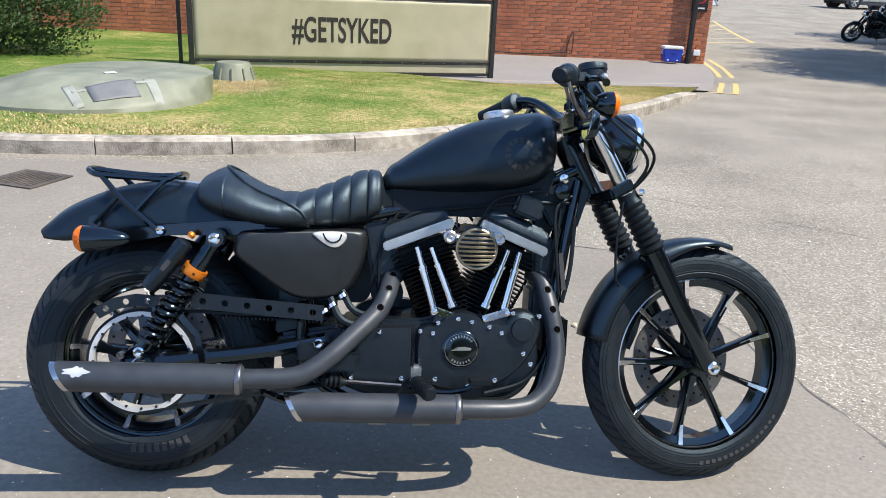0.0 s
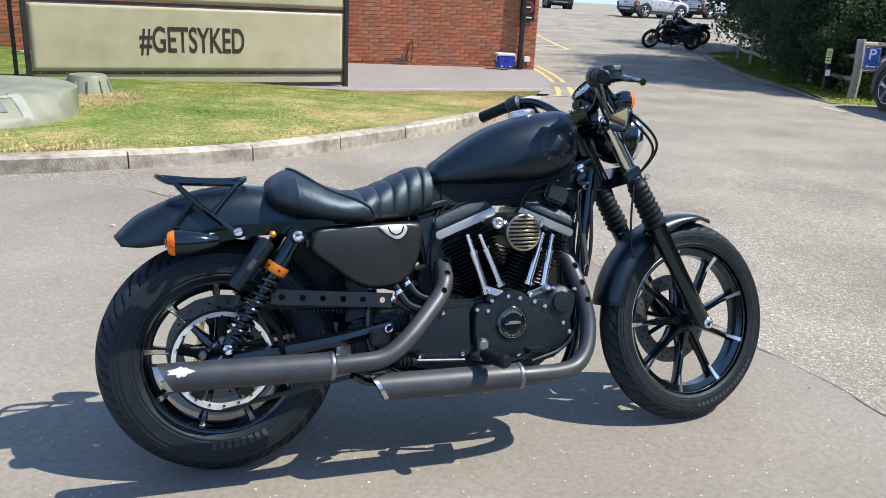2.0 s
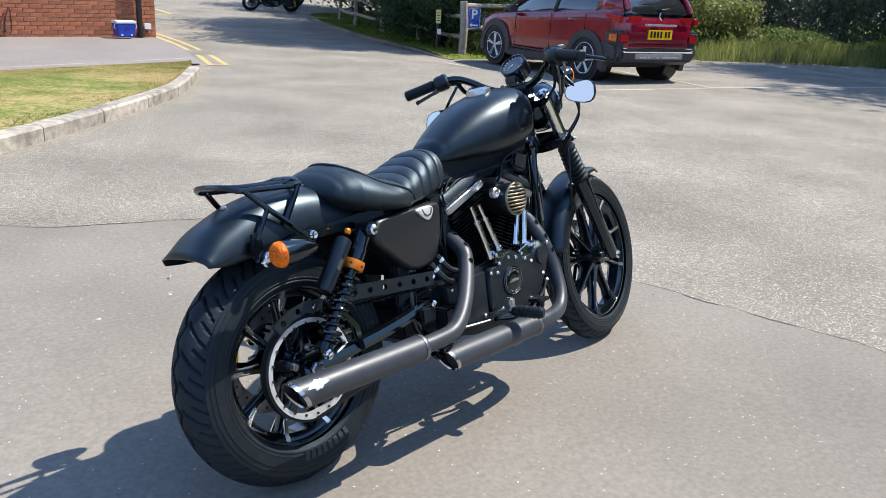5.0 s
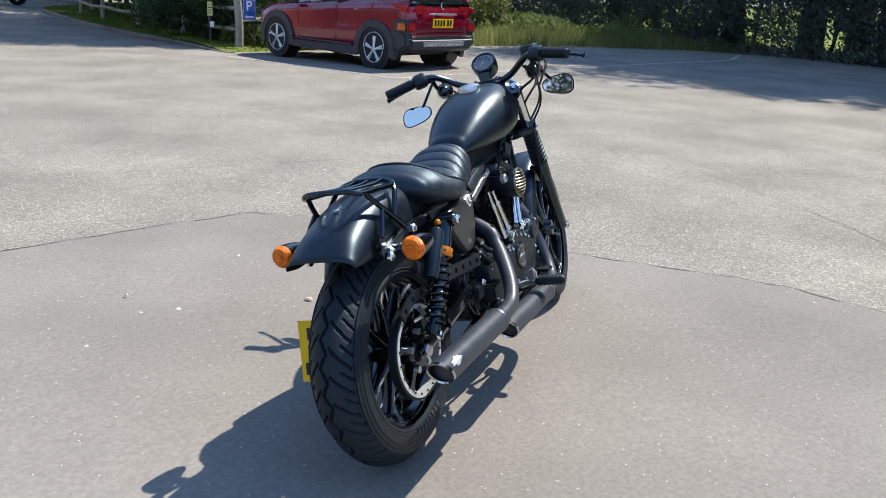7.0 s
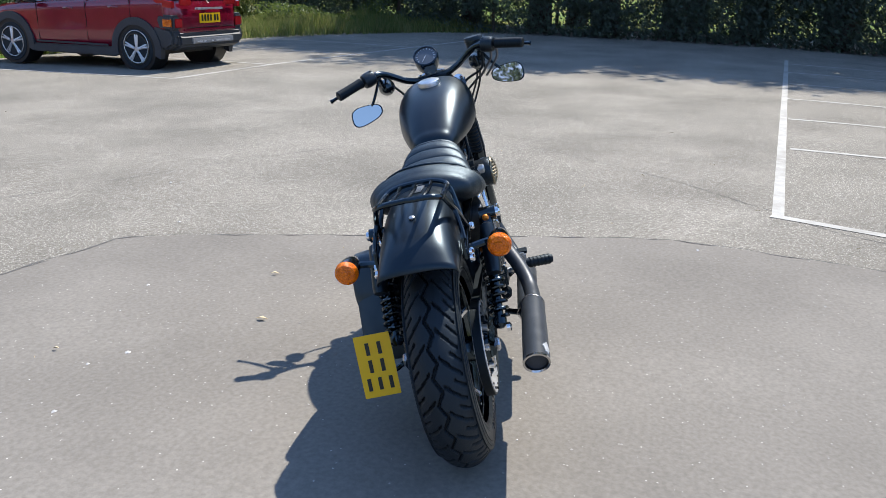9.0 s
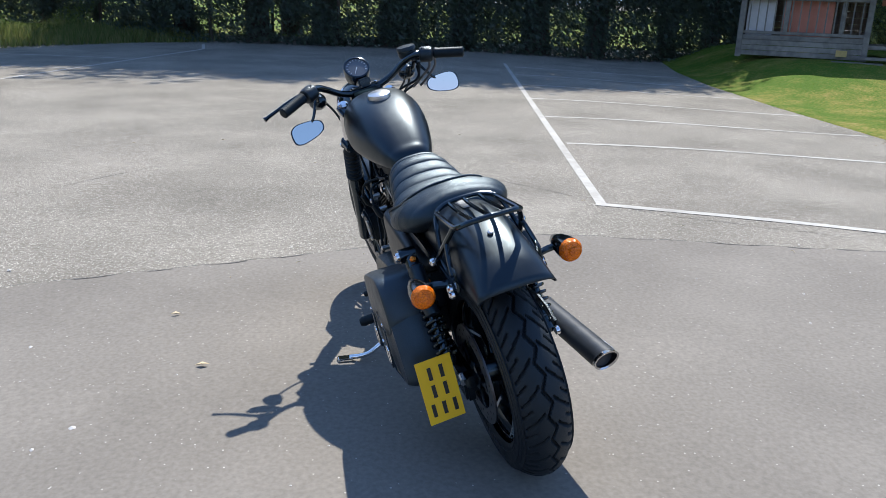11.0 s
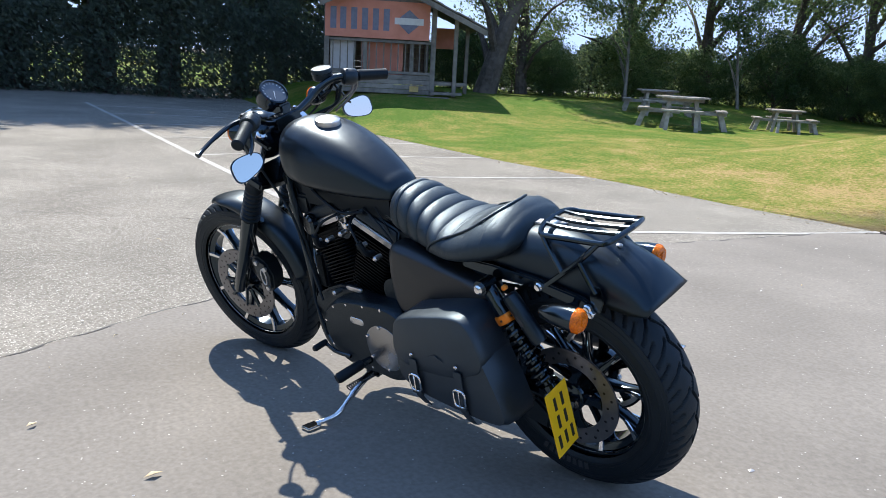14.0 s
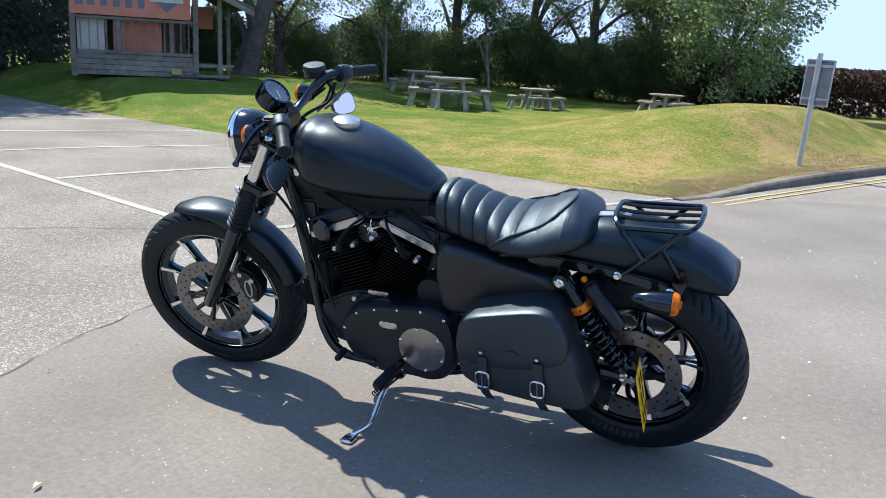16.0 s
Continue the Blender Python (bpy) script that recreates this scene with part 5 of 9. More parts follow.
def bar_marks(c, r, y, a0, a1, n, parent, steer, h=0.017):
    """Raised sidewall writing that cannot be read, as plain bars."""
    for i in range(n):
        a = radians(a0 + (a1 - a0) * i / n)
        b = radians(a0 + (a1 - a0) * (i + 0.62) / n)
        s = 1 if y > 0 else -1
        vs = [(c[0] + rr * math.cos(t), yy, c[1] + rr * math.sin(t)) for rr, yy in ((r - h / 2, y + s * 0.0004), (r + h / 2, y + s * 0.0004)) for t in (a, b)]
        P("lettering_bar", Geo().add(vs + [(v[0], v[1] - s * 0.004, v[2]) for v in vs], [(0, 1, 3, 2), (4, 6, 7, 5), (0, 4, 5, 1), (2, 3, 7, 6), (0, 2, 6, 4), (1, 5, 7, 3)]), LETTER_GREY, parent, steer=steer)


def wheel(name, cx, R, bead, w, rw, steer, turn, slashes, hub):
    c = (cx, R)
    rim = Geo().lathe([(bead - 0.026, -rw * 0.30), (bead - 0.012, -rw * 0.40), (bead + 0.004, -rw * 0.47), (bead + 0.008, -rw * 0.5), (bead + 0.004, -rw * 0.53), (bead - 0.006, -rw * 0.5),
                       (bead - 0.010, -rw * 0.3), (bead - 0.010, rw * 0.3), (bead - 0.006, rw * 0.5), (bead + 0.004, rw * 0.53), (bead + 0.008, rw * 0.5), (bead + 0.004, rw * 0.47), (bead - 0.012, rw * 0.40), (bead - 0.026, rw * 0.30), (bead - 0.026, -rw * 0.30)],
                      (cx, 0, R), (0, 1, 0), 72, cap=False)
    wh = P(name, rim, GLOSS, bike, "black nine-spoke alloy wheel", steer=steer)
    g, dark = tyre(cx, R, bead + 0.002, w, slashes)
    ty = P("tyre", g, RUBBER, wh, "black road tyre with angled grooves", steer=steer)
    # groove faces take the rubber with shade in its colour
    ty.data.materials.append(RUBBER_GROOVE)
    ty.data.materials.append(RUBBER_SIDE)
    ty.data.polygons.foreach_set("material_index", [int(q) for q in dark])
    for s in (-1, 1):
        P("rim_line", Geo().lathe([(bead - 0.0050, 0), (bead - 0.0012, 0.002), (bead - 0.0050, 0.004), (bead - 0.0050, 0)], (cx, s * (rw * 0.515) - 0.002, R), (0, 1, 0), 72, cap=False), ALLOY, wh, steer=steer)
    P("hub", Geo().lathe([(0.022, -hub), (0.034, -hub * 0.95), (0.040, -hub * 0.5), (0.048, 0), (0.040, hub * 0.5), (0.034, hub * 0.95), (0.022, hub)], (cx, 0, R), (0, 1, 0), 28), GLOSS, wh, steer=steer)
    for i in range(9):
        a = turn + i * 2 * math.pi / 9
        u, t = Vector((math.cos(a), 0, math.sin(a))), Vector((-math.sin(a), 0, math.cos(a)))
        o = Vector((cx, 0, R))
        rings = []
        for r, hw, hy in ((0.036, 0.0155, 0.030), (0.09, 0.0095, 0.022), (0.6 * bead, 0.0080, 0.018), (bead - 0.035, 0.0095, 0.017), (bead - 0.012, 0.0165, 0.018)):
            q = o + u * r
            ya = Vector((0, 1, 0))
            rings.append([q + t * hw - ya * hy * 0.7, q + t * hw * 0.55 - ya * hy, q - t * hw * 0.55 - ya * hy, q - t * hw - ya * hy * 0.7, q - t * hw + ya * hy * 0.7, q - t * hw * 0.55 + ya * hy, q + t * hw * 0.55 + ya * hy, q + t * hw + ya * hy * 0.7])
        sp = P("spoke", Geo().loft(rings), GLOSS, wh, steer=steer)
        for s in (-1, 1):
            g = Geo()
            ya, yb = s * 0.0190, s * (rw * 0.5 + 0.001)
            q0, qm, q1 = o + u * (bead - 0.060), o + u * (bead - 0.024), o + u * (bead - 0.001)
            rings = [[q + t * hw + Vector((0, y, 0)), q - t * hw + Vector((0, y, 0)), q - t * hw + Vector((0, y - s * 0.005, 0)), q + t * hw + Vector((0, y - s * 0.005, 0))] for q, hw, y in ((q0, 0.0045, ya), (qm, 0.0060, (ya + yb) / 2), (q1, 0.0075, yb))]
            g.loft(rings)
            # machined tip and a thin machined line along the spoke
            q0, q1 = o + u * (0.62 * bead), o + u * (bead - 0.036)
            for off in (0.0035,):
                g.add([q0 + t * (off + 0.0016) + Vector((0, s * 0.0186, 0)), q0 + t * (off - 0.0016) + Vector((0, s * 0.0186, 0)), q1 + t * (off - 0.0016) + Vector((0, s * 0.0180, 0)), q1 + t * (off + 0.0016) + Vector((0, s * 0.0180, 0))], [(0, 1, 2, 3)])
            P("machined_tip", g, MACHINED, sp, steer=steer)
    return wh


rear = wheel("rear_wheel", 0.0, RR, 0.206, 0.150, 0.096, False, 0.23, 28, 0.07)
front = wheel("front_wheel", WB, RF, 0.243, 0.100, 0.066, True, 0.35, 24, 0.055)
bar_marks((0, RR), 0.236, -0.0752, 262, 300, 8, rear, False, 0.022)
bar_marks((0, RR), 0.236, 0.0752, 262, 300, 8, rear, False, 0.022)
for a0, a1, n in ((272, 330, 15),):
    bar_marks((WB, RF), 0.281, -0.0507, a0, a1, n, front, True, 0.010)
    bar_marks((WB, RF), 0.281, 0.0507, a0, a1, n, front, True, 0.010)
# belt pulley, brake discs, axle ends
P("pulley", Geo().lathe([(0.119, -0.010), (0.131, -0.010), (0.131, 0.018), (0.119, 0.018), (0.119, -0.010)], (0, -0.098, RR), (0, 1, 0), 64, cap=False), PULLEY, rear, "bare alloy belt pulley ring")
P("pulley_hub", Geo().lathe([(0.02, -0.016), (0.046, -0.014), (0.050, 0.0), (0.050, 0.012), (0.02, 0.012)], (0, -0.098, RR), (0, 1, 0), 36), GLOSS, rear)
def hub_arm(name, y, a, r0, r1):
    u, t, o = Vector((math.cos(a), 0, math.sin(a))), Vector((-math.sin(a), 0, math.cos(a))), Vector((0, y, RR))
    rings = [[o + u * r + t * w + Vector((0, h, 0)) for w, h in ((-hw, -0.006), (hw, -0.006), (hw, 0.006), (-hw, 0.006))] for r, hw in ((r0, 0.016), ((r0 + r1) / 2, 0.010), (r1, 0.017))]
    P(name, Geo().loft(rings), GLOSS, rear, bevel=0.002)
for i in range(5):
    hub_arm("pulley_arm", -0.094, i * 2 * math.pi / 5 + 0.3, 0.046, 0.122)

for i in range(20):
    a = i * math.pi / 10
    P("pulley_bolt", Geo().cyl((0.12 * math.cos(a), -0.111, RR + 0.12 * math.sin(a)), (0.12 * math.cos(a), -0.107, RR + 0.12 * math.sin(a)), 0.0035, n=8), BAR_INK, rear)
for i in range(5):
    a = i * 2 * math.pi / 5 + 0.3
    P("pulley_bolt", Geo().cyl((0.055 * math.cos(a), -0.115, RR + 0.055 * math.sin(a)), (0.055 * math.cos(a), -0.098, RR + 0.055 * math.sin(a)), 0.010, n=10), ALLOY, rear)
P("belt", Geo().lathe([(0.131, -0.008), (0.138, -0.008), (0.138, 0.016), (0.131, 0.016), (0.131, -0.008)], (0, -0.098, RR), (0, 1, 0), 64, cap=False), RUBBER_TRIM, rear)
drilled((0, RR), 0.100, 0.146, 0.088, 0.006, STEEL, rear, "brake_disc", 16, False)
P("disc_hub", Geo().lathe([(0.02, -0.01), (0.044, -0.006), (0.044, 0.006), (0.03, 0.014)], (0, 0.088, RR), (0, 1, 0), 32), GLOSS, rear)
for i in range(5):
    hub_arm("disc_arm", 0.086, i * 2 * math.pi / 5 + 0.6, 0.040, 0.098)
drilled((WB, RF), 0.098, 0.150, 0.066, 0.005, STEEL, front, "brake_disc", 22, True)
for i in range(9):
    a = i * 2 * math.pi / 9 + 0.1
    P("disc_arm", Geo().tube([(WB + 0.03 * math.cos(a), 0.06, RF + 0.03 * math.sin(a)), (WB + 0.106 * math.cos(a), 0.066, RF + 0.106 * math.sin(a))], 0.008, 6), GLOSS, front, steer=True)
P("axle", Geo().cyl((0, -0.135, RR), (0, 0.135, RR), 0.013), STEEL, rear)
for s in (-1, 1):
    P("axle_nut", Geo().lathe([(0.021, 0), (0.021, 0.008), (0.017, 0.012), (0.008, 0.012)], (0, s * 0.128, RR), (0, s, 0), 6), ALLOY, rear, "bright axle nut")
P("axle", Geo().cyl((WB, -0.118, RF), (WB, 0.112, RF), 0.011), STEEL, front, steer=True)
P("axle_nut", Geo().lathe([(0.018, 0), (0.018, 0.010), (0.012, 0.014), (0.006, 0.012)], (WB, -0.112, RF), (0, -1, 0), 20), CHROME, front, "bright axle nut", steer=True)

# fuel tank
TX = [0.590, 0.606, 0.640, 0.690, 0.776, 0.866, 0.958, 1.020, 1.046, 1.062]
TT = [0.805, 0.838, 0.866, 0.902, 0.952, 0.986, 1.004, 1.006, 0.992, 0.940]
TB = [0.790, 0.784, 0.782, 0.782, 0.783, 0.789, 0.803, 0.828, 0.856, 0.900]
TW = [0.030, 0.056, 0.078, 0.096, 0.120, 0.137, 0.142, 0.128, 0.098, 0.040]
rings = []
for i in range(64):
    u = i / 63
    x = TX[0] + (TX[-1] - TX[0]) * (0.5 - 0.5 * math.cos(math.pi * u))
    zt, zb, hw = hermite(TX, TT, x), hermite(TX, TB, x), hermite(TX, TW, x)
    zc = zb + 0.40 * (zt - zb)
    ring = []
    for j in range(48):
        a = 2 * math.pi * j / 48
        cs, sn = math.cos(a), math.sin(a)
        yy = hw * math.copysign(abs(cs) ** 0.74, cs)
        zz = zc + (zt - zc) * abs(sn) ** 0.90 if sn >= 0 else zc - (zc - zb) * abs(sn) ** 0.62
        ring.append(Vector((x, yy, zz)))
    rings.append(ring)
tank = P("fuel_tank", Geo().loft(rings), DENIM, bike, "satin black teardrop fuel tank", sharp=60)
P("fuel_cap", Geo().lathe([(0.040, -0.012), (0.042, 0.004), (0.040, 0.012), (0.030, 0.016), (0.004, 0.018)], (0.905, 0.002, 0.996), (-0.16, 0, 1), 30), ALLOY, tank, "round satin metal fuel cap")
EMBLEM = surface("faded_grey_tank_print", (0.013, 0.0145, 0.0165), (0.020, 0.021, 0.023), 90, 0.36)


def on_tank(x, z):
    """Half width of the tank at x and height z."""
    zt, zb, hw = hermite(TX, TT, x), hermite(TX, TB, x), hermite(TX, TW, x)
    zc = zb + 0.40 * (zt - zb)
    sn = ((z - zc) / (zt - zc)) ** (1 / 0.90) if z >= zc else ((zc - z) / (zc - zb)) ** (1 / 0.62)
    return hw * max(0.02, math.sqrt(max(0, 1 - min(1, sn) ** 2))) ** 0.74 + 0.0012


for i in range(14):
    a0, a1 = radians(i * 360 / 14 + 3), radians(i * 360 / 14 + 21)
    vs = [Vector((0.945 + r * math.cos(t), 0, 0.893 + r * math.sin(t))) for r in (0.028, 0.035, 0.043) for t in (a0, (a0 + a1) / 2, a1)]
    for q in vs:
        q.y = -on_tank(q.x, q.z)
    P("emblem_bar", Geo().add(vs, [(0, 1, 4, 3), (1, 2, 5, 4), (3, 4, 7, 6), (4, 5, 8, 7)]), EMBLEM, tank)

# seat
SX = [0.118, 0.130, 0.155, 0.190, 0.235, 0.290, 0.340, 0.385, 0.430, 0.480, 0.535, 0.575, 0.595, 0.604]
ST = [0.764, 0.790, 0.811, 0.822, 0.810, 0.784, 0.770, 0.772, 0.786, 0.807, 0.831, 0.835, 0.819, 0.784]
SW = [0.070, 0.112, 0.142, 0.158, 0.168, 0.168, 0.160, 0.146, 0.128, 0.118, 0.106, 0.096, 0.084, 0.060]
SBZ = [0.748, 0.735, 0.715, 0.700, 0.688, 0.680, 0.676, 0.675, 0.676, 0.680, 0.690, 0.705, 0.722, 0.740]
PX = [0.200, 0.222, 0.258, 0.300, 0.343, 0.371, 0.393, 0.408, 0.418]
PZ = [0.824, 0.805, 0.778, 0.758, 0.743, 0.730, 0.714, 0.692, 0.668]


def slope(x):
    """The seat's flanks lean in behind the rider and stand upright at the nose."""
    return ease(0.44, 0.28, x)


def on_seat(x, side, z, proud=0.001):
    """The flank of the seat at x and height z."""
    zt, zb, hw = hermite(SX, ST, x), hermite(SX, SBZ, x), hermite(SX, SW, x)
    zc = zb + 0.36 * (zt - zb)
    sn = min(1.0, (z - zc) / (zt - zc)) ** (1 / (0.80 + 0.15 * slope(x))) if z >= zc else min(1.0, (zc - z) / (zc - zb)) ** 1.43
    return Vector((x, side * (hw * math.sqrt(max(0.0, 1 - sn * sn)) ** (0.80 + 0.35 * slope(x)) + proud), z + proud))


def crest(y):
    """How far forward the rim's piping lies at y, seen from above."""
    return 0.192 + 4.6 * y * y


rings = []
for i in range(230):
    x = SX[0] + (SX[-1] - SX[0]) * i / 229
    zt, zb, hw = hermite(SX, ST, x), hermite(SX, SBZ, x), hermite(SX, SW, x)
    zc = zb + 0.36 * (zt - zb)
    ring = []
    for j in range(64):
        a = 2 * math.pi * j / 64
        cs, sn = math.cos(a), math.sin(a)
        yy = hw * math.copysign(abs(cs) ** (0.80 + (0.35 * slope(x) if sn > 0 else 0)), cs)
        zz = zc + (zt - zc) * abs(sn) ** (0.80 + 0.15 * slope(x)) if sn >= 0 else zc - (zc - zb) * abs(sn) ** 0.7
        q = Vector((x, yy, zz))
        if sn > 0 and abs(yy) < 0.105:
            inside, below = x > crest(yy), max(0.0, crest(yy) - x)
        else:
            inside = x > PX[-1] or (x > PX[0] and zz > hermite(PX, PZ, x) + 0.002)
            below = max(0.0, hermite(PX, PZ, x) - zz) if x > PX[0] else PX[0] - x
        # rolled pleats from the dish to the nose, a plump padded rim behind the piping
        k = 0.0
        if inside and x > 0.262:
            ph = ((x - 0.2885) / 0.0448) % 1
            deep = 0.0095 * ease(0.262, 0.36, x) * ease(0.606, 0.590, x)
            k = deep * (abs(math.sin(math.pi * ph)) ** 0.36 - 0.82) * min(1, max(0.0, (sn + 0.75) * 2.5))
        elif not inside:
            k = 0.003 + 0.0042 * math.exp(-below / 0.020)
            crease = noise.noise(Vector((x * 55 + zz * 30, yy * 12, zz * 70 - x * 25)))
            k -= 0.0022 * max(0.0, crease - 0.15) * ease(0.16, 0.24, x)
        q.z += k * sn
        q.y += k * cs
        q.z += 0.0008 * noise.noise(Vector((x * 30, yy * 30, 3)))
        ring.append(q)
    rings.append(ring)
seat = P("seat", Geo().loft(rings), LEATHER, bike, "black leather solo seat with rolled pleats", sharp=70)
def over_seat(x, y, proud):
    """The top of the seat at x, y."""
    zt, zb, hw = hermite(SX, ST, x), hermite(SX, SBZ, x), hermite(SX, SW, x)
    zc = zb + 0.36 * (zt - zb)
    cs = min(1.0, abs(y) / hw) ** (1 / (0.80 + 0.35 * slope(x)))
    return Vector((x - 0.4 * proud, y * (1 + proud / 0.13), zc + (zt - zc) * math.sqrt(1 - cs * cs) ** (0.80 + 0.15 * slope(x)) + proud))


flank = [(x, z) for x, z in zip(PX, PZ) if x > 0.25]
run = [on_seat(x, -1, z, 0.006) for x, z in flank[::-1]] + [over_seat(crest(y), y, 0.008) for y in [-0.10 + 0.02 * k for k in range(11)]] + [on_seat(x, 1, z, 0.006) for x, z in flank]
P("piping", Geo().tube(curve(run, 4), 0.0036, 7), LEATHER, seat)
P("seat_bracket", Geo().box((0.085, 0.0, 0.783), (0.10, 0.030, 0.005), Matrix.Rotation(radians(4), 3, "Y")), ALLOY, seat, "bright seat bracket", bevel=0.002)

# rear mudguard
FX = [-0.262, -0.216, -0.160, -0.102, -0.017, 0.070, 0.150, 0.240, 0.330]
FT = [0.652, 0.698, 0.730, 0.755, 0.776, 0.780, 0.770, 0.735, 0.670]
FS = [0.628, 0.624, 0.628, 0.634, 0.648, 0.660, 0.655, 0.630, 0.590]
rings = []
for i in range(40):
    x = FX[0] + (FX[-1] - FX[0]) * i / 39
    zt, zs = hermite(FX, FT, x), hermite(FX, FS, x)
    ring = []
    for j in range(33):
        a = math.pi * j / 32
        cs, sn = math.cos(a), math.sin(a)
        ring.append(Vector((x + 0.02 * (1 - sn) * ease(-0.1, -0.25, x), 0.101 * math.copysign(abs(cs) ** 0.72, cs), zs + (zt - zs) * sn ** 0.74)))
    rings.append(ring)
fender = P("rear_mudguard", Geo().loft(rings, False, False, closed=False), DENIM, bike, "bobbed satin black rear mudguard", sharp=60, solid=0.004)
P("mudguard_bolt", Geo().lathe([(0.008, 0), (0.008, 0.004), (0.004, 0.006)], (-0.118, 0.0, 0.752), (-0.3, 0, 1), 10), ALLOY, fender)
for s in (-1, 1):
    strut = P("mudguard_strut", Geo().prism([(-0.115, 0.632), (-0.075, 0.652), (0.06, 0.676), (0.20, 0.690), (0.30, 0.690), (0.30, 0.664), (0.205, 0.654), (0.06, 0.648), (-0.06, 0.622), (-0.105, 0.612)], s * 0.104, s * 0.124), GLOSS, bike, bevel=0.004)
    for x, z in ((0.046, 0.660), (-0.095, 0.630), (-0.102, 0.617)):
        P("bolt", Geo().lathe([(0.0125, 0), (0.0125, 0.008), (0.009, 0.012), (0.004, 0.010)], (x, s * 0.123, z), (0, s, 0), 14), CHROME, strut, "bright domed bolt")
    ind = P("indicator", Geo().lathe([(0.008, 0.105), (0.016, 0.095), (0.026, 0.06), (0.031, 0.025), (0.032, 0.0)], (-0.112, s * 0.204, 0.640), (1, 0, 0.02), 26), GLOSS, bike, "black bullet indicator with amber lens")
    P("lens", Geo().lathe([(0.032, 0.0), (0.031, -0.008), (0.026, -0.015), (0.012, -0.019), (0.002, -0.020)], (-0.112, s * 0.204, 0.640), (1, 0, 0.02), 26), AMBER, ind, "amber lens")
    P("bulb", Geo().lathe([(0.012, 0), (0.011, 0.003), (0.002, 0.004)], (-0.132, s * 0.204, 0.640), (-1, 0, -0.02), 16), AMBER, ind)
    P("lens_ring", Geo().lathe([(0.022, 0), (0.024, 0.002), (0.026, 0), (0.022, 0)], (-0.127, s * 0.204, 0.640), (-1, 0, -0.02), 24, cap=False), AMBER, ind)
    P("stalk", Geo().tube(curve([(-0.06, s * 0.19, 0.640), (-0.05, s * 0.16, 0.635), (-0.06, s * 0.118, 0.630)], 4), 0.010, 8), GLOSS, ind)

# luggage rack
rail = [(-0.108, 0.088, 0.792), (-0.020, 0.088, 0.789), (0.045, 0.087, 0.787)]
front_bow = [(0.062, 0.074, 0.794), (0.070, 0.045, 0.801), (0.072, 0.0, 0.803)]
rear_bow = [(-0.132, 0.083, 0.796), (-0.150, 0.058, 0.805), (-0.156, 0.0, 0.808)]
half_loop = rear_bow[::-1] + rail + front_bow
loop = half_loop + [(x, -y, z) for x, y, z in half_loop[::-1][1:]]
rack = P("luggage_rack", Geo().tube(curve(loop, 5)[:-1], 0.0074, 9, closed=True), GLOSS, bike, "black tubular luggage rack")
for y in (-0.044, 0.0, 0.044):
    P("rack_bar", Geo().tube(curve([(-0.150, y, 0.806), (-0.06, y, 0.799), (0.02, y, 0.797), (0.070, y, 0.801)], 4), 0.0055, 7), GLOSS, rack)
for s in (-1, 1):
    P("rack_strut", Geo().tube(curve([(-0.112, s * 0.087, 0.793), (-0.066, s * 0.104, 0.745), (-0.021, s * 0.113, 0.706), (0.039, s * 0.120, 0.657), (0.052, s * 0.124, 0.651)], 5), 0.0074, 9), GLOSS, rack)
    P("rack_strut", Geo().tube(curve([(0.050, s * 0.086, 0.788), (0.030, s * 0.098, 0.766), (-0.019, s * 0.113, 0.706)], 5), 0.0070, 9), GLOSS, rack)
    P("rack_strut", Geo().tube(curve([(-0.064, s * 0.105, 0.741), (-0.092, s * 0.114, 0.704), (-0.116, s * 0.119, 0.672)], 4), 0.0066, 8), GLOSS, rack)
    P("strut_tab", Geo().prism([(-0.128, 0.690), (-0.108, 0.692), (-0.098, 0.665), (-0.100, 0.622), (-0.124, 0.618), (-0.136, 0.650)], s * 0.112, s * 0.119), GLOSS, rack, bevel=0.002)

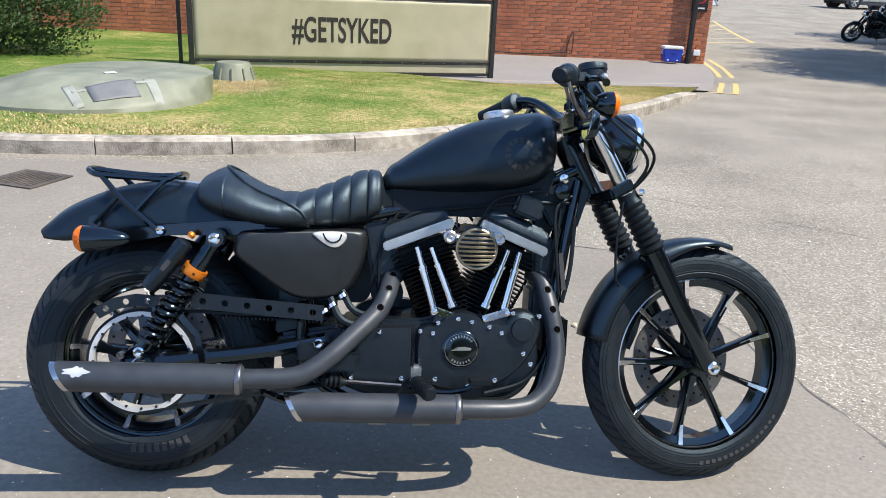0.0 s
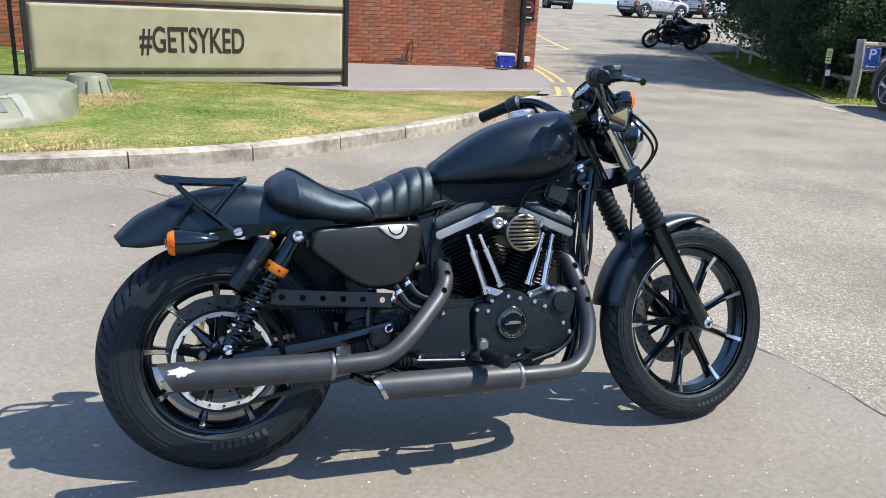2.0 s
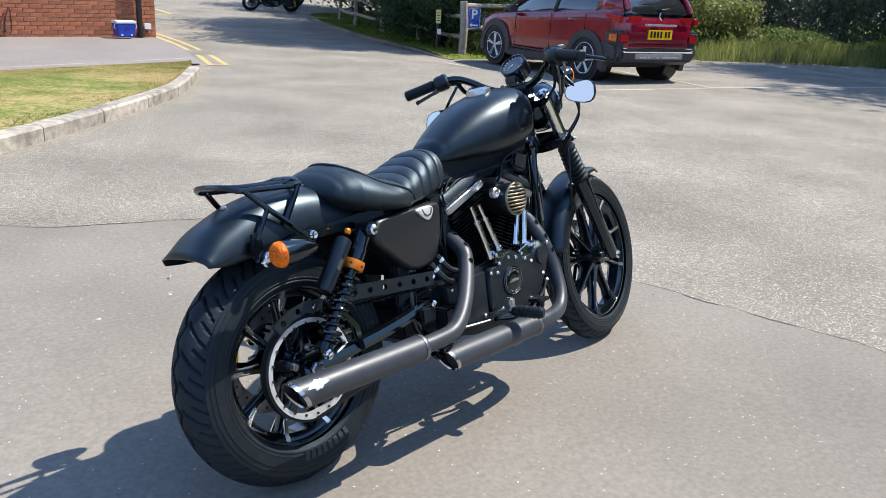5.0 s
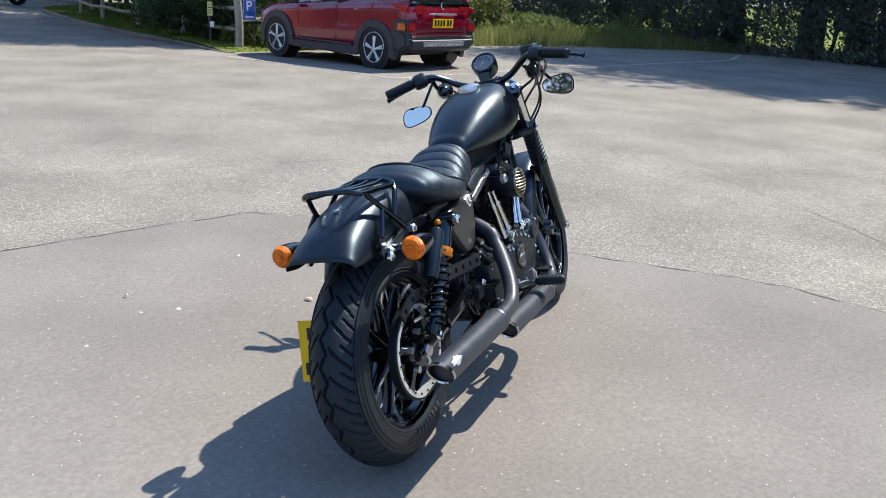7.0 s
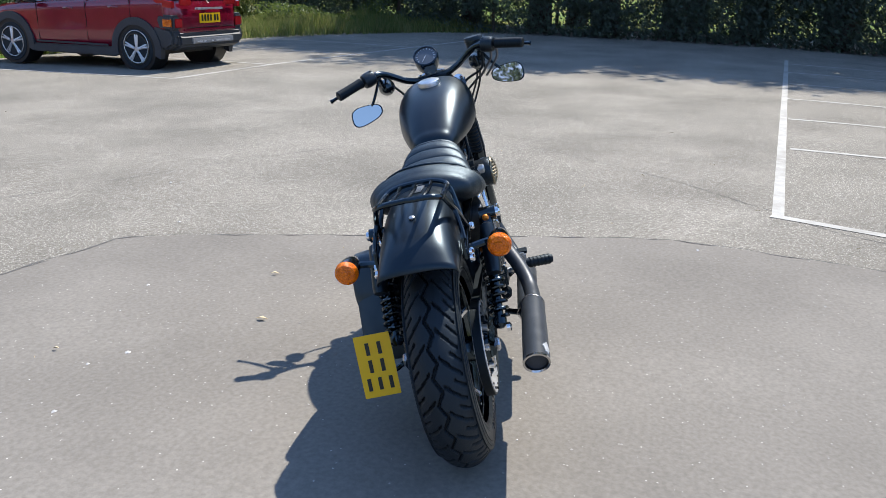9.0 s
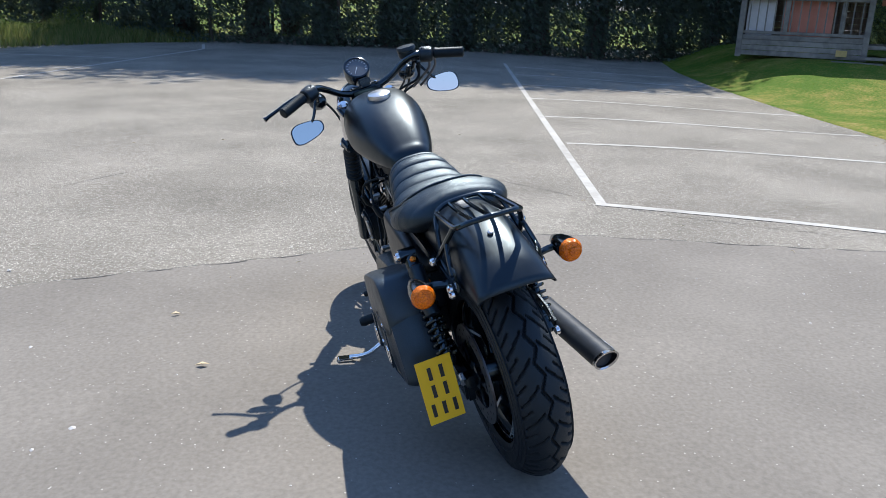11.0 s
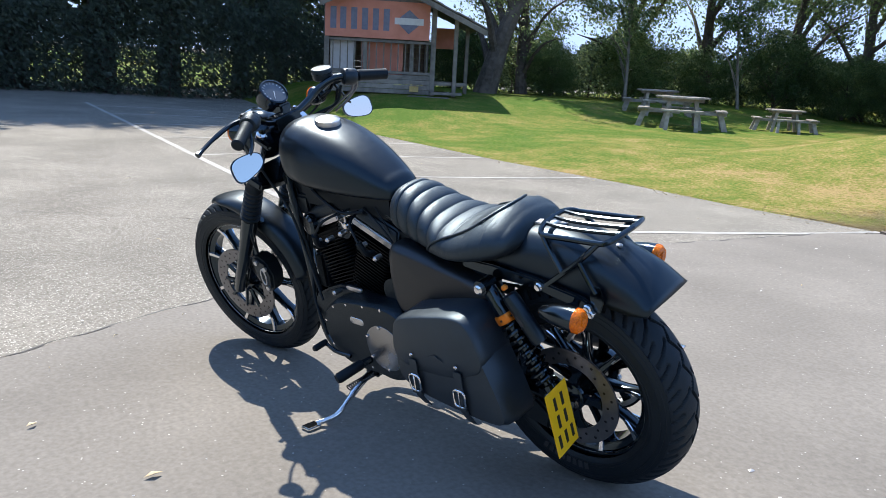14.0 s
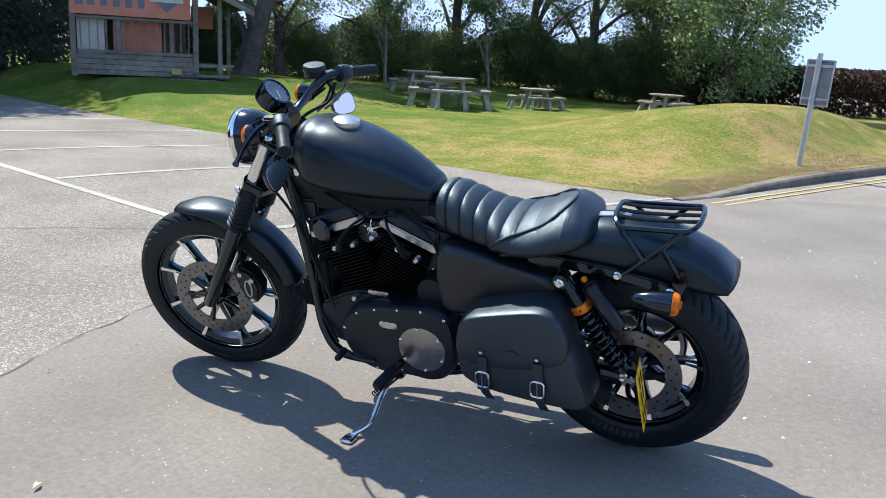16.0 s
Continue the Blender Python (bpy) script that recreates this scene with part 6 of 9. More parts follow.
# shock absorbers
for s in (-1, 1):
    top, bot = Vector((0.190, s * 0.160, 0.650)), Vector((0.010, s * 0.150, 0.362))
    ax = (bot - top).normalized()
    L = (bot - top).length
    sh = P("shock_absorber", Geo().lathe([(0.012, 0.0), (0.020, 0.004), (0.021, 0.05), (0.024, 0.06), (0.024, 0.10), (0.016, 0.105), (0.013, L - 0.03), (0.02, L - 0.028), (0.02, L - 0.01), (0.010, L)], top, ax, 24), GLOSS, bike, "black coil-over shock absorber")
    P("eye", Geo().cyl(top + Vector((0, s * -0.018, 0)), top + Vector((0, s * 0.030, 0)), 0.021), GLOSS, sh)
    P("bolt", Geo().lathe([(0.014, 0), (0.014, 0.010), (0.009, 0.014), (0.003, 0.013)], top + Vector((0, s * 0.029, 0)), (0, s, 0), 16), CHROME, sh, "bright bolt")
    P("bolt", Geo().lathe([(0.013, 0), (0.013, 0.010), (0.008, 0.013), (0.003, 0.012)], bot + Vector((0, s * 0.018, 0)), (0, s, 0), 16), CHROME, sh, "bright bolt")
    P("collar", Geo().lathe([(0.020, 0.088), (0.030, 0.088), (0.031, 0.094), (0.031, 0.110), (0.028, 0.114), (0.020, 0.114), (0.020, 0.088)], top, ax, 24, cap=False), ANODISED, sh, "orange anodised preload collar")
    # black dots on the collar paint the shade in its holes
    for i in range(6):
        a = i * math.pi / 3
        u = ax.orthogonal().normalized()
        d = math.cos(a) * u + math.sin(a) * ax.cross(u)
        P("hole", Geo().cyl(top + ax * 0.101 + d * 0.0295, top + ax * 0.101 + d * 0.0318, 0.0035, n=8), BAR_INK, sh)
    u = ax.orthogonal().normalized()
    w = ax.cross(u)
    pts = []
    for i in range(9 * 18 + 1):
        a = 2 * math.pi * i / 18
        pts.append(top + ax * (0.118 + (L - 0.150) * i / (9 * 18)) + 0.0265 * (math.cos(a) * u + math.sin(a) * w))
    P("spring", Geo().tube(pts, 0.0052, 7), GLOSS, sh, "black coil spring")
    r0, r1 = Vector((0.118, s * 0.163, 0.640)), Vector((0.028, s * 0.163, 0.520))
    P("reservoir", Geo().lathe([(0.012, 0), (0.021, 0.006), (0.0225, 0.02), (0.0225, (r1 - r0).length - 0.014), (0.019, (r1 - r0).length)], r0, r1 - r0, 22), DENIM, sh, "black piggyback reservoir")
    P("valve_cap", Geo().lathe([(0.008, 0), (0.010, 0.008), (0.006, 0.014)], r0 - (r1 - r0).normalized() * 0.012, r0 - r1, 14), ANODISED, sh, "orange valve cap")
    P("label_bar", Geo().box(r0.lerp(r1, 0.5) + Vector((0, s * 0.0225, 0)), (0.012, 0.0012, 0.03), Matrix.Rotation(radians(37), 3, "Y")), LETTER_GREY, sh)

# frame and swingarm
for s in (-1, 1):
    P("swingarm", Geo().tube(curve([(-0.035, s * 0.112, 0.318), (0.10, s * 0.112, 0.332), (0.30, s * 0.105, 0.356), (0.46, s * 0.09, 0.385)], 4), 0.020, 8), GLOSS, bike)
    P("frame_tube", Geo().tube(curve([(1.125, s * 0.030, 0.830), (1.100, s * 0.048, 0.70), (1.078, s * 0.056, 0.55), (1.062, s * 0.062, 0.42), (1.045, s * 0.072, 0.29), (0.995, s * 0.085, 0.212), (0.90, s * 0.09, 0.195), (0.60, s * 0.09, 0.205), (0.42, s * 0.09, 0.30), (0.40, s * 0.09, 0.45), (0.42, s * 0.10, 0.60), (0.36, s * 0.094, 0.668), (0.20, s * 0.096, 0.672)], 5), 0.0165, 10), GLOSS, bike, "black steel frame tube")
    P("frame_tube", Geo().tube(curve([(1.12, s * 0.03, 0.86), (0.95, s * 0.03, 0.785), (0.70, s * 0.036, 0.745), (0.45, s * 0.075, 0.690)], 5), 0.0165, 10), GLOSS, bike)
P("headstock", Geo().cyl((1.175, 0, 0.785), (1.085, 0, 0.945), 0.034), GLOSS, bike)
P("neck_gusset", Geo().prism([(1.00, 0.80), (1.10, 0.86), (1.16, 0.80), (1.13, 0.70), (1.06, 0.70)], -0.040, 0.040), WRINKLE, bike, bevel=0.006)
for s in (-1, 1):
    P("neck_bolt", Geo().lathe([(0.013, 0), (0.013, 0.007), (0.006, 0.010)], (1.085, s * 0.040, 0.835), (0, s, 0), 14), CHROME, bike)
    P("inner_mudguard", Geo().prism([(0.36, 0.66), (0.44, 0.60), (0.40, 0.42), (0.33, 0.40), (0.345, 0.55)], s * 0.04, s * 0.098), WRINKLE, bike, bevel=0.006)

# side covers
# the covers stand further out towards the rear
RAKE = Matrix(((1, 0, 0, 0), (0.1875, 1, 0, -0.0731), (0, 0, 1, 0), (0, 0, 0, 1)))
cover_r = P("side_cover", Geo().dome(rounded([(0.232, 0.655), (0.250, 0.672), (0.41, 0.678), (0.548, 0.682), (0.562, 0.664), (0.560, 0.625), (0.548, 0.570), (0.520, 0.515), (0.480, 0.495), (0.400, 0.492), (0.350, 0.512), (0.280, 0.566), (0.226, 0.605), (0.226, 0.635)]), -0.060, -0.128, 0.86, wall=0.6).xf(RAKE), DENIM_SIDE, bike, "satin black side cover", sharp=60)
P("badge", Geo().dome(rounded([(0.412, 0.672), (0.500, 0.675), (0.512, 0.662), (0.500, 0.640), (0.482, 0.628), (0.458, 0.634), (0.430, 0.655)]), -0.112, -0.1345, 0.85).xf(RAKE), PULLEY, cover_r, "pale satin badge plate")
P("badge_inlay", Geo().tube(curve([(0.447, -0.1340, 0.668), (0.456, -0.1358, 0.652), (0.472, -0.1364, 0.645), (0.488, -0.1364, 0.651), (0.494, -0.1345, 0.667)], 4), 0.0024, 6).xf(RAKE), GLOSS, cover_r)
P("side_cover", Geo().dome(rounded([(0.578, 0.690), (0.520, 0.690), (0.38, 0.664), (0.250, 0.640), (0.200, 0.612), (0.205, 0.570), (0.30, 0.530), (0.45, 0.480), (0.540, 0.455), (0.578, 0.48), (0.590, 0.58)]), 0.08, 0.152, 0.78, wall=0.5), DENIM_SIDE, bike, "satin black oil tank cover", sharp=60)

# engine
CASE = [(0.500, 0.430), (0.60, 0.446), (0.70, 0.452), (0.78, 0.468), (0.88, 0.468), (0.95, 0.440), (1.02, 0.40), (1.03, 0.33), (0.98, 0.265), (0.85, 0.235), (0.66, 0.235), (0.53, 0.262), (0.485, 0.33), (0.48, 0.40)]
eng = P("crankcase", Geo().prism(CASE, -0.105, 0.105), WRINKLE, bike, "black engine crankcase", bevel=0.008)
P("gearbox_housing", Geo().prism([(0.34, 0.40), (0.50, 0.43), (0.50, 0.27), (0.42, 0.26), (0.35, 0.30)], -0.09, 0.09), WRINKLE, bike, bevel=0.01)
camcover = P("cam_cover", Geo().pillow(rounded([(0.695, 0.438), (0.742, 0.440), (0.775, 0.470), (0.81, 0.482), (0.85, 0.470), (0.88, 0.446), (0.935, 0.446), (1.015, 0.478), (1.026, 0.44), (1.012, 0.39), (0.985, 0.345), (0.94, 0.300), (0.86, 0.272), (0.78, 0.268), (0.715, 0.285), (0.693, 0.330)]), -0.10, -0.138, 0.95), WRINKLE, eng, "black cam cover")
sprocket = P("sprocket_cover", Geo().pillow([(0.500, 0.428), (0.686, 0.438), (0.687, 0.300), (0.66, 0.275), (0.535, 0.285), (0.505, 0.32)], -0.09, -0.134, 0.95), WRINKLE, eng, "black sprocket cover")
badge = P("derby_badge", Geo().lathe([(0.049, 0), (0.049, 0.008), (0.045, 0.011), (0.020, 0.011)], (0.812, -0.134, 0.380), (0, -1, 0), 40), GLOSS, camcover, "round black badge with bright ring")
P("badge_ring", Geo().lathe([(0.0418, 0.0108), (0.0428, 0.0108), (0.0428, 0.0118), (0.0418, 0.0118), (0.0418, 0.0108)], (0.812, -0.134, 0.380), (0, -1, 0), 40, cap=False), ALLOY, badge)
for a0, a1, n in ((35, 145, 9), (225, 315, 7)):
    for i in range(n):
        a = radians(a0 + (a1 - a0) * (i + 0.5) / n)
        P("lettering_bar", Geo().box((0.812 + 0.035 * math.cos(a), -0.1452, 0.380 + 0.035 * math.sin(a)), (0.0035, 0.001, 0.006), Matrix.Rotation(math.pi / 2 - a, 3, "Y")), ALLOY, badge)
P("lettering_bar", Geo().prism([(0.786, 0.377), (0.838, 0.379), (0.838, 0.385), (0.82, 0.388), (0.80, 0.386)], -0.1458, -0.1445), ALLOY, badge)
P("round_cover", Geo().lathe([(0.050, -0.03), (0.049, 0.004), (0.043, 0.014), (0.031, 0.020), (0.029, 0.030), (0.004, 0.032)], (0.972, -0.120, 0.436), (0, -1, 0), 32), WRINKLE, camcover, "round black cover with raised centre")
BOLTS_R = [(0.705, 0.425), (0.738, 0.420), (0.750, 0.448), (0.838, 0.452), (0.885, 0.440), (0.918, 0.425), (0.748, 0.300), (0.835, 0.282), (0.905, 0.300), (0.978, 0.372), (0.998, 0.345), (0.52, 0.41), (0.60, 0.42), (0.53, 0.30), (0.66, 0.30), (0.945, 0.478), (1.015, 0.472)]
for x, z in BOLTS_R:
    P("cover_bolt", Geo().lathe([(0.0065, 0), (0.0065, 0.010), (0.004, 0.0125), (0.002, 0.0115)], (x, -0.132, z), (0, -1, 0), 12), CHROME, eng)

V = {"rear": (Vector((0.800, 0, 0.400)), Vector((-0.375, 0, 0.927)), 1), "front": (Vector((0.845, 0, 0.400)), Vector((0.375, 0, 0.927)), -1)}
for key, (o, d, s) in V.items():
    side = Vector((d.z, 0, -d.x))
    rot = Matrix((side, (0, 1, 0), d)).transposed()
    barrel = P("cylinder", Geo().cyl(o + d * 0.04, o + d * 0.235, 0.050, n=24), FIN, eng, "black finned cylinder of the V-twin engine")
    for i in range(14):
        h = 0.062 + i * 0.0115
        g = Geo()
        pts = []
        for sx, sy in ((1, 1), (-1, 1), (-1, -1), (1, -1)):
            for k in range(4):
                a = math.atan2(sy, sx) + (k - 1.5) * 0.30
                pts.append(o + d * h + rot @ Vector((sx * 0.055 + 0.022 * math.cos(a), sy * 0.058 + 0.022 * math.sin(a), 0)))
        g.loft([[q - d * 0.0016 for q in pts], [q + d * 0.0016 for q in pts]])
        P("fin", g, FIN, barrel)
    head = P("cylinder_head", Geo().box(o + d * 0.245, (0.135, 0.125, 0.05), rot), FIN, eng, bevel=0.006)
    for i in range(4):
        P("fin", Geo().box(o + d * (0.222 + i * 0.012), (0.172, 0.150, 0.0034), rot), FIN, head)
    P("rocker_band", Geo().prism([(-0.098, -0.012), (0.098, -0.012), (0.100, 0.008), (0.094, 0.013), (-0.094, 0.013), (-0.100, 0.008)], -0.078, 0.078).xf(Matrix.Translation(o + d * 0.290 + side * (0.004 * s)) @ rot.to_4x4()), ALLOY, head, "satin silver rocker box band", bevel=0.004)
    P("rocker_cover", Geo().loft([[Vector((x * k, y * k2, z)) for x, y in ((-0.092, -0.074), (0.092, -0.074), (0.092, 0.074), (-0.092, 0.074))] for z, k, k2 in ((0.0, 1, 1), (0.022, 0.99, 0.97), (0.040, 0.84, 0.80))]).xf(Matrix.Translation(o + d * 0.305 + side * (0.004 * s)) @ rot.to_4x4()), WRINKLE, head, "black rocker cover", bevel=0.006)
    for i in range(8):
        P("cover_rib", Geo().box(o + d * 0.343 + side * (-0.032 + i * 0.009), (0.004, 0.09, 0.012), rot), WRINKLE, head)

for (x0, z0, x1, z1) in ((0.690, 0.640, 0.742, 0.470), (0.728, 0.640, 0.788, 0.490), (0.930, 0.640, 0.874, 0.490), (0.962, 0.635, 0.922, 0.470)):
    a, b = Vector((x0, -0.098, z0)), Vector((x1, -0.112, z1))
    tube = P("pushrod_tube", Geo().cyl(a, b, 0.0085, n=16), CHROME, eng, "chrome pushrod tube")
    P("tube_sleeve", Geo().cyl(a.lerp(b, 0.30), b, 0.0112, n=16), CHROME, tube)
    P("clip", Geo().cyl(a.lerp(b, 0.28), a.lerp(b, 0.33), 0.0135, n=16), CHROME, tube)
    P("seal", Geo().cyl(a.lerp(b, 0.95), a.lerp(b, 1.02), 0.015, n=16), CHROME, tube)
for cx, cz, rt in ((0.772, 0.476, 18), (0.902, 0.476, -18)):
    P("lifter_block", Geo().box((cx, -0.108, cz - 0.006), (0.074, 0.050, 0.020), Matrix.Rotation(radians(rt * 1.0), 3, "Y")), CHROME, eng, "polished lifter block", bevel=0.003)
    P("lifter_base", Geo().box((cx, -0.104, cz - 0.028), (0.068, 0.052, 0.026), Matrix.Rotation(radians(rt), 3, "Y")), WRINKLE, eng, bevel=0.003)
    for k in (-0.03, 0.03):
        P("cover_bolt", Geo().lathe([(0.006, 0), (0.006, 0.008), (0.003, 0.010)], (cx + k, -0.132, cz - 0.008 - k * rt / 60), (0, -1, 0), 10), CHROME, eng)

# air cleaner
ac = P("air_cleaner", Geo().lathe([(0.046, -0.06), (0.050, -0.02), (0.052, 0.0), (0.053, 0.016), (0.050, 0.024), (0.047, 0.026)], (0.838, -0.140, 0.645), (0, -1, 0), 40), WRINKLE, bike, "round black air cleaner with slotted aged brass grille")
P("backing", Geo().lathe([(0.047, 0.0), (0.047, 0.004)], (0.838, -0.160, 0.645), (0, -1, 0), 32), BAR_INK, ac)
for i in range(8):
    z = -0.0385 + i * 0.011
    half = math.sqrt(0.050**2 - z * z)
    n = 12
    pts = []
    for k in range(n + 1):
        x = -half + 2 * half * k / n
        dome = 0.018 * (1 - (x * x + z * z) / 0.052**2)
        pts.append(Vector((0.838 + x, -0.164 - dome, 0.645 + z)))
    P("grille_slat", Geo().tube(pts, 0.0036, 6), BRASS, ac)
P("rim", Geo().tube([Vector((0.838 + 0.050 * math.cos(i * 0.1745), -0.165, 0.645 + 0.050 * math.sin(i * 0.1745))) for i in range(36)], 0.0045, 8, closed=True), BRASS, ac)
for x in (0.772, 0.898):
    P("bracket", Geo().tube([(0.838, -0.125, 0.665), (x, -0.128, 0.672)], 0.012, 8), ALLOY, ac)
    P("bracket_bolt", Geo().lathe([(0.017, 0), (0.017, 0.014), (0.012, 0.018), (0.007, 0.016), (0.007, 0.010)], (x, -0.124, 0.672), (0, -1, 0), 20), ALLOY, ac, "bright breather bolt")
P("inlet_body", Geo().box((0.835, -0.05, 0.655), (0.085, 0.15, 0.09)), WRINKLE, bike, bevel=0.02)
# star-shaped bright fitting between the cylinders on the other side
star = P("intake_star", Geo().lathe([(0.012, 0), (0.012, 0.012), (0.004, 0.016)], (0.812, 0.080, 0.688), (0, 1, 0), 16), CHROME, bike, "bright star-shaped fitting")
for i in range(5):
    a = i * 1.2566 + 0.3
    P("star_arm", Geo().tube([(0.812, 0.084, 0.688), (0.812 + 0.030 * math.cos(a), 0.082, 0.688 + 0.030 * math.sin(a))], [0.006, 0.002], 6), CHROME, star)

# exhaust
def pipe_run(name, pts, r, parent, material=CERAMIC, n=18, label=""):
    return P(name, Geo().tube(curve(pts, 7), r, n), material, parent, label, sharp=60)


EX_R = [(0.662, -0.020, 0.570), (0.642, -0.040, 0.560), (0.628, -0.060, 0.545), (0.615, -0.114, 0.512), (0.594, -0.139, 0.474), (0.550, -0.172, 0.432), (0.490, -0.208, 0.380), (0.440, -0.228, 0.343), (0.395, -0.236, 0.323), (0.33, -0.240, 0.318), (0.25, -0.240, 0.316)]
EX_F = [(1.010, -0.015, 0.575), (1.034, -0.040, 0.560), (1.046, -0.062, 0.524), (1.056, -0.087, 0.478), (1.066, -0.102, 0.429), (1.069, -0.125, 0.362), (1.046, -0.155, 0.292), (1.000, -0.178, 0.250), (0.940, -0.195, 0.240), (0.87, -0.208, 0.241), (0.79, -0.214, 0.242)]
ex_r = pipe_run("exhaust_pipe", EX_R, 0.0245, bike, label="dark grey rear exhaust pipe with heat shield")
ex_f = pipe_run("exhaust_pipe", EX_F, 0.0245, bike, label="dark grey front exhaust pipe with heat shield")
HOLE = [(ex_r, (EX_R, (0.105, 0.200, 0.290))), (ex_f, (EX_F, (0.132, 0.219, 0.303)))]
for ob, (run, shares) in HOLE:
    at = polyline(curve(run, 7))
    for u in shares:
        q, t = at(u), (at(u + 0.01) - at(u - 0.01)).normalized()
        out = (Vector((0.10 if ob is ex_f else -0.05, -1, 0.22)) - t * Vector((0.10 if ob is ex_f else -0.05, -1, 0.22)).dot(t)).normalized()
        side = t.cross(out)
        # discs bent onto the uncut pipe, near black for the shade inside holes
        disc = lambda rad, r: [q + t * rad * math.cos(a) + (out * math.cos(rad * math.sin(a) / r) + side * math.sin(rad * math.sin(a) / r)) * r for a in [k * 0.3491 for k in range(18)]]
        P("heat_shield_slot", Geo().loft([disc(0.0092, 0.0244), disc(0.0090, 0.0250), disc(0.0045, 0.0250), disc(0.0004, 0.0250)]), HOLLOW, ob, "round dark disc for a hole in the heat shield")
        P("hole_rim", Geo().tube(disc(0.0098, 0.0247), 0.0010, 6, closed=True), CERAMIC, ob)


def muffler(x0, x1, y, z, r, label):
    """From the joint at x0 back to the slash-cut tip at x1."""
    m = P("silencer", Geo().lathe([(0.026, 0), (r * 0.93, 0.004), (r, 0.014), (r, 0.02), (r, x0 - x1 - 0.035)], (x0, y, z), (-1, 0, 0), 36), CERAMIC, bike, label, sharp=60)
    n = 36
    ra, rb, rc, rd = [], [], [], []
    for j in range(n):
        a = 2 * math.pi * j / n
        yy, zz = r * math.cos(a), r * math.sin(a)
        cut = 0.021 * (math.sin(a) - 0.2)
        ra.append(Vector((x1 + 0.045, y + yy, z + zz)))
        rb.append(Vector((x1 - cut + 0.013, y + yy * 1.0, z + zz * 1.0)))
        rc.append(Vector((x1 - cut, y + yy * 1.004, z + zz * 1.004)))
        rd.append(Vector((x1 - cut + 0.002, y + yy * 0.86, z + zz * 0.86)))
    deep = [Vector((x1 + 0.06, y + r * 0.84 * math.cos(2 * math.pi * j / n), z + r * 0.84 * math.sin(2 * math.pi * j / n))) for j in range(n)]
    P("tail", Geo().loft([ra, rb], False, False), CERAMIC, m, sharp=60)
    P("tip", Geo().loft([rb, rc, rd], False, False), BRUSHED, m, "bright slash-cut tip")
    P("bore", Geo().loft([rd, deep], False, True), BAR_INK, m)
    P("joint_band", Geo().lathe([(r + 0.001, 0), (r + 0.002, 0.002), (r + 0.002, 0.010), (r + 0.001, 0.012), (r + 0.001, 0)], (x0 - 0.006, y, z), (-1, 0, 0), 36, cap=False), STEEL, m, "worn bare band")
    return m


mr = muffler(0.275, -0.158, -0.238, 0.314, 0.0365, "dark grey slip-on silencer, upper rear")
mf = muffler(0.812, 0.384, -0.214, 0.242, 0.0365, "dark grey slip-on silencer, lower front")
def winged(r, k):
    """The badge's notched outline, bent round the silencer at radius r and shrunk by k."""
    ring = []
    for i in range(32):
        a = i * 0.19635
        x = (0.030 if abs(math.sin(a)) < 0.55 else 0.017) * (1 + 0.16 * math.cos(9 * a)) * math.cos(a)
        th = 0.55 + k * 0.36 * (1 + 0.18 * math.cos(7 * a + 1)) * math.sin(a)
        ring.append(Vector((-0.106 + k * x, -0.238 - r * math.cos(th), 0.314 + r * math.sin(th))))
    return ring


P("maker_badge", Geo().loft([winged(0.0360, 1.0), winged(0.0376, 0.97), winged(0.0380, 0.5), winged(0.0380, 0.03)]), PULLEY, mr, "small pale winged badge")
P("bracket", Geo().tube(curve([(0.32, -0.23, 0.285), (0.37, -0.20, 0.255), (0.46, -0.14, 0.235)], 4), 0.010, 8), GLOSS, bike)
for x in (0.60, 0.71):
    P("hanger", Geo().box((x, -0.205, 0.203), (0.045, 0.02, 0.008)), STEEL, mf)

# belt guard with lightening holes and lower bracket
def holed_strip(pts, h, y, thick, every, rad):
    """One continuous flat strip with a round hole in each length."""
    at = polyline([(p[0], p[1], 0) for p in pts])
    n = int(at.length / every)
    g = Geo()
    ends = []
    for i in range(n + 1):
        t = (at(min(1, (i + 0.3) / n)) - at(max(0, (i - 0.3) / n))).normalized()
        ends.append((at(i / n), Vector((-t.y, t.x, 0))))
    vid = {}

    def vert(p, yy):
        key = (round(p.x, 6), round(p.y, 6), yy)
        if key not in vid:
            vid[key] = len(g.v)
            g.v.append(Vector((p.x, yy, p.y)))
        return vid[key]
    for i in range(n):
        (a, ua), (b, ub) = ends[i], ends[i + 1]
        c, t = (a + b) / 2, (b - a).normalized()
        up = Vector((-t.y, t.x, 0))
        outer, inner, edge = [], [], []
        for k in range(24):
            an = 2 * math.pi * (k + 0.0) / 24
            cx, cy = math.cos(an), math.sin(an)
            m = max(abs(cx), abs(cy))
            f = (cx / m + 1) / 2
            outer.append(a.lerp(b, f) + ua.lerp(ub, f) * (cy / m * h / 2))
            inner.append(c + t * cx * rad + up * cy * rad)
            edge.append(abs(cy) / m > 0.9999)
        for k in range(24):
            q = (k + 1) % 24
            for yy, flip in ((y, 1), (y + thick, -1)):
                g.f.append(tuple([vert(outer[k], yy), vert(outer[q], yy), vert(inner[q], yy), vert(inner[k], yy)][::flip]))
            g.f.append((vert(inner[k], y), vert(inner[q], y), vert(inner[q], y + thick), vert(inner[k], y + thick)))
            if edge[k] and edge[q]:
                g.f.append((vert(outer[k], y), vert(outer[q], y), vert(outer[q], y + thick), vert(outer[k], y + thick)))
    return g


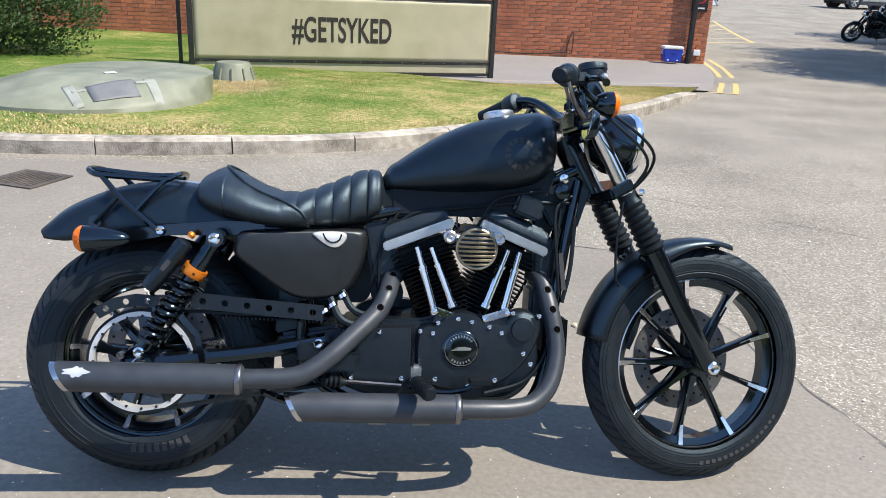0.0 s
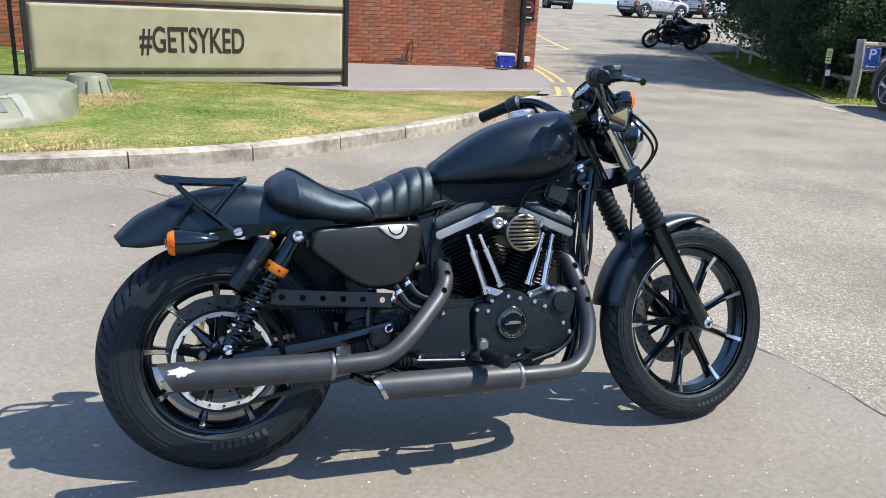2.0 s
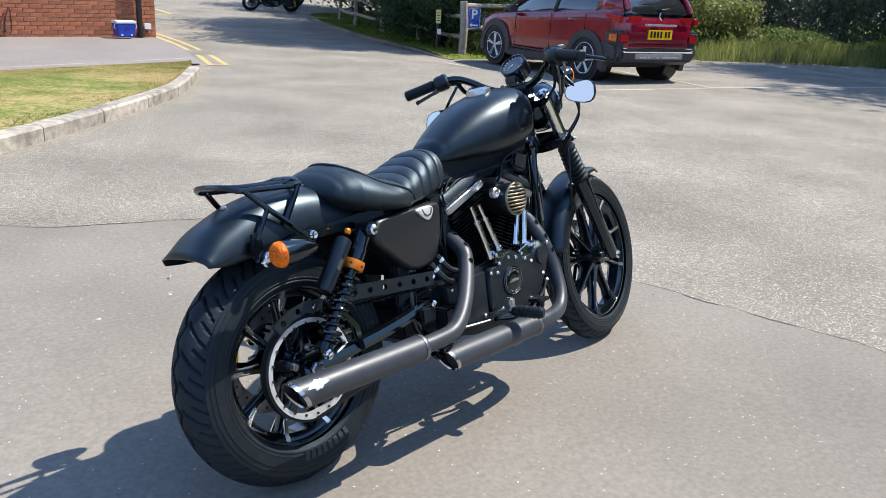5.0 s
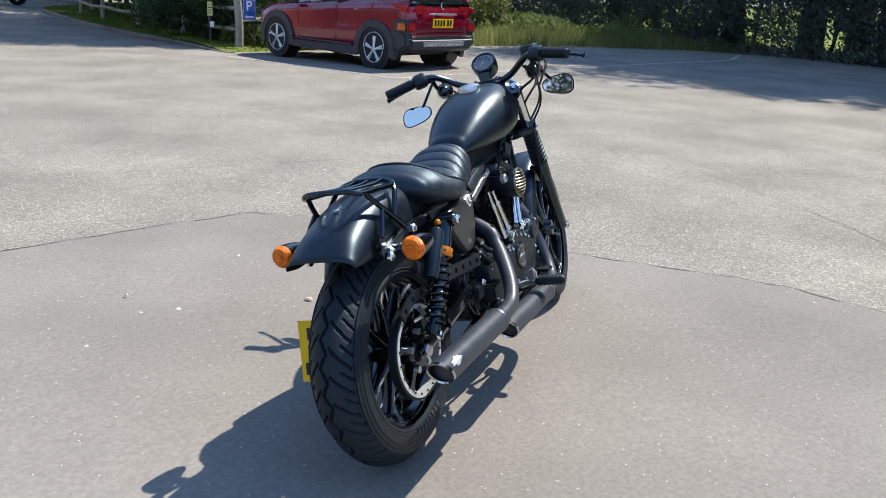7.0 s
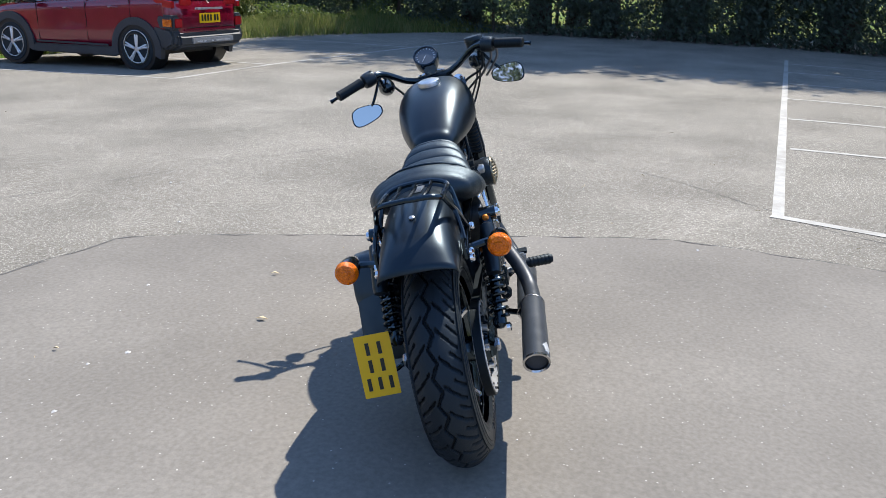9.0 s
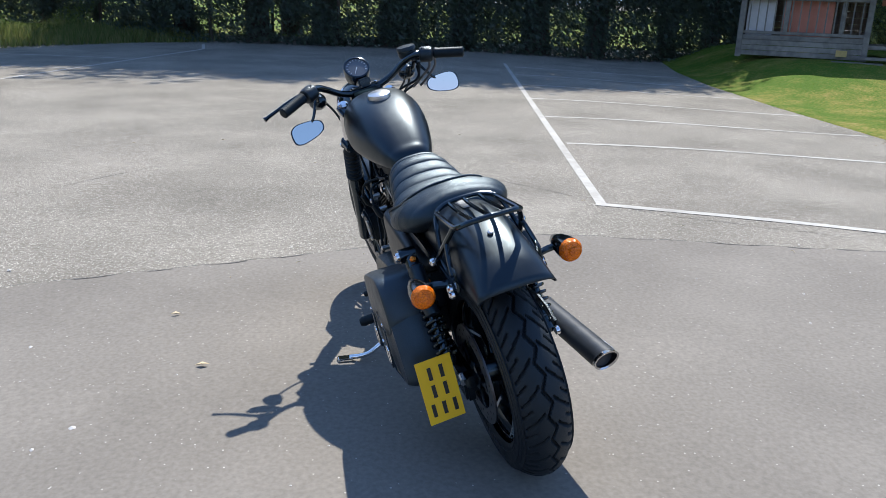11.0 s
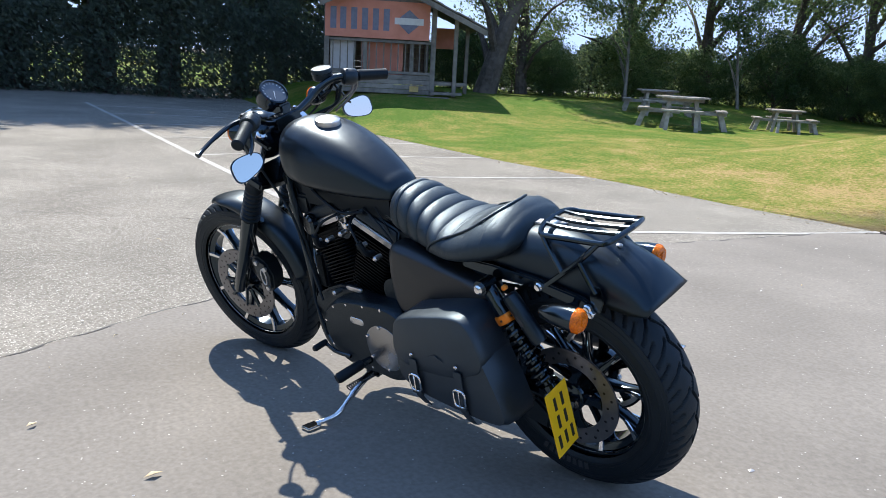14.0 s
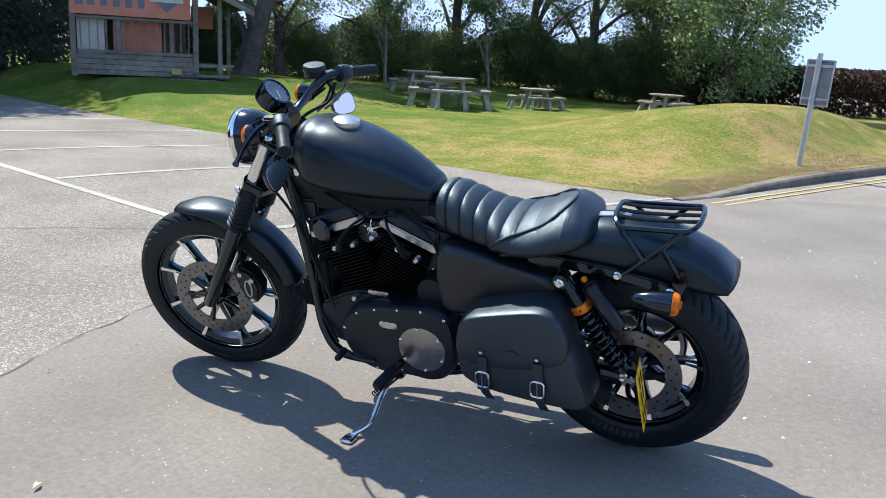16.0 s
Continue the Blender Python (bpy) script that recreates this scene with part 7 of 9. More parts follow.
P("belt_guard", holed_strip([(0.455, 0.463), (0.33, 0.472), (0.125, 0.488)], 0.040, -0.132, 0.006, 0.055, 0.0085), WRINKLE, bike, "black drilled belt guard")
P("belt_guard", holed_strip([(q.x, q.z) for q in arc_pts((0, RR), 0.165, 75, 130, 8)], 0.030, -0.132, 0.006, 0.04, 0.008), WRINKLE, bike)
P("belt", Geo().box((0.24, -0.098, 0.452), (0.46, 0.024, 0.007), Matrix.Rotation(radians(1.5), 3, "Y")), RUBBER_TRIM, bike)
P("belt", Geo().box((0.24, -0.098, 0.232), (0.50, 0.024, 0.007), Matrix.Rotation(radians(-10), 3, "Y")), RUBBER_TRIM, bike)
for i in range(30):
    f = i / 29
    P("belt_tooth", Geo().box((0.19 + 0.30 * f, -0.098, 0.4435 - 0.008 * f), (0.0055, 0.024, 0.006)), RUBBER_TRIM, bike)
P("debris_guard", Geo().prism([(0.03, 0.47), (0.10, 0.46), (0.15, 0.40), (0.162, 0.33), (0.148, 0.33), (0.135, 0.395), (0.09, 0.445), (0.03, 0.455)], -0.136, -0.132), GLOSS, bike, solid=0.0)
P("swingarm_cover", Geo().box((0.42, -0.125, 0.360), (0.06, 0.02, 0.05)), WRINKLE, bike, bevel=0.006)
P("pivot_bolt", Geo().lathe([(0.013, 0), (0.013, 0.008), (0.009, 0.012), (0.004, 0.011)], (0.445, -0.128, 0.385), (0, -1, 0), 20), CHROME, bike, "bright pivot bolt")

# foot controls, right
peg = P("footpeg", Geo().lathe([(0.013, 0), (0.017, 0.01), (0.018, 0.09), (0.014, 0.10)], (0.690, -0.225, 0.315), (0.35, -1, -0.10), 16), RUBBER_TRIM, bike, "black rubber footpeg")
P("peg_mount", Geo().tube(curve([(0.70, -0.12, 0.285), (0.695, -0.17, 0.300), (0.690, -0.22, 0.315)], 4), 0.012, 8), ALLOY, peg)
P("peg_clevis", Geo().box((0.692, -0.215, 0.335), (0.026, 0.03, 0.04)), ALLOY, peg, bevel=0.006)
for i in range(6):
    P("peg_rib", Geo().lathe([(0.0195, 0), (0.0195, 0.006)], (0.6945 + i * 0.0045, -0.238 - i * 0.013, 0.3137 - i * 0.0013), (0.35, -1, -0.10), 16), RUBBER_TRIM, peg)
ped = P("brake_pedal", Geo().tube(curve([(0.68, -0.16, 0.285), (0.76, -0.175, 0.275), (0.82, -0.185, 0.285), (0.85, -0.19, 0.305)], 5), 0.007, 8), GLOSS, bike)
P("pedal_pad", Geo().box((0.855, -0.205, 0.312), (0.055, 0.05, 0.012)), RUBBER_TRIM, ped, bevel=0.003)
P("brake_rod", Geo().tube([(0.52, -0.15, 0.292), (0.66, -0.155, 0.285)], 0.005, 6), STEEL, bike)
P("brake_master", Geo().lathe([(0.010, 0)] + [(0.018 if i % 2 else 0.012, 0.006 + i * 0.006) for i in range(9)] + [(0.008, 0.065)], (0.455, -0.15, 0.293), (1, 0, -0.05), 16), RUBBER_TRIM, bike)
P("master_body", Geo().box((0.50, -0.14, 0.345), (0.09, 0.05, 0.05)), WRINKLE, bike, bevel=0.006)

# fasteners and plug caps on the left of the cylinders
for x, z in ((0.926, 0.625), (0.861, 0.646), (0.707, 0.651), (0.649, 0.621), (0.878, 0.452), (0.791, 0.679)):
    P("head_bolt", Geo().lathe([(0.009, -0.02), (0.009, 0.006), (0.005, 0.010)], (x, 0.125, z), (0, 1, 0), 12), ALLOY, eng)
for x, z, k in ((0.905, 0.615, 1), (0.680, 0.625, -1)):
    P("plug_cap", Geo().tube(curve([(x, 0.105, z), (x, 0.135, z + 0.012), (x - 0.01 * k, 0.15, z + 0.05)], 4), 0.011, 8), RUBBER_TRIM, eng)
    P("plug_lead", Geo().tube(curve([(x - 0.01 * k, 0.15, z + 0.05), (x - 0.05 * k, 0.135, z + 0.10), (0.79 + 0.02 * k, 0.06, 0.735)], 6), 0.0045, 6), RUBBER_TRIM, eng)

# left side: primary cover, chrome cover, saddlebag, stand
prim = P("primary_cover", Geo().pillow(rounded([(0.535, 0.455), (0.60, 0.478), (0.70, 0.472), (0.80, 0.462), (0.865, 0.440), (0.915, 0.395), (0.930, 0.340), (0.910, 0.275), (0.86, 0.225), (0.78, 0.205), (0.68, 0.215), (0.60, 0.205), (0.545, 0.235), (0.515, 0.31), (0.515, 0.40)]), 0.09, 0.165, 0.93), WRINKLE, bike, "black primary chaincase cover")
P("inspection_cover", Geo().lathe([(0.080, -0.01), (0.082, 0.004), (0.079, 0.010), (0.056, 0.014), (0.004, 0.016)], (0.634, 0.158, 0.328), (0, 1, 0), 44), COVER, prim, "round brushed bright inspection cover")
for i in range(6):
    a = i * 1.0472 + 0.4
    P("cover_bolt", Geo().lathe([(0.006, 0), (0.006, 0.005), (0.003, 0.007)], (0.634 + 0.074 * math.cos(a), 0.168, 0.328 + 0.074 * math.sin(a)), (0, 1, 0), 10), CHROME, prim)
for c, w, h in (((0.745, 0.1645, 0.398), 0.066, 0.024), ((0.800, 0.1075, 0.474), 0.075, 0.016)):
    P("slot_plate", Geo().pillow([(c[0] - w / 2 + h / 2 + h / 2 * math.cos(math.pi / 2 + math.pi * k / 8), c[2] + h / 2 * math.sin(math.pi / 2 + math.pi * k / 8)) for k in range(9)] +
                                 [(c[0] + w / 2 - h / 2 + h / 2 * math.cos(-math.pi / 2 + math.pi * k / 8), c[2] + h / 2 * math.sin(-math.pi / 2 + math.pi * k / 8)) for k in range(9)], c[1] - 0.004, c[1] + 0.004, 0.9), ALLOY, prim, "small rounded bright plate")
for x, z in ((0.555, 0.445), (0.63, 0.462), (0.71, 0.456), (0.79, 0.445), (0.855, 0.422), (0.905, 0.36), (0.89, 0.272), (0.80, 0.225), (0.71, 0.235), (0.68, 0.345), (0.82, 0.39)):
    P("cover_bolt", Geo().lathe([(0.0065, 0), (0.0065, 0.008), (0.003, 0.010)], (x, 0.156, z), (0, 1, 0), 12), CHROME, prim)
P("starter_housing", Geo().cyl((0.62, 0.02, 0.50), (0.62, 0.10, 0.50), 0.045), WRINKLE, bike)
P("regulator", Geo().box((1.07, 0.0, 0.40), (0.04, 0.12, 0.10)), FIN, bike, bevel=0.004)
for i in range(6):
    P("regulator_fin", Geo().box((1.10, -0.05 + i * 0.02, 0.40), (0.03, 0.004, 0.10)), FIN, bike)

bag_poly = [(0.480, 0.430), (0.464, 0.520), (0.44, 0.538), (0.36, 0.560), (0.235, 0.592), (0.188, 0.580), (0.150, 0.50), (0.105, 0.400), (0.075, 0.315), (0.085, 0.285), (0.15, 0.278), (0.27, 0.285), (0.40, 0.298), (0.465, 0.325), (0.482, 0.36)]
bag = P("saddlebag", Geo().pillow(rounded(bag_poly), 0.150, 0.268, 0.93), BAG_LEATHER, bike, "single black leather saddlebag with two buckled straps", sharp=50)
flap = [(0.468, 0.520), (0.44, 0.543), (0.36, 0.566), (0.225, 0.598), (0.178, 0.582), (0.150, 0.515), (0.140, 0.475), (0.150, 0.440), (0.19, 0.420), (0.24, 0.398), (0.33, 0.385), (0.41, 0.382), (0.46, 0.395), (0.484, 0.425)]
P("flap", Geo().dome(rounded(flap), 0.148, 0.273, 0.93, wall=0.74), BAG_LEATHER, bag, "leather flap", sharp=50)
for x, zt, zb in ((0.392, 0.425, 0.268), (0.228, 0.432, 0.262)):
    st = P("strap", Geo().loft([[Vector((x - 0.014 - sh, y, z)), Vector((x + 0.014 - sh, y, z)), Vector((x + 0.014 - sh, y + 0.004, z)), Vector((x - 0.014 - sh, y + 0.004, z))] for z, y, sh in ((zt, 0.2785, 0.0), (0.36, 0.279, 0.002), (0.30, 0.274, 0.006), (zb, 0.258, 0.016))]), BAG_LEATHER, bag, "leather strap", bevel=0.001)
    P("buckle", Geo().tube([Vector((x + 0.020 * math.copysign(abs(math.cos(a)) ** 0.5, math.cos(a)), 0.284, 0.348 + 0.026 * math.copysign(abs(math.sin(a)) ** 0.5, math.sin(a)))) for a in [k * math.pi / 10 for k in range(20)]], 0.0032, 7, closed=True), CHROME, st, "bright rectangular buckle")
    P("prong", Geo().tube([(x, 0.286, 0.372), (x, 0.286, 0.326)], 0.0022, 6), CHROME, st)
    P("keeper", Geo().box((x - 0.002, 0.281, 0.318), (0.034, 0.008, 0.012)), BAG_LEATHER, st)
    P("rivet", Geo().lathe([(0.006, 0), (0.005, 0.003), (0.002, 0.004)], (x + 0.002, 0.2815, zt + 0.014), (0, 1, 0), 10), CHROME, st)
P("emboss", Geo().prism([(0.275, 0.448), (0.305, 0.462), (0.335, 0.448), (0.305, 0.453)], 0.2795, 0.2812), BAG_LEATHER, bag)

stand = P("side_stand", Geo().tube(curve([(0.772, 0.115, 0.180), (0.775, 0.200, 0.149), (0.772, 0.280, 0.114), (0.781, 0.318, 0.105), (0.803, 0.362, 0.104)], 6), [0.0115] * 8 + [0.0095] * 17, 12), CHROME, bike, "worn chrome side stand resting on the ground")
P("foot", Geo().box((0.805, 0.382, 0.1035), (0.040, 0.056, 0.012), Matrix.Rotation(radians(14), 3, "X")), CHROME, stand, bevel=0.004)
P("stand_pivot", Geo().box((0.755, 0.11, 0.195), (0.06, 0.06, 0.05)), GLOSS, stand, bevel=0.008)
P("spring", Geo().tube([Vector((0.745 + 0.05 * i / 120, 0.13 + 0.085 * i / 120, 0.185 - 0.03 * i / 120)) + 0.010 * Vector((math.cos(i * 0.7), 0, math.sin(i * 0.7))) for i in range(121)], 0.0022, 6), GLOSS, stand)
pegl = P("footpeg", Geo().lathe([(0.013, 0), (0.017, 0.01), (0.018, 0.09), (0.014, 0.10)], (0.714, 0.200, 0.268), (0.26, 1, -0.16), 16), RUBBER_TRIM, bike, "black rubber footpeg")
P("peg_mount", Geo().tube([(0.705, 0.10, 0.262), (0.714, 0.205, 0.268)], 0.012, 8), GLOSS, pegl)
gear = P("gear_lever", Geo().tube(curve([(0.80, 0.175, 0.255), (0.86, 0.185, 0.262), (0.90, 0.19, 0.285)], 4), 0.0065, 8), GLOSS, bike)
P("toe_peg", Geo().lathe([(0.010, 0), (0.011, 0.01), (0.011, 0.05), (0.008, 0.056)], (0.902, 0.185, 0.288), (0, 1, 0), 14), RUBBER_TRIM, gear)

# rear brake caliper, number plate on the left
P("rear_caliper", Geo().prism([(0.06, 0.20), (0.14, 0.22), (0.15, 0.27), (0.10, 0.30), (0.05, 0.26)], 0.065, 0.118), WRINKLE, bike, bevel=0.008)
plate_m = Matrix.Translation((-0.050, 0.207, 0.340)) @ Matrix.Rotation(radians(9.5), 4, "Y") @ Matrix.Rotation(radians(4), 4, "Z")
np_ = P("number_plate", Geo().box((0, 0, 0), (0.003, 0.103, 0.180)).xf(plate_m), PLATE, bike, "tall yellow number plate mounted beside the wheel", bevel=0.001)
for n, z in ((2, 0.050), (2, 0.0), (3, -0.052)):
    for i in range(n):
        y = (i - (n - 1) / 2) * (0.031 if n == 3 else 0.034)
        P("character_bar", Geo().box((-0.0022, y, z), (0.0012, 0.011, 0.036)).xf(plate_m), BAR_INK, np_)
P("plate_bracket", Geo().tube(curve([(-0.040, 0.20, 0.30), (-0.01, 0.17, 0.30), (0.0, 0.13, 0.318)], 4), 0.008, 8), GLOSS, bike)

# front fork
F0, F1 = Vector((1.498, 0, 0.330)), Vector((1.140, 0, 0.965))
for s in (-1, 1):
    at = lambda z: F0.lerp(F1, (z - F0.z) / (F1.z - F0.z)) + Vector((0, s * 0.097, 0))
    P("fork_tube", Geo().cyl(at(0.66), at(0.968), 0.0215, n=22), CHROME, bike, "chrome fork tube", steer=True)
    P("fork_slider", Geo().lathe([(0.020, 0), (0.026, 0.01), (0.0255, 0.20), (0.028, 0.30), (0.030, 0.33), (0.030, 0.37)], at(0.325), F1 - F0, 24), GLOSS, bike, "black lower fork leg", steer=True)
    ax = (F1 - F0).normalized()
    b0 = at(0.650)
    prof = [(0.031, 0)]
    for i in range(8):
        prof += [(0.0365 - 0.0006 * i, 0.006 + i * 0.0185), (0.0365 - 0.0006 * i, 0.011 + i * 0.0185), (0.0285, 0.0165 + i * 0.0185)]
    prof += [(0.027, 0.158), (0.027, 0.168)]
    P("fork_gaiter", Geo().lathe(prof, b0, ax, 24), RUBBER_TRIM, bike, "ribbed black rubber fork gaiter", steer=True)
    P("fork_cap", Geo().lathe([(0.019, 0), (0.019, 0.012), (0.012, 0.018), (0.003, 0.018)], at(0.966), ax, 20), CHROME, bike, steer=True)
P("lower_clamp", Geo().loft([[Vector((x, y, 0)) for x, y in ((-0.045, -0.125), (0.02, -0.13), (0.03, -0.10), (0.035, 0.10), (0.02, 0.13), (-0.045, 0.125), (-0.07, 0.05), (-0.07, -0.05))], [Vector((x, y, 0.032)) for x, y in ((-0.045, -0.125), (0.02, -0.13), (0.03, -0.10), (0.035, 0.10), (0.02, 0.13), (-0.045, 0.125), (-0.07, 0.05), (-0.07, -0.05))]]).xf(Matrix.Translation((1.230, 0, 0.798)) @ Matrix.Rotation(radians(-30), 4, "Y")), GLOSS, bike, bevel=0.006, steer=True)
P("upper_clamp", Geo().loft([[Vector((x, y, z)) for x, y in ((-0.045, -0.12), (0.025, -0.125), (0.03, 0.0), (0.025, 0.125), (-0.045, 0.12), (-0.06, 0.0))] for z in (0, 0.026)]).xf(Matrix.Translation((1.140, 0, 0.945)) @ Matrix.Rotation(radians(-30), 4, "Y")), GLOSS, bike, bevel=0.008, steer=True)
for s in (-1, 1):
    P("clamp_bolt", Geo().lathe([(0.010, 0), (0.010, 0.01), (0.005, 0.014)], (1.262, s * 0.118, 0.800), (0.8, s * 0.3, 0), 12), CHROME, bike, steer=True)

# front mudguard
rings = []
for i in range(34):
    a = radians(74 + (168 - 74) * i / 33)
    rr = RF + 0.020 + 0.006 * math.sin(math.pi * i / 33)
    ring = []
    for j in range(21):
        t = math.pi * j / 20
        cs, sn = math.cos(t), math.sin(t)
        r = rr - (0.016 + 0.040 * ease(0.05, 0.55, i / 33)) * (1 - sn ** 0.7)
        wd = 0.062 * (1 - 0.42 * ease(0.16, 0.0, i / 33))
        ring.append(Vector((WB + r * math.cos(a), wd * math.copysign(abs(cs) ** 0.75, cs), RF + r * math.sin(a))))
    rings.append(ring)
P("front_mudguard", Geo().loft(rings, False, False, closed=False), DENIM, bike, "short satin black front mudguard", sharp=60, steer=True, solid=0.004)
for s in (-1, 1):
    P("mudguard_bracket", Geo().tube([(1.36, s * 0.072, 0.60), (1.30, s * 0.062, 0.63)], 0.010, 8), GLOSS, bike, steer=True)

# front brake caliper
cal = P("front_caliper", Geo().prism([(1.355, 0.40), (1.375, 0.48), (1.345, 0.50), (1.295, 0.475), (1.275, 0.42), (1.29, 0.36), (1.33, 0.345)], 0.045, 0.112), WRINKLE, bike, "black front brake caliper", bevel=0.010, steer=True)
P("caliper_plate", Geo().tube([Vector((1.318 + 0.012 * math.cos(a) , 0.1135, 0.415 + 0.032 * math.sin(a))) for a in [k * math.pi / 12 for k in range(24)]], 0.003, 6, closed=True), ALLOY, cal, steer=True)
for x, z in ((1.34, 0.47), (1.31, 0.37), (1.30, 0.45)):
    P("bolt", Geo().lathe([(0.009, 0), (0.009, 0.008), (0.004, 0.010)], (x, 0.110, z), (0, 1, 0), 12), ALLOY, cal, steer=True)

# headlight
hl = P("headlight", Geo().lathe([(0.02, -0.10), (0.055, -0.085), (0.080, -0.045), (0.088, 0.0), (0.088, 0.012)], (1.255, 0, 0.935), (1, 0, -0.06), 40), GLOSS, bike, "round black headlight with chrome rim", steer=True)
P("bezel", Geo().lathe([(0.084, 0.006), (0.091, 0.008), (0.093, 0.018), (0.088, 0.030), (0.080, 0.034), (0.078, 0.028), (0.084, 0.006)], (1.255, 0, 0.935), (1, 0, -0.06), 44, cap=False), CHROME, hl, "chrome rim", steer=True)
P("reflector", Geo().lathe([(0.079, 0.020), (0.06, -0.02), (0.02, -0.045), (0.004, -0.048)], (1.255, 0, 0.935), (1, 0, -0.06), 36, cap=False), CHROME, hl, steer=True)
P("glass", Geo().lathe([(0.080, 0.028), (0.070, 0.038), (0.045, 0.047), (0.004, 0.051)], (1.255, 0, 0.935), (1, 0, -0.06), 36), HEADGLASS, hl, "clear domed glass", steer=True)
P("visor", Geo().tube([(1.255, 0, 0.935 + 0.06), (1.17, 0, 0.985)], 0.018, 8), GLOSS, hl, steer=True)

# handlebar and controls
HB = [(1.112, 0, 1.004), (1.110, 0.055, 1.005), (1.100, 0.105, 1.022), (1.080, 0.150, 1.052), (1.044, 0.190, 1.074), (1.006, 0.235, 1.072), (0.950, 0.346, 1.045)]
pts = [(x, -y, z) for x, y, z in HB[::-1]] + HB[1:]
hb = P("handlebar", Geo().tube(curve(pts, 6), 0.0125, 12), GLOSS, bike, "black handlebar", steer=True)
P("riser", Geo().box((1.118, 0.0, 0.992), (0.045, 0.13, 0.055)), GLOSS, hb, bevel=0.010, steer=True)
for y in (-0.045, -0.02, 0.02, 0.045):
    P("riser_bolt", Geo().lathe([(0.006, 0), (0.006, 0.005), (0.003, 0.006)], (1.105, y, 1.020), (-0.3, 0, 1), 10), CHROME, hb, steer=True)
for s in (-1, 1):
    a, b = Vector((0.994, s * 0.260, 1.067)), Vector((0.943, s * 0.358, 1.043))
    grip = P("grip", Geo().lathe([(0.016, 0), (0.020, 0.006), (0.0185, 0.02), (0.0185, (b - a).length - 0.01), (0.019, (b - a).length - 0.004), (0.014, (b - a).length)], a, b - a, 20), RUBBER_TRIM, hb, "black rubber grip", steer=True)
    for k in range(7):
        q = a.lerp(b, 0.22 + 0.11 * k)
        P("grip_ring", Geo().lathe([(0.0189, 0), (0.0189, 0.004)], q, b - a, 18), RUBBER_TRIM, grip, steer=True)
    sw = P("switchgear", Geo().lathe([(0.018, 0), (0.027, 0.004), (0.029, 0.012), (0.029, 0.038), (0.026, 0.048), (0.018, 0.052)], Vector((1.018, s * 0.212, 1.075)), Vector((-0.046, s * 0.096, -0.022)), 22), WRINKLE, hb, "black switch housing", steer=True)
    for k in range(3):
        P("button", Geo().box((1.000 - 0.002 * k, s * (0.222 + 0.012 * k), 1.092 - 0.008 * k), (0.012, 0.010, 0.012), Matrix.Rotation(radians(20), 3, "Y")), RUBBER_TRIM, sw, bevel=0.002, steer=True)
    P("lever_perch", Geo().box((1.052, s * 0.205, 1.070), (0.048, 0.035, 0.030)), WRINKLE, hb, bevel=0.006, steer=True)
    tip = Vector((1.040, -0.397, 1.026)) if s < 0 else Vector((1.067, 0.408, 1.025))
    P("lever", Geo().tube(curve([(1.062, s * 0.215, 1.068), (1.072, s * 0.265, 1.064), ((tip.x + 1.072) / 2 + 0.006, s * 0.335, 1.046), tip], 5), [0.008] * 10 + [0.0065] * 5 + [0.0095], 8), GLOSS, hb, "black hand lever", steer=True)
    # mirror below the bar
    c = Vector((1.021, 0.280, 0.943)) if s > 0 else Vector((1.046, -0.284, 0.944))
    back_dir = Vector((-1, 0.05 if s > 0 else 0.20, 0.30 if s > 0 else 0.20)).normalized()
    u = Vector((0, 0, 1)).cross(back_dir).normalized()
    w = back_dir.cross(u)
    outline = []
    for k in range(28):
        an = 2 * math.pi * k / 28
        cx, cz = math.copysign(abs(math.cos(an)) ** 0.72, math.cos(an)), math.copysign(abs(math.sin(an)) ** 0.72, math.sin(an))
        out = cx * s * -1
        outline.append((cx * 0.060, cz * (0.034 + 0.008 * out) - 0.006 * out))
    face = [c + u * x + w * z for x, z in outline]
    mir = P("mirror", Geo().loft([[c + (q - c) * 0.5 - back_dir * 0.022 for q in face], [c + (q - c) * 0.9 - back_dir * 0.014 for q in face], [c + (q - c) * 1.05 for q in face], [c + (q - c) * 1.05 + back_dir * 0.003 for q in face], [c + (q - c) * 0.98 + back_dir * 0.003 for q in face]]), GLOSS, hb, "black teardrop mirror slung under the bar", steer=True)
    P("mirror_glass", Geo().loft([[c + (q - c) * 0.98 + back_dir * 0.0035 for q in face], [c + (q - c) * 0.97 + back_dir * 0.0045 for q in face]]), MIRROR, mir, "mirror glass", steer=True)
    P("mirror_stem", Geo().tube(curve([c - back_dir * 0.016, c + Vector((0.006, s * -0.040, 0.045)), Vector((1.055, s * 0.205, 1.050))], 5), 0.0055, 8), GLOSS, mir, steer=True)
    fi = P("front_indicator", Geo().lathe([(0.006, -0.045), (0.020, -0.040), (0.031, -0.018), (0.033, 0.0)], (1.144, s * 0.186, 1.015), (1, s * 0.05, 0), 24), GLOSS, bike, "black bullet front indicator", steer=True)
    P("lens", Geo().lathe([(0.033, 0.0), (0.032, 0.008), (0.024, 0.016), (0.003, 0.020)], (1.144, s * 0.186, 1.015), (1, s * 0.05, 0), 24), AMBER, fi, "amber lens", steer=True)
    P("stalk", Geo().tube(curve([(1.120, s * 0.188, 1.018), (1.085, s * 0.196, 1.030), (1.055, s * 0.200, 1.060)], 4), 0.008, 8), GLOSS, fi, steer=True)
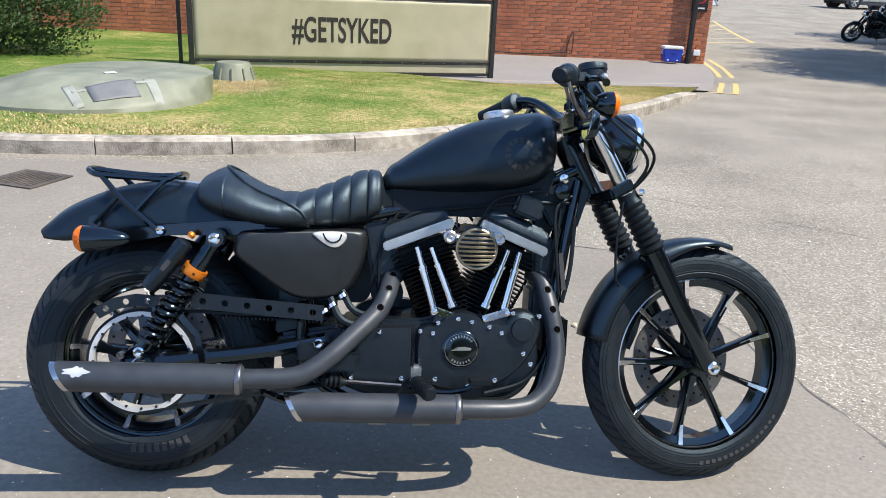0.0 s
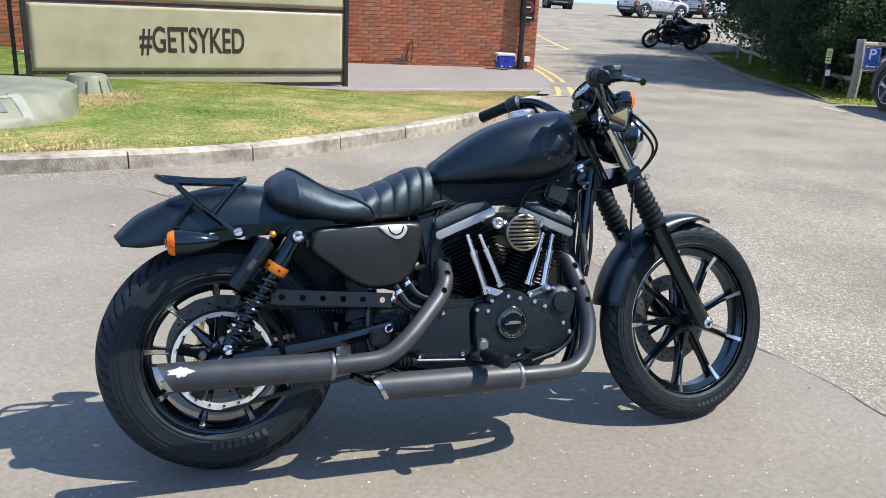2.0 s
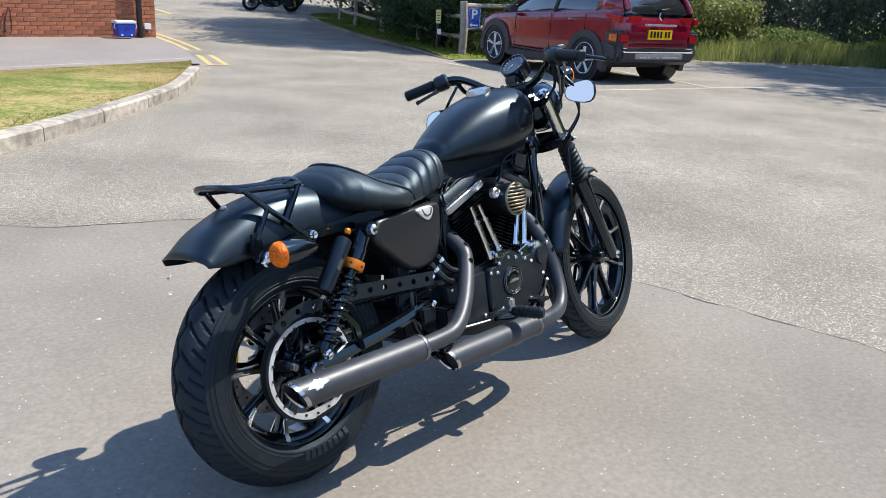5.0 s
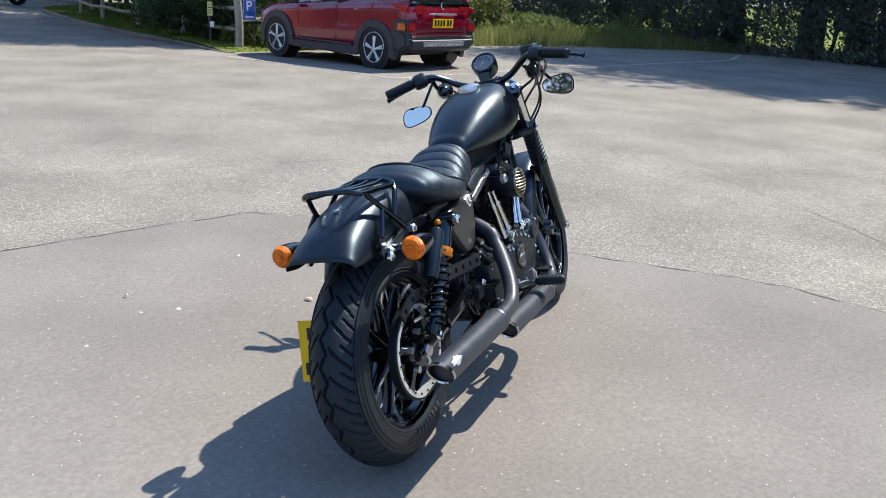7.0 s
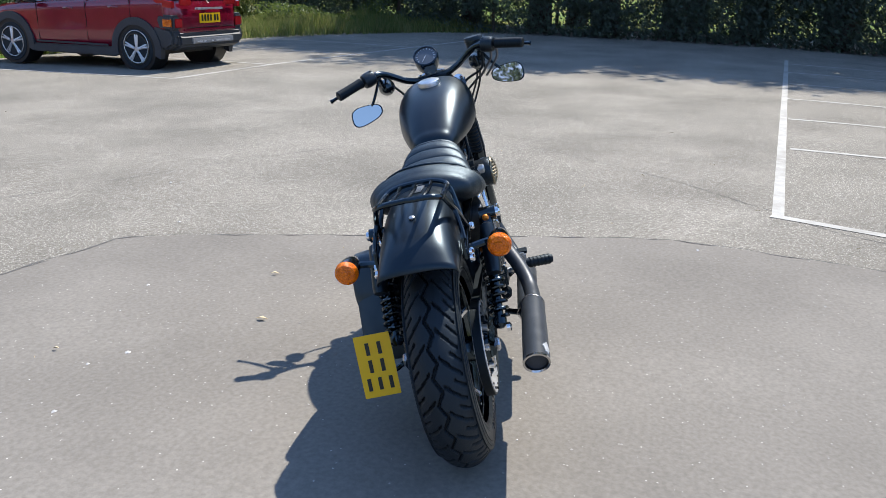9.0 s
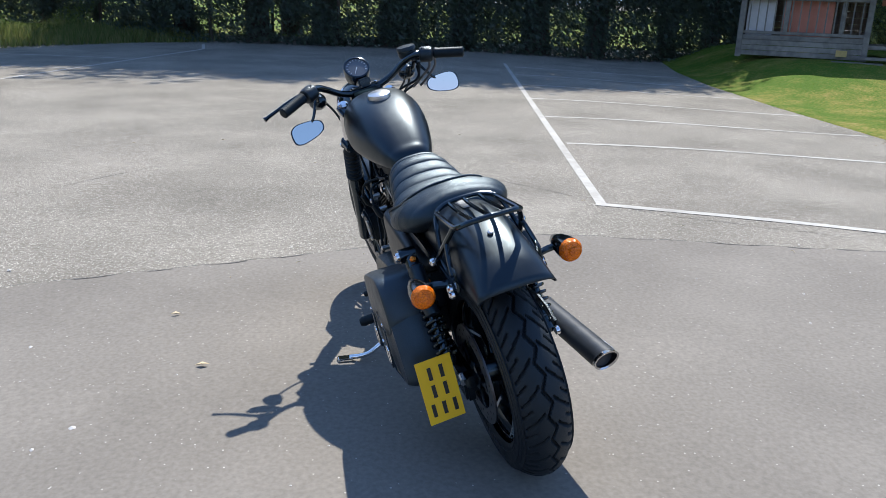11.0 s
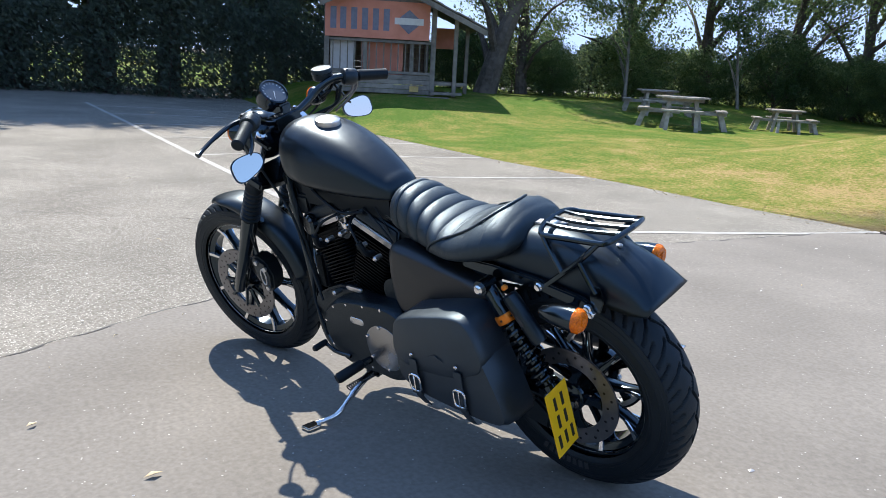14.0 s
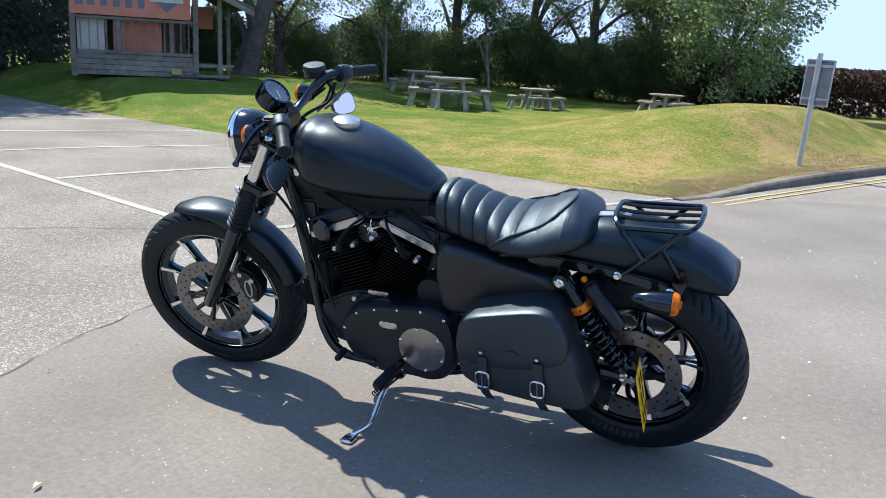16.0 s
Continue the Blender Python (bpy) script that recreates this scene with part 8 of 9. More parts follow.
res = P("brake_reservoir", Geo().lathe([(0.024, 0.0), (0.033, 0.004), (0.0345, 0.012), (0.0345, 0.026), (0.0365, 0.027), (0.0365, 0.038), (0.034, 0.042), (0.004, 0.043)], (1.090, -0.192, 1.070), (-0.06, 0, 1), 30), WRINKLE, hb, "round black brake fluid reservoir with ribbed cap", steer=True)
P("reservoir_seam", Geo().lathe([(0.0350, 0), (0.0372, 0.001), (0.0372, 0.003), (0.0350, 0.004)], (1.089, -0.192, 1.0945), (-0.06, 0, 1), 30, cap=False), GLOSS, res, steer=True)
P("brake_banjo", Geo().lathe([(0.009, 0), (0.009, 0.014), (0.006, 0.018)], (1.098, -0.228, 1.072), (0.2, -1, 0.1), 12), ALLOY, res, "bright banjo bolt", steer=True)
for y, d in ((-0.262, -0.01), (-0.238, 0.008)):
    P("throttle_elbow", Geo().tube(curve([(1.000, y, 1.050), (1.012, y + 0.004, 1.020), (1.050 + d, y + 0.030, 0.985), (1.090 + d, y + 0.055, 0.955)], 6), 0.0046, 8), STEEL, hb, "steel throttle cable elbow", steer=True)

# speedometer
so, sax = Vector((1.136, 0.004, 1.084)), Vector((-0.72, 0, 0.69)).normalized()
sp = P("speedometer", Geo().lathe([(0.030, -0.055), (0.044, -0.045), (0.049, -0.020), (0.050, 0.002), (0.049, 0.010), (0.044, 0.012), (0.043, 0.006)], so, sax, 36), GLOSS, bike, "round black speedometer pod", steer=True)
P("dial", Geo().lathe([(0.0432, 0.004), (0.0432, 0.0065)], so, sax, 36), DIAL, sp, "dark dial", steer=True)
su = Vector((0, 1, 0))
sv = sax.cross(su)
for i in range(13):
    a = radians(-120 + i * 20)
    d = math.sin(a) * -su + math.cos(a) * -sv
    P("dial_mark", Geo().tube([so + sax * 0.0072 + d * 0.032, so + sax * 0.0072 + d * 0.039], 0.0011, 5), WHITE_PL, sp, steer=True)
P("needle", Geo().tube([so + sax * 0.009, so + sax * 0.009 + (su * 0.5 + sv * 0.75).normalized() * 0.030], [0.0016, 0.0006], 5), WHITE_PL, sp, steer=True)
P("speedo_bracket", Geo().box((1.118, 0.0, 1.035), (0.05, 0.05, 0.03)), GLOSS, sp, bevel=0.006, steer=True)
P("ignition", Geo().lathe([(0.02, 0), (0.02, 0.02), (0.012, 0.024)], (1.075, -0.055, 0.80), (0, -1, 0), 16), GLOSS, bike)

# cables, hoses and wiring
CABLES = [
    ([(1.06, -0.195, 1.05), (1.10, -0.20, 0.99), (1.16, -0.15, 0.95), (1.20, -0.10, 0.90), (1.22, -0.06, 0.80)], 0.0045),
    ([(1.05, -0.205, 1.06), (1.075, -0.19, 1.00), (1.13, -0.13, 0.97), (1.16, -0.07, 0.93)], 0.005),
    ([(1.07, 0.20, 1.06), (1.14, 0.18, 1.01), (1.19, 0.13, 0.93), (1.16, 0.10, 0.82), (1.09, 0.085, 0.70), (1.03, 0.095, 0.55), (0.96, 0.12, 0.40)], 0.0048),
    ([(1.07, -0.16, 1.05), (1.20, -0.165, 0.985), (1.30, -0.13, 0.905), (1.27, -0.08, 0.82), (1.20, -0.05, 0.79)], 0.0042),
    ([(1.07, -0.17, 1.05), (1.18, -0.175, 0.975), (1.28, -0.14, 0.89), (1.25, -0.09, 0.80)], 0.0042),
    ([(1.24, 0.06, 0.80), (1.30, 0.105, 0.70), (1.31, 0.115, 0.58), (1.33, 0.09, 0.49)], 0.0045),
    ([(1.10, -0.05, 0.77), (0.95, -0.075, 0.765), (0.80, -0.070, 0.745), (0.68, -0.058, 0.725), (0.605, -0.058, 0.66)], 0.005),
    ([(1.02, -0.07, 0.80), (0.90, -0.085, 0.775), (0.86, -0.09, 0.72), (0.845, -0.08, 0.69)], 0.0048),
    ([(0.66, -0.040, 0.745), (0.615, -0.050, 0.70), (0.595, -0.060, 0.62), (0.595, -0.060, 0.50)], 0.004),
    ([(0.64, -0.030, 0.735), (0.595, -0.045, 0.68), (0.580, -0.050, 0.58), (0.60, -0.060, 0.47)], 0.004),
    ([(0.50, -0.11, 0.52), (0.53, -0.13, 0.475), (0.58, -0.13, 0.46), (0.62, -0.11, 0.47)], 0.009),
    ([(0.47, -0.11, 0.50), (0.50, -0.135, 0.45), (0.55, -0.13, 0.43)], 0.010),
    ([(0.74, 0.06, 0.75), (0.66, 0.085, 0.72), (0.60, 0.09, 0.66), (0.585, 0.085, 0.55)], 0.004),
    ([(0.98, 0.06, 0.78), (0.90, 0.08, 0.755), (0.82, 0.085, 0.73), (0.72, 0.08, 0.745)], 0.006),
    ([(1.12, -0.045, 0.75), (1.11, -0.065, 0.60), (1.09, -0.07, 0.50)], 0.006),
    ([(1.10, 0.05, 0.78), (1.06, 0.075, 0.66), (1.03, 0.08, 0.52), (1.02, 0.075, 0.40)], 0.007),
    ([(1.08, 0.03, 0.76), (1.035, 0.06, 0.64), (1.045, 0.07, 0.50), (1.03, 0.10, 0.38), (0.96, 0.13, 0.27)], 0.006),
    ([(1.06, -0.08, 0.40), (1.03, -0.11, 0.34), (0.98, -0.12, 0.29), (0.88, -0.13, 0.262)], 0.006),
    ([(1.23, -0.115, 0.78), (1.215, -0.125, 0.68), (1.22, -0.12, 0.58), (1.235, -0.11, 0.555)], 0.0035),
]
wire = random.Random(5)
for k in (1, 3, 6):
    j = lambda d: wire.uniform(-d, d)
    y = -0.062 + 0.010 * k if k < 5 else 0.05 + 0.012 * (k - 5)
    CABLES.append(([(0.70 + j(0.03), y, 0.752 + j(0.01)), (0.635 + j(0.012), y * 1.1, 0.715 + j(0.012)), (0.598 + j(0.012), y * 1.15, 0.64 + j(0.02)), (0.592 + j(0.02), y * 1.1, 0.54 + j(0.03))], wire.uniform(0.0022, 0.0030)))
for k in range(6):
    y = (-0.07 + 0.01 * k) if k < 3 else (0.05 + 0.01 * (k - 3))
    CABLES.append(([(1.10 + j(0.01), y * 0.7, 0.80 + j(0.02)), (1.07 + j(0.015), y, 0.73 + j(0.02)), (1.05 + j(0.02), y * 1.2, 0.64 + j(0.02)), (1.06 + j(0.02), y * 1.1, 0.52 + j(0.03))], wire.uniform(0.003, 0.005)))
for pts, r in CABLES:
    P("cable", Geo().tube(curve(pts, 7), r, 7), RUBBER_TRIM, bike)
for x, y, z in ((0.50, -0.122, 0.512), (0.475, -0.122, 0.488), (0.455, -0.12, 0.47)):
    P("hose_clip", Geo().lathe([(0.012, 0), (0.012, 0.010)], (x, y, z), (0.5, -0.3, -0.8), 14), CHROME, bike)
P("coil_cover", Geo().box((0.985, -0.055, 0.755), (0.075, 0.06, 0.055), Matrix.Rotation(radians(20), 3, "Y")), WRINKLE, bike, bevel=0.008)
P("horn", Geo().lathe([(0.020, 0), (0.038, 0.012), (0.040, 0.03), (0.030, 0.038)], (0.985, 0.06, 0.66), (0.3, 1, 0), 24), GLOSS, bike)
P("throttle_body", Geo().cyl((0.838, -0.02, 0.655), (0.838, 0.07, 0.665), 0.032), WRINKLE, bike)
P("under_tank_tray", Geo().box((0.80, 0, 0.752), (0.46, 0.11, 0.062)), RUBBER_TRIM, bike, bevel=0.006)
P("tank_tunnel", Geo().prism([(0.62, 0.715), (0.615, 0.800), (0.78, 0.806), (0.95, 0.830), (1.035, 0.885), (1.06, 0.86), (1.04, 0.755), (0.90, 0.725)], -0.058, 0.058), RUBBER_TRIM, bike, bevel=0.008)
P("electrics_box", Geo().box((0.598, 0.0, 0.625), (0.075, 0.11, 0.15), Matrix.Rotation(radians(-12), 3, "Y")), WRINKLE, bike, bevel=0.01)
P("battery_box", Geo().box((0.42, 0, 0.585), (0.17, 0.18, 0.19)), WRINKLE, bike, bevel=0.01)
P("oil_filter", Geo().lathe([(0.030, 0), (0.037, 0.006), (0.038, 0.06), (0.034, 0.075), (0.010, 0.078)], (1.02, 0.0, 0.315), (1, 0, 0.05), 28), GLOSS, bike, "black oil filter")
P("wiring_module", Geo().box((1.030, 0.0, 0.47), (0.05, 0.105, 0.14)), WRINKLE, bike, bevel=0.010)
P("wiring_module", Geo().box((1.038, 0.0, 0.61), (0.06, 0.10, 0.13)), WRINKLE, bike, bevel=0.008)
P("wiring_module", Geo().box((1.045, 0.035, 0.715), (0.06, 0.05, 0.07)), WRINKLE, bike, bevel=0.008)
P("downtube_label", Geo().box((1.085, -0.0775, 0.585), (0.012, 0.002, 0.10), Matrix.Rotation(radians(-8), 3, "Y")), LETTER_GREY, bike)


# ---- parked cars ----
GLASS_DARK = surface("tinted_car_glass", (0.010, 0.012, 0.013), (0.02, 0.022, 0.024), 3, 0.05, 0.02, coat=1.0, spec=1.0)
CLAD = surface("grey_car_cladding", (0.026, 0.030, 0.036), (0.040, 0.045, 0.052), 30, 0.55, 0.08)
LAMP_RED = surface("red_lamp_plastic", (0.30, 0.01, 0.012), (0.40, 0.016, 0.018), 20, 0.12, coat=0.6)


def car(paint, label, plate_colour):
    c = thing("car", label, "car")
    side = [(-0.722, 0.66, 0.44, 0.74), (-0.70, 0.74, 0.38, 0.90), (-0.62, 0.84, 0.33, 0.99), (-0.4, 0.885, 0.28, 1.02), (0.0, 0.90, 0.27, 1.03), (0.6, 0.90, 0.25, 1.02), (1.3, 0.90, 0.25, 1.01), (2.0, 0.90, 0.25, 1.00), (2.5, 0.89, 0.27, 0.97), (3.0, 0.86, 0.32, 0.89), (3.25, 0.79, 0.36, 0.80), (3.42, 0.62, 0.42, 0.66)]
    xs = [s[0] for s in side]
    rings = []
    for i in range(44):
        x = xs[0] + (xs[-1] - xs[0]) * i / 43
        hw, zb, zt = (hermite(xs, [s[k] for s in side], x) for k in (1, 2, 3))
        ring = []
        for y, f in ((0, 0), (0.80, 0.0), (0.94, 0.05), (0.985, 0.2), (1.0, 0.42), (0.985, 0.60), (0.995, 0.78), (0.975, 0.9), (0.90, 0.98), (0.7, 1.01), (0, 1.03)):
            ring.append(Vector((x, hw * y, zb + (zt - zb) * f)))
        rings.append(ring + [Vector((q.x, -q.y, q.z)) for q in ring[-2:0:-1]])
    part("body", Geo().loft(rings), paint, c, sharp=50)
    cab = [(-0.66, 0.74, 0.70, 0.99), (-0.60, 0.76, 0.66, 1.10), (-0.44, 0.785, 0.62, 1.34), (-0.28, 0.80, 0.60, 1.47), (0.1, 0.82, 0.595, 1.53), (0.8, 0.83, 0.595, 1.55), (1.4, 0.83, 0.595, 1.51), (1.8, 0.83, 0.60, 1.38), (2.3, 0.82, 0.64, 1.12), (2.55, 0.80, 0.66, 0.96)]
    xs2 = [s[0] for s in cab]
    rings = []
    for i in range(36):
        x = xs2[0] + (xs2[-1] - xs2[0]) * i / 35
        hb, ht, zt = (float(np.interp(x, xs2, [s[k] for s in cab])) for k in (1, 2, 3))
        ring = [Vector((x, y, z)) for y, z in ((hb, 0.92), (hb, 0.96), (ht * 1.10 + (hb - ht) * 0.1, zt - 0.07), (ht * 1.0, zt - 0.02), (ht * 0.8, zt), (0, zt + 0.012))]
        rings.append(ring + [Vector((q.x, -q.y, q.z)) for q in ring[-2::-1]])
    part("cabin", Geo().loft(rings), GLASS_DARK, c, "dark tinted windows", sharp=50)
    # roof skin and pillars over the glass
    rings = []
    for i in range(16):
        x = -0.36 + (1.52 + 0.36) * i / 15
        ht, zt = (float(np.interp(x, xs2, [s[k] for s in cab])) for k in (2, 3))
        ring = [Vector((x, y, z)) for y, z in ((ht * 1.10, zt - 0.055), (ht * 1.03, zt - 0.008), (ht * 0.8, zt + 0.010), (0, zt + 0.022))]
        rings.append(ring + [Vector((q.x, -q.y, q.z)) for q in ring[-2::-1]])
    part("roof", Geo().loft(rings, False, False, closed=False), BLACK_STEEL, c, "black roof", solid=0.012, sharp=60)
    for s in (-1, 1):
        for pts, w in (([(2.50, 0.79, 0.97), (1.80, 0.645, 1.38), (1.48, 0.63, 1.50)], 0.035), ([(0.98, 0.835, 0.98), (0.94, 0.66, 1.50)], 0.03)):
            part("pillar", Geo().tube([(x, s * y, z) for x, y, z in pts], w, 8), BLACK_STEEL, c)
        part("rear_pillar", Geo().add([Vector((x, s * y, z)) for x, y, z in ((-0.64, 0.752, 0.98), (-0.10, 0.838, 0.98), (-0.02, 0.70, 1.36), (-0.22, 0.655, 1.47), (-0.45, 0.66, 1.36))], [(0, 1, 2, 3, 4)]), paint, c, solid=0.02)
        part("roof_rail", Geo().tube(curve([(-0.30, s * 0.60, 1.48), (0.1, s * 0.60, 1.565), (0.9, s * 0.60, 1.58), (1.40, s * 0.60, 1.53)], 5), 0.014, 8), BLACK_STEEL, c)
        part("sill", Geo().prism([(0.42, 0.20), (2.18, 0.20), (2.18, 0.33), (0.42, 0.35)], s * 0.86, s * 0.915), CLAD, c, bevel=0.02)
        part("sill_trim", Geo().box((1.3, s * 0.912, 0.37), (1.5, 0.016, 0.03)), CLAD, c, bevel=0.004)
        for x in (0.0, 2.6):
            ring_o = arc_pts((x, 0.335), 0.480, -16, 196, 26)
            ring_i = arc_pts((x, 0.335), 0.365, -14, 194, 26)
            poly = [(q.x, q.z) for q in ring_o] + [(q.x, q.z) for q in ring_i[::-1]]
            g = Geo()
            n = len(ring_o)
            g.loft([[Vector((o.x, s * 0.82, o.z)), Vector((o.x, s * 0.918, o.z)), Vector((q.x, s * 0.918, q.z)), Vector((q.x, s * 0.82, q.z))] for o, q in zip(ring_o, ring_i)])
            part("arch_cladding", g, CLAD, c, "grey plastic wheel arch", sharp=30)
            part("wheel_well", Geo().cyl((x, s * 0.60, 0.345), (x, s * 0.903, 0.345), 0.372, n=36), BAR_INK, c)
            wh = part("wheel", Geo().lathe([(0.20, 0.0), (0.236, 0.006), (0.242, 0.02), (0.242, 0.03), (0.225, 0.03), (0.218, 0.018), (0.20, 0.0)], (x, s * 0.885, 0.332), (0, s, 0), 40, cap=False), GLOSS, c, "dark alloy wheel with bright spokes")
            part("tyre", Geo().lathe([(0.24, -0.17), (0.30, -0.175), (0.325, -0.155), (0.332, -0.12), (0.332, -0.03), (0.325, 0.005), (0.30, 0.028), (0.243, 0.022)], (x, s * 0.885, 0.332), (0, s, 0), 44), RUBBER, wh)
            part("disc", Geo().lathe([(0.235, -0.01), (0.235, -0.006)], (x, s * 0.885, 0.332), (0, s, 0), 36), BAR_INK, wh)
            part("rim_edge", Geo().lathe([(0.230, 0.030), (0.237, 0.034), (0.243, 0.030), (0.243, 0.022), (0.230, 0.022)], (x, s * 0.885, 0.332), (0, s, 0), 40, cap=False), ALLOY_LIGHT, wh)
            for k in range(5):
                a = k * 1.2566 + 0.35
                for off in (-0.10, 0.10):
                    part("spoke", Geo().tube([(x + 0.04 * math.cos(a), s * 0.905, 0.332 + 0.04 * math.sin(a)), (x + 0.225 * math.cos(a + off), s * 0.900, 0.332 + 0.225 * math.sin(a + off))], [0.022, 0.017], 6), ALLOY_LIGHT, wh)
            part("hub_cap", Geo().lathe([(0.045, 0), (0.04, 0.012), (0.01, 0.014)], (x, s * 0.90, 0.332), (0, s, 0), 18), ALLOY_LIGHT, wh)
        part("tail_lamp", Geo().pillow([(-0.35, 0.965), (-0.70, 0.90), (-0.70, 0.84), (-0.55, 0.845), (-0.38, 0.90)], s * 0.80, s * 0.872, 0.97), LAMP_RED, c, "slim red tail lamp", bevel=0.0)
        part("tail_lamp", Geo().box((-0.715, s * 0.56, 0.895), (0.03, 0.28, 0.065)), LAMP_RED, c, bevel=0.012)
        cl = part("lamp_pod", Geo().prism([(-0.72, 0.745), (-0.46, 0.76), (-0.40, 0.70), (-0.46, 0.58), (-0.72, 0.565)], s * 0.70, s * 0.900), CLAD, c, "grey lamp pod", bevel=0.03)
        part("corner_cladding", Geo().prism([(-0.36, 0.66), (-0.68, 0.60), (-0.735, 0.48), (-0.70, 0.33), (-0.58, 0.26), (-0.38, 0.26), (-0.28, 0.48)], s * 0.68, s * 0.902), CLAD, c, "grey lower corner cladding", bevel=0.04)
        part("glass_frame", Geo().tube([(-0.665, s * 0.69, 1.0), (-0.60, s * 0.675, 1.12), (-0.46, s * 0.63, 1.36), (-0.34, s * 0.60, 1.46)], 0.045, 8), paint, c)
        part("lamp_glass", Geo().box((-0.722, s * 0.76, 0.655), (0.02, 0.17, 0.10)), LAMP_RED, cl, bevel=0.01)
        part("lamp_glass", Geo().box((-0.62, s * 0.898, 0.66), (0.17, 0.02, 0.09)), AMBER, cl, "amber side lamp", bevel=0.008)
        part("door_handle", Geo().tube(curve([(0.30, s * 0.895, 0.86), (0.40, s * 0.915, 0.87), (0.50, s * 0.895, 0.87)], 4), 0.012, 8), paint, c)
        part("door_handle", Geo().tube(curve([(1.22, s * 0.895, 0.86), (1.32, s * 0.915, 0.87), (1.42, s * 0.895, 0.87)], 4), 0.012, 8), paint, c)
        mir = part("door_mirror", Geo().loft([[Vector((2.02 + dx, s * (0.96 + dy), 1.02 + dz)) for dx, dy, dz in ((k * 0.07, 0.09 * math.cos(a), 0.065 * math.sin(a)) for a in [j * 0.5236 for j in range(12)])] for k in (-0.6, 0.2, 0.8)]), BLACK_STEEL, c)
        for x0, x1 in ((0.08, 0.08), (0.97, 0.97), (2.0, 2.0)):
            part("door_seam", Geo().box((x0, s * 0.893, 0.68), (0.005, 0.010, 0.56)), BAR_INK, c)
    part("bumper", Geo().prism([(-0.765, 0.31), (-0.775, 0.50), (-0.70, 0.56), (-0.40, 0.58), (-0.36, 0.45), (-0.40, 0.27), (-0.60, 0.24)], -0.80, 0.80), CLAD, c, "grey rear bumper", bevel=0.04)
    part("skid_plate", Geo().box((-0.776, 0, 0.40), (0.025, 1.05, 0.10)), GREY_PL, c, bevel=0.01)
    part("skid_bar", Geo().box((-0.788, 0, 0.385), (0.012, 0.85, 0.025)), ALLOY_LIGHT, c)
    part("bumper_line", Geo().box((-0.745, 0, 0.575), (0.02, 1.30, 0.03)), paint, c, bevel=0.008)
    part("tail_trim", Geo().box((-0.728, 0, 0.83), (0.02, 0.70, 0.025)), ALLOY_LIGHT, c, "chrome tail strip", bevel=0.004)
    part("badge", Geo().lathe([(0.055, 0), (0.05, 0.012), (0.03, 0.014)], (-0.715, 0, 0.935), (-1, 0, 0.15), 24), CHROME, c, "plain oval badge")
    pl = part("number_plate", Geo().box((-0.735, 0, 0.71), (0.012, 0.52, 0.115)), PLATE if plate_colour else WHITE_PL, c)
    for k in range(6):
        part("character_bar", Geo().box((-0.743, -0.19 + k * 0.072 + (0.03 if k > 1 else 0), 0.71), (0.004, 0.042, 0.075)), BAR_INK, pl)
    part("rear_wiper", Geo().tube([(-0.66, 0, 1.03), (-0.60, -0.33, 1.06)], 0.012, 6), BAR_INK, c)
    part("wiper_mount", Geo().box((-0.655, 0, 1.03), (0.03, 0.09, 0.05)), BAR_INK, c, bevel=0.01)
    part("tailgate_seam", Geo().box((-0.722, 0, 0.60), (0.012, 1.15, 0.008)), BAR_INK, c)
    part("spoiler", Geo().loft([[Vector((x, y, z)) for y, z in ((-0.60, z0), (0.60, z0), (0.60, z0 + 0.03), (-0.60, z0 + 0.03))] for x, z0 in ((-0.52, 1.44), (-0.20, 1.50))]), paint, c, bevel=0.008)
    part("underbody", Geo().box((1.3, 0, 0.24), (3.2, 1.5, 0.10)), BAR_INK, c)
    # the waistline climbs towards a tall tail
    low = [0, 0.26, 0.40, 0.575, 0.655, 0.71, 0.83, 0.895, 0.935, 1.0, 1.36, 1.53, 1.7]
    high = [0, 0.35, 0.47, 0.635, 0.735, 0.82, 0.95, 1.055, 1.09, 1.165, 1.45, 1.565, 1.72]
    for ob in [k for k in c.children_recursive if k.type == "MESH"]:
        if ob.name.split(".")[0] in ("arch_cladding", "wheel_well", "wheel", "tyre", "disc", "spoke", "hub_cap", "sill", "sill_trim"):
            continue
        for v in ob.data.vertices:
            lift = float(np.interp(v.co.z, low, high)) - v.co.z
            v.co.z += lift * float(np.interp(v.co.x, [-0.5, 0.4, 2.2], [1.0, 0.6, 0.0]))
    return c


ALLOY_LIGHT = surface("bright_car_alloy", (0.55, 0.55, 0.56), (0.68, 0.68, 0.69), 14, 0.3, metal=0.6)
CAR_RED = surface("metallic_cherry_red_paint", (0.175, 0.0035, 0.018), (0.22, 0.005, 0.024), 60, 0.22, 0.05, metal=0.25, coat=1.0)
CAR_SILVER = surface("silver_car_paint", (0.42, 0.44, 0.46), (0.50, 0.52, 0.54), 60, 0.28, 0.05, metal=0.4, coat=0.8)
car_red = car(CAR_RED, "cherry red compact SUV parked in a bay", True)
car_red.matrix_world = pose(8.68, 9.91, land(8.6, 11.0), 0, 0, 86.0) @ Matrix.Scale(0.97, 4)
car_silver = car(CAR_SILVER, "silver car parked far off beyond the entrance road", False)
car_silver.matrix_world = pose(15.2, 47.5, land(15, 47.5), 0, 0, 20)
tagged(copy_thing(car_silver, pose(20.2, 50.5, land(20, 50), 0, 0, 30)), "second silver car among distant parked vehicles", "car")
far = car(BLACK_STEEL, "dark car parked at the far end of the yard", False)
far.matrix_world = pose(9.5, 58.0, land(9, 58), 0, 0, 80)
tagged(copy_thing(far, pose(13.2, 58.5, land(13, 58), 0, 0, 84)), "dark car beside another in the far yard", "car")
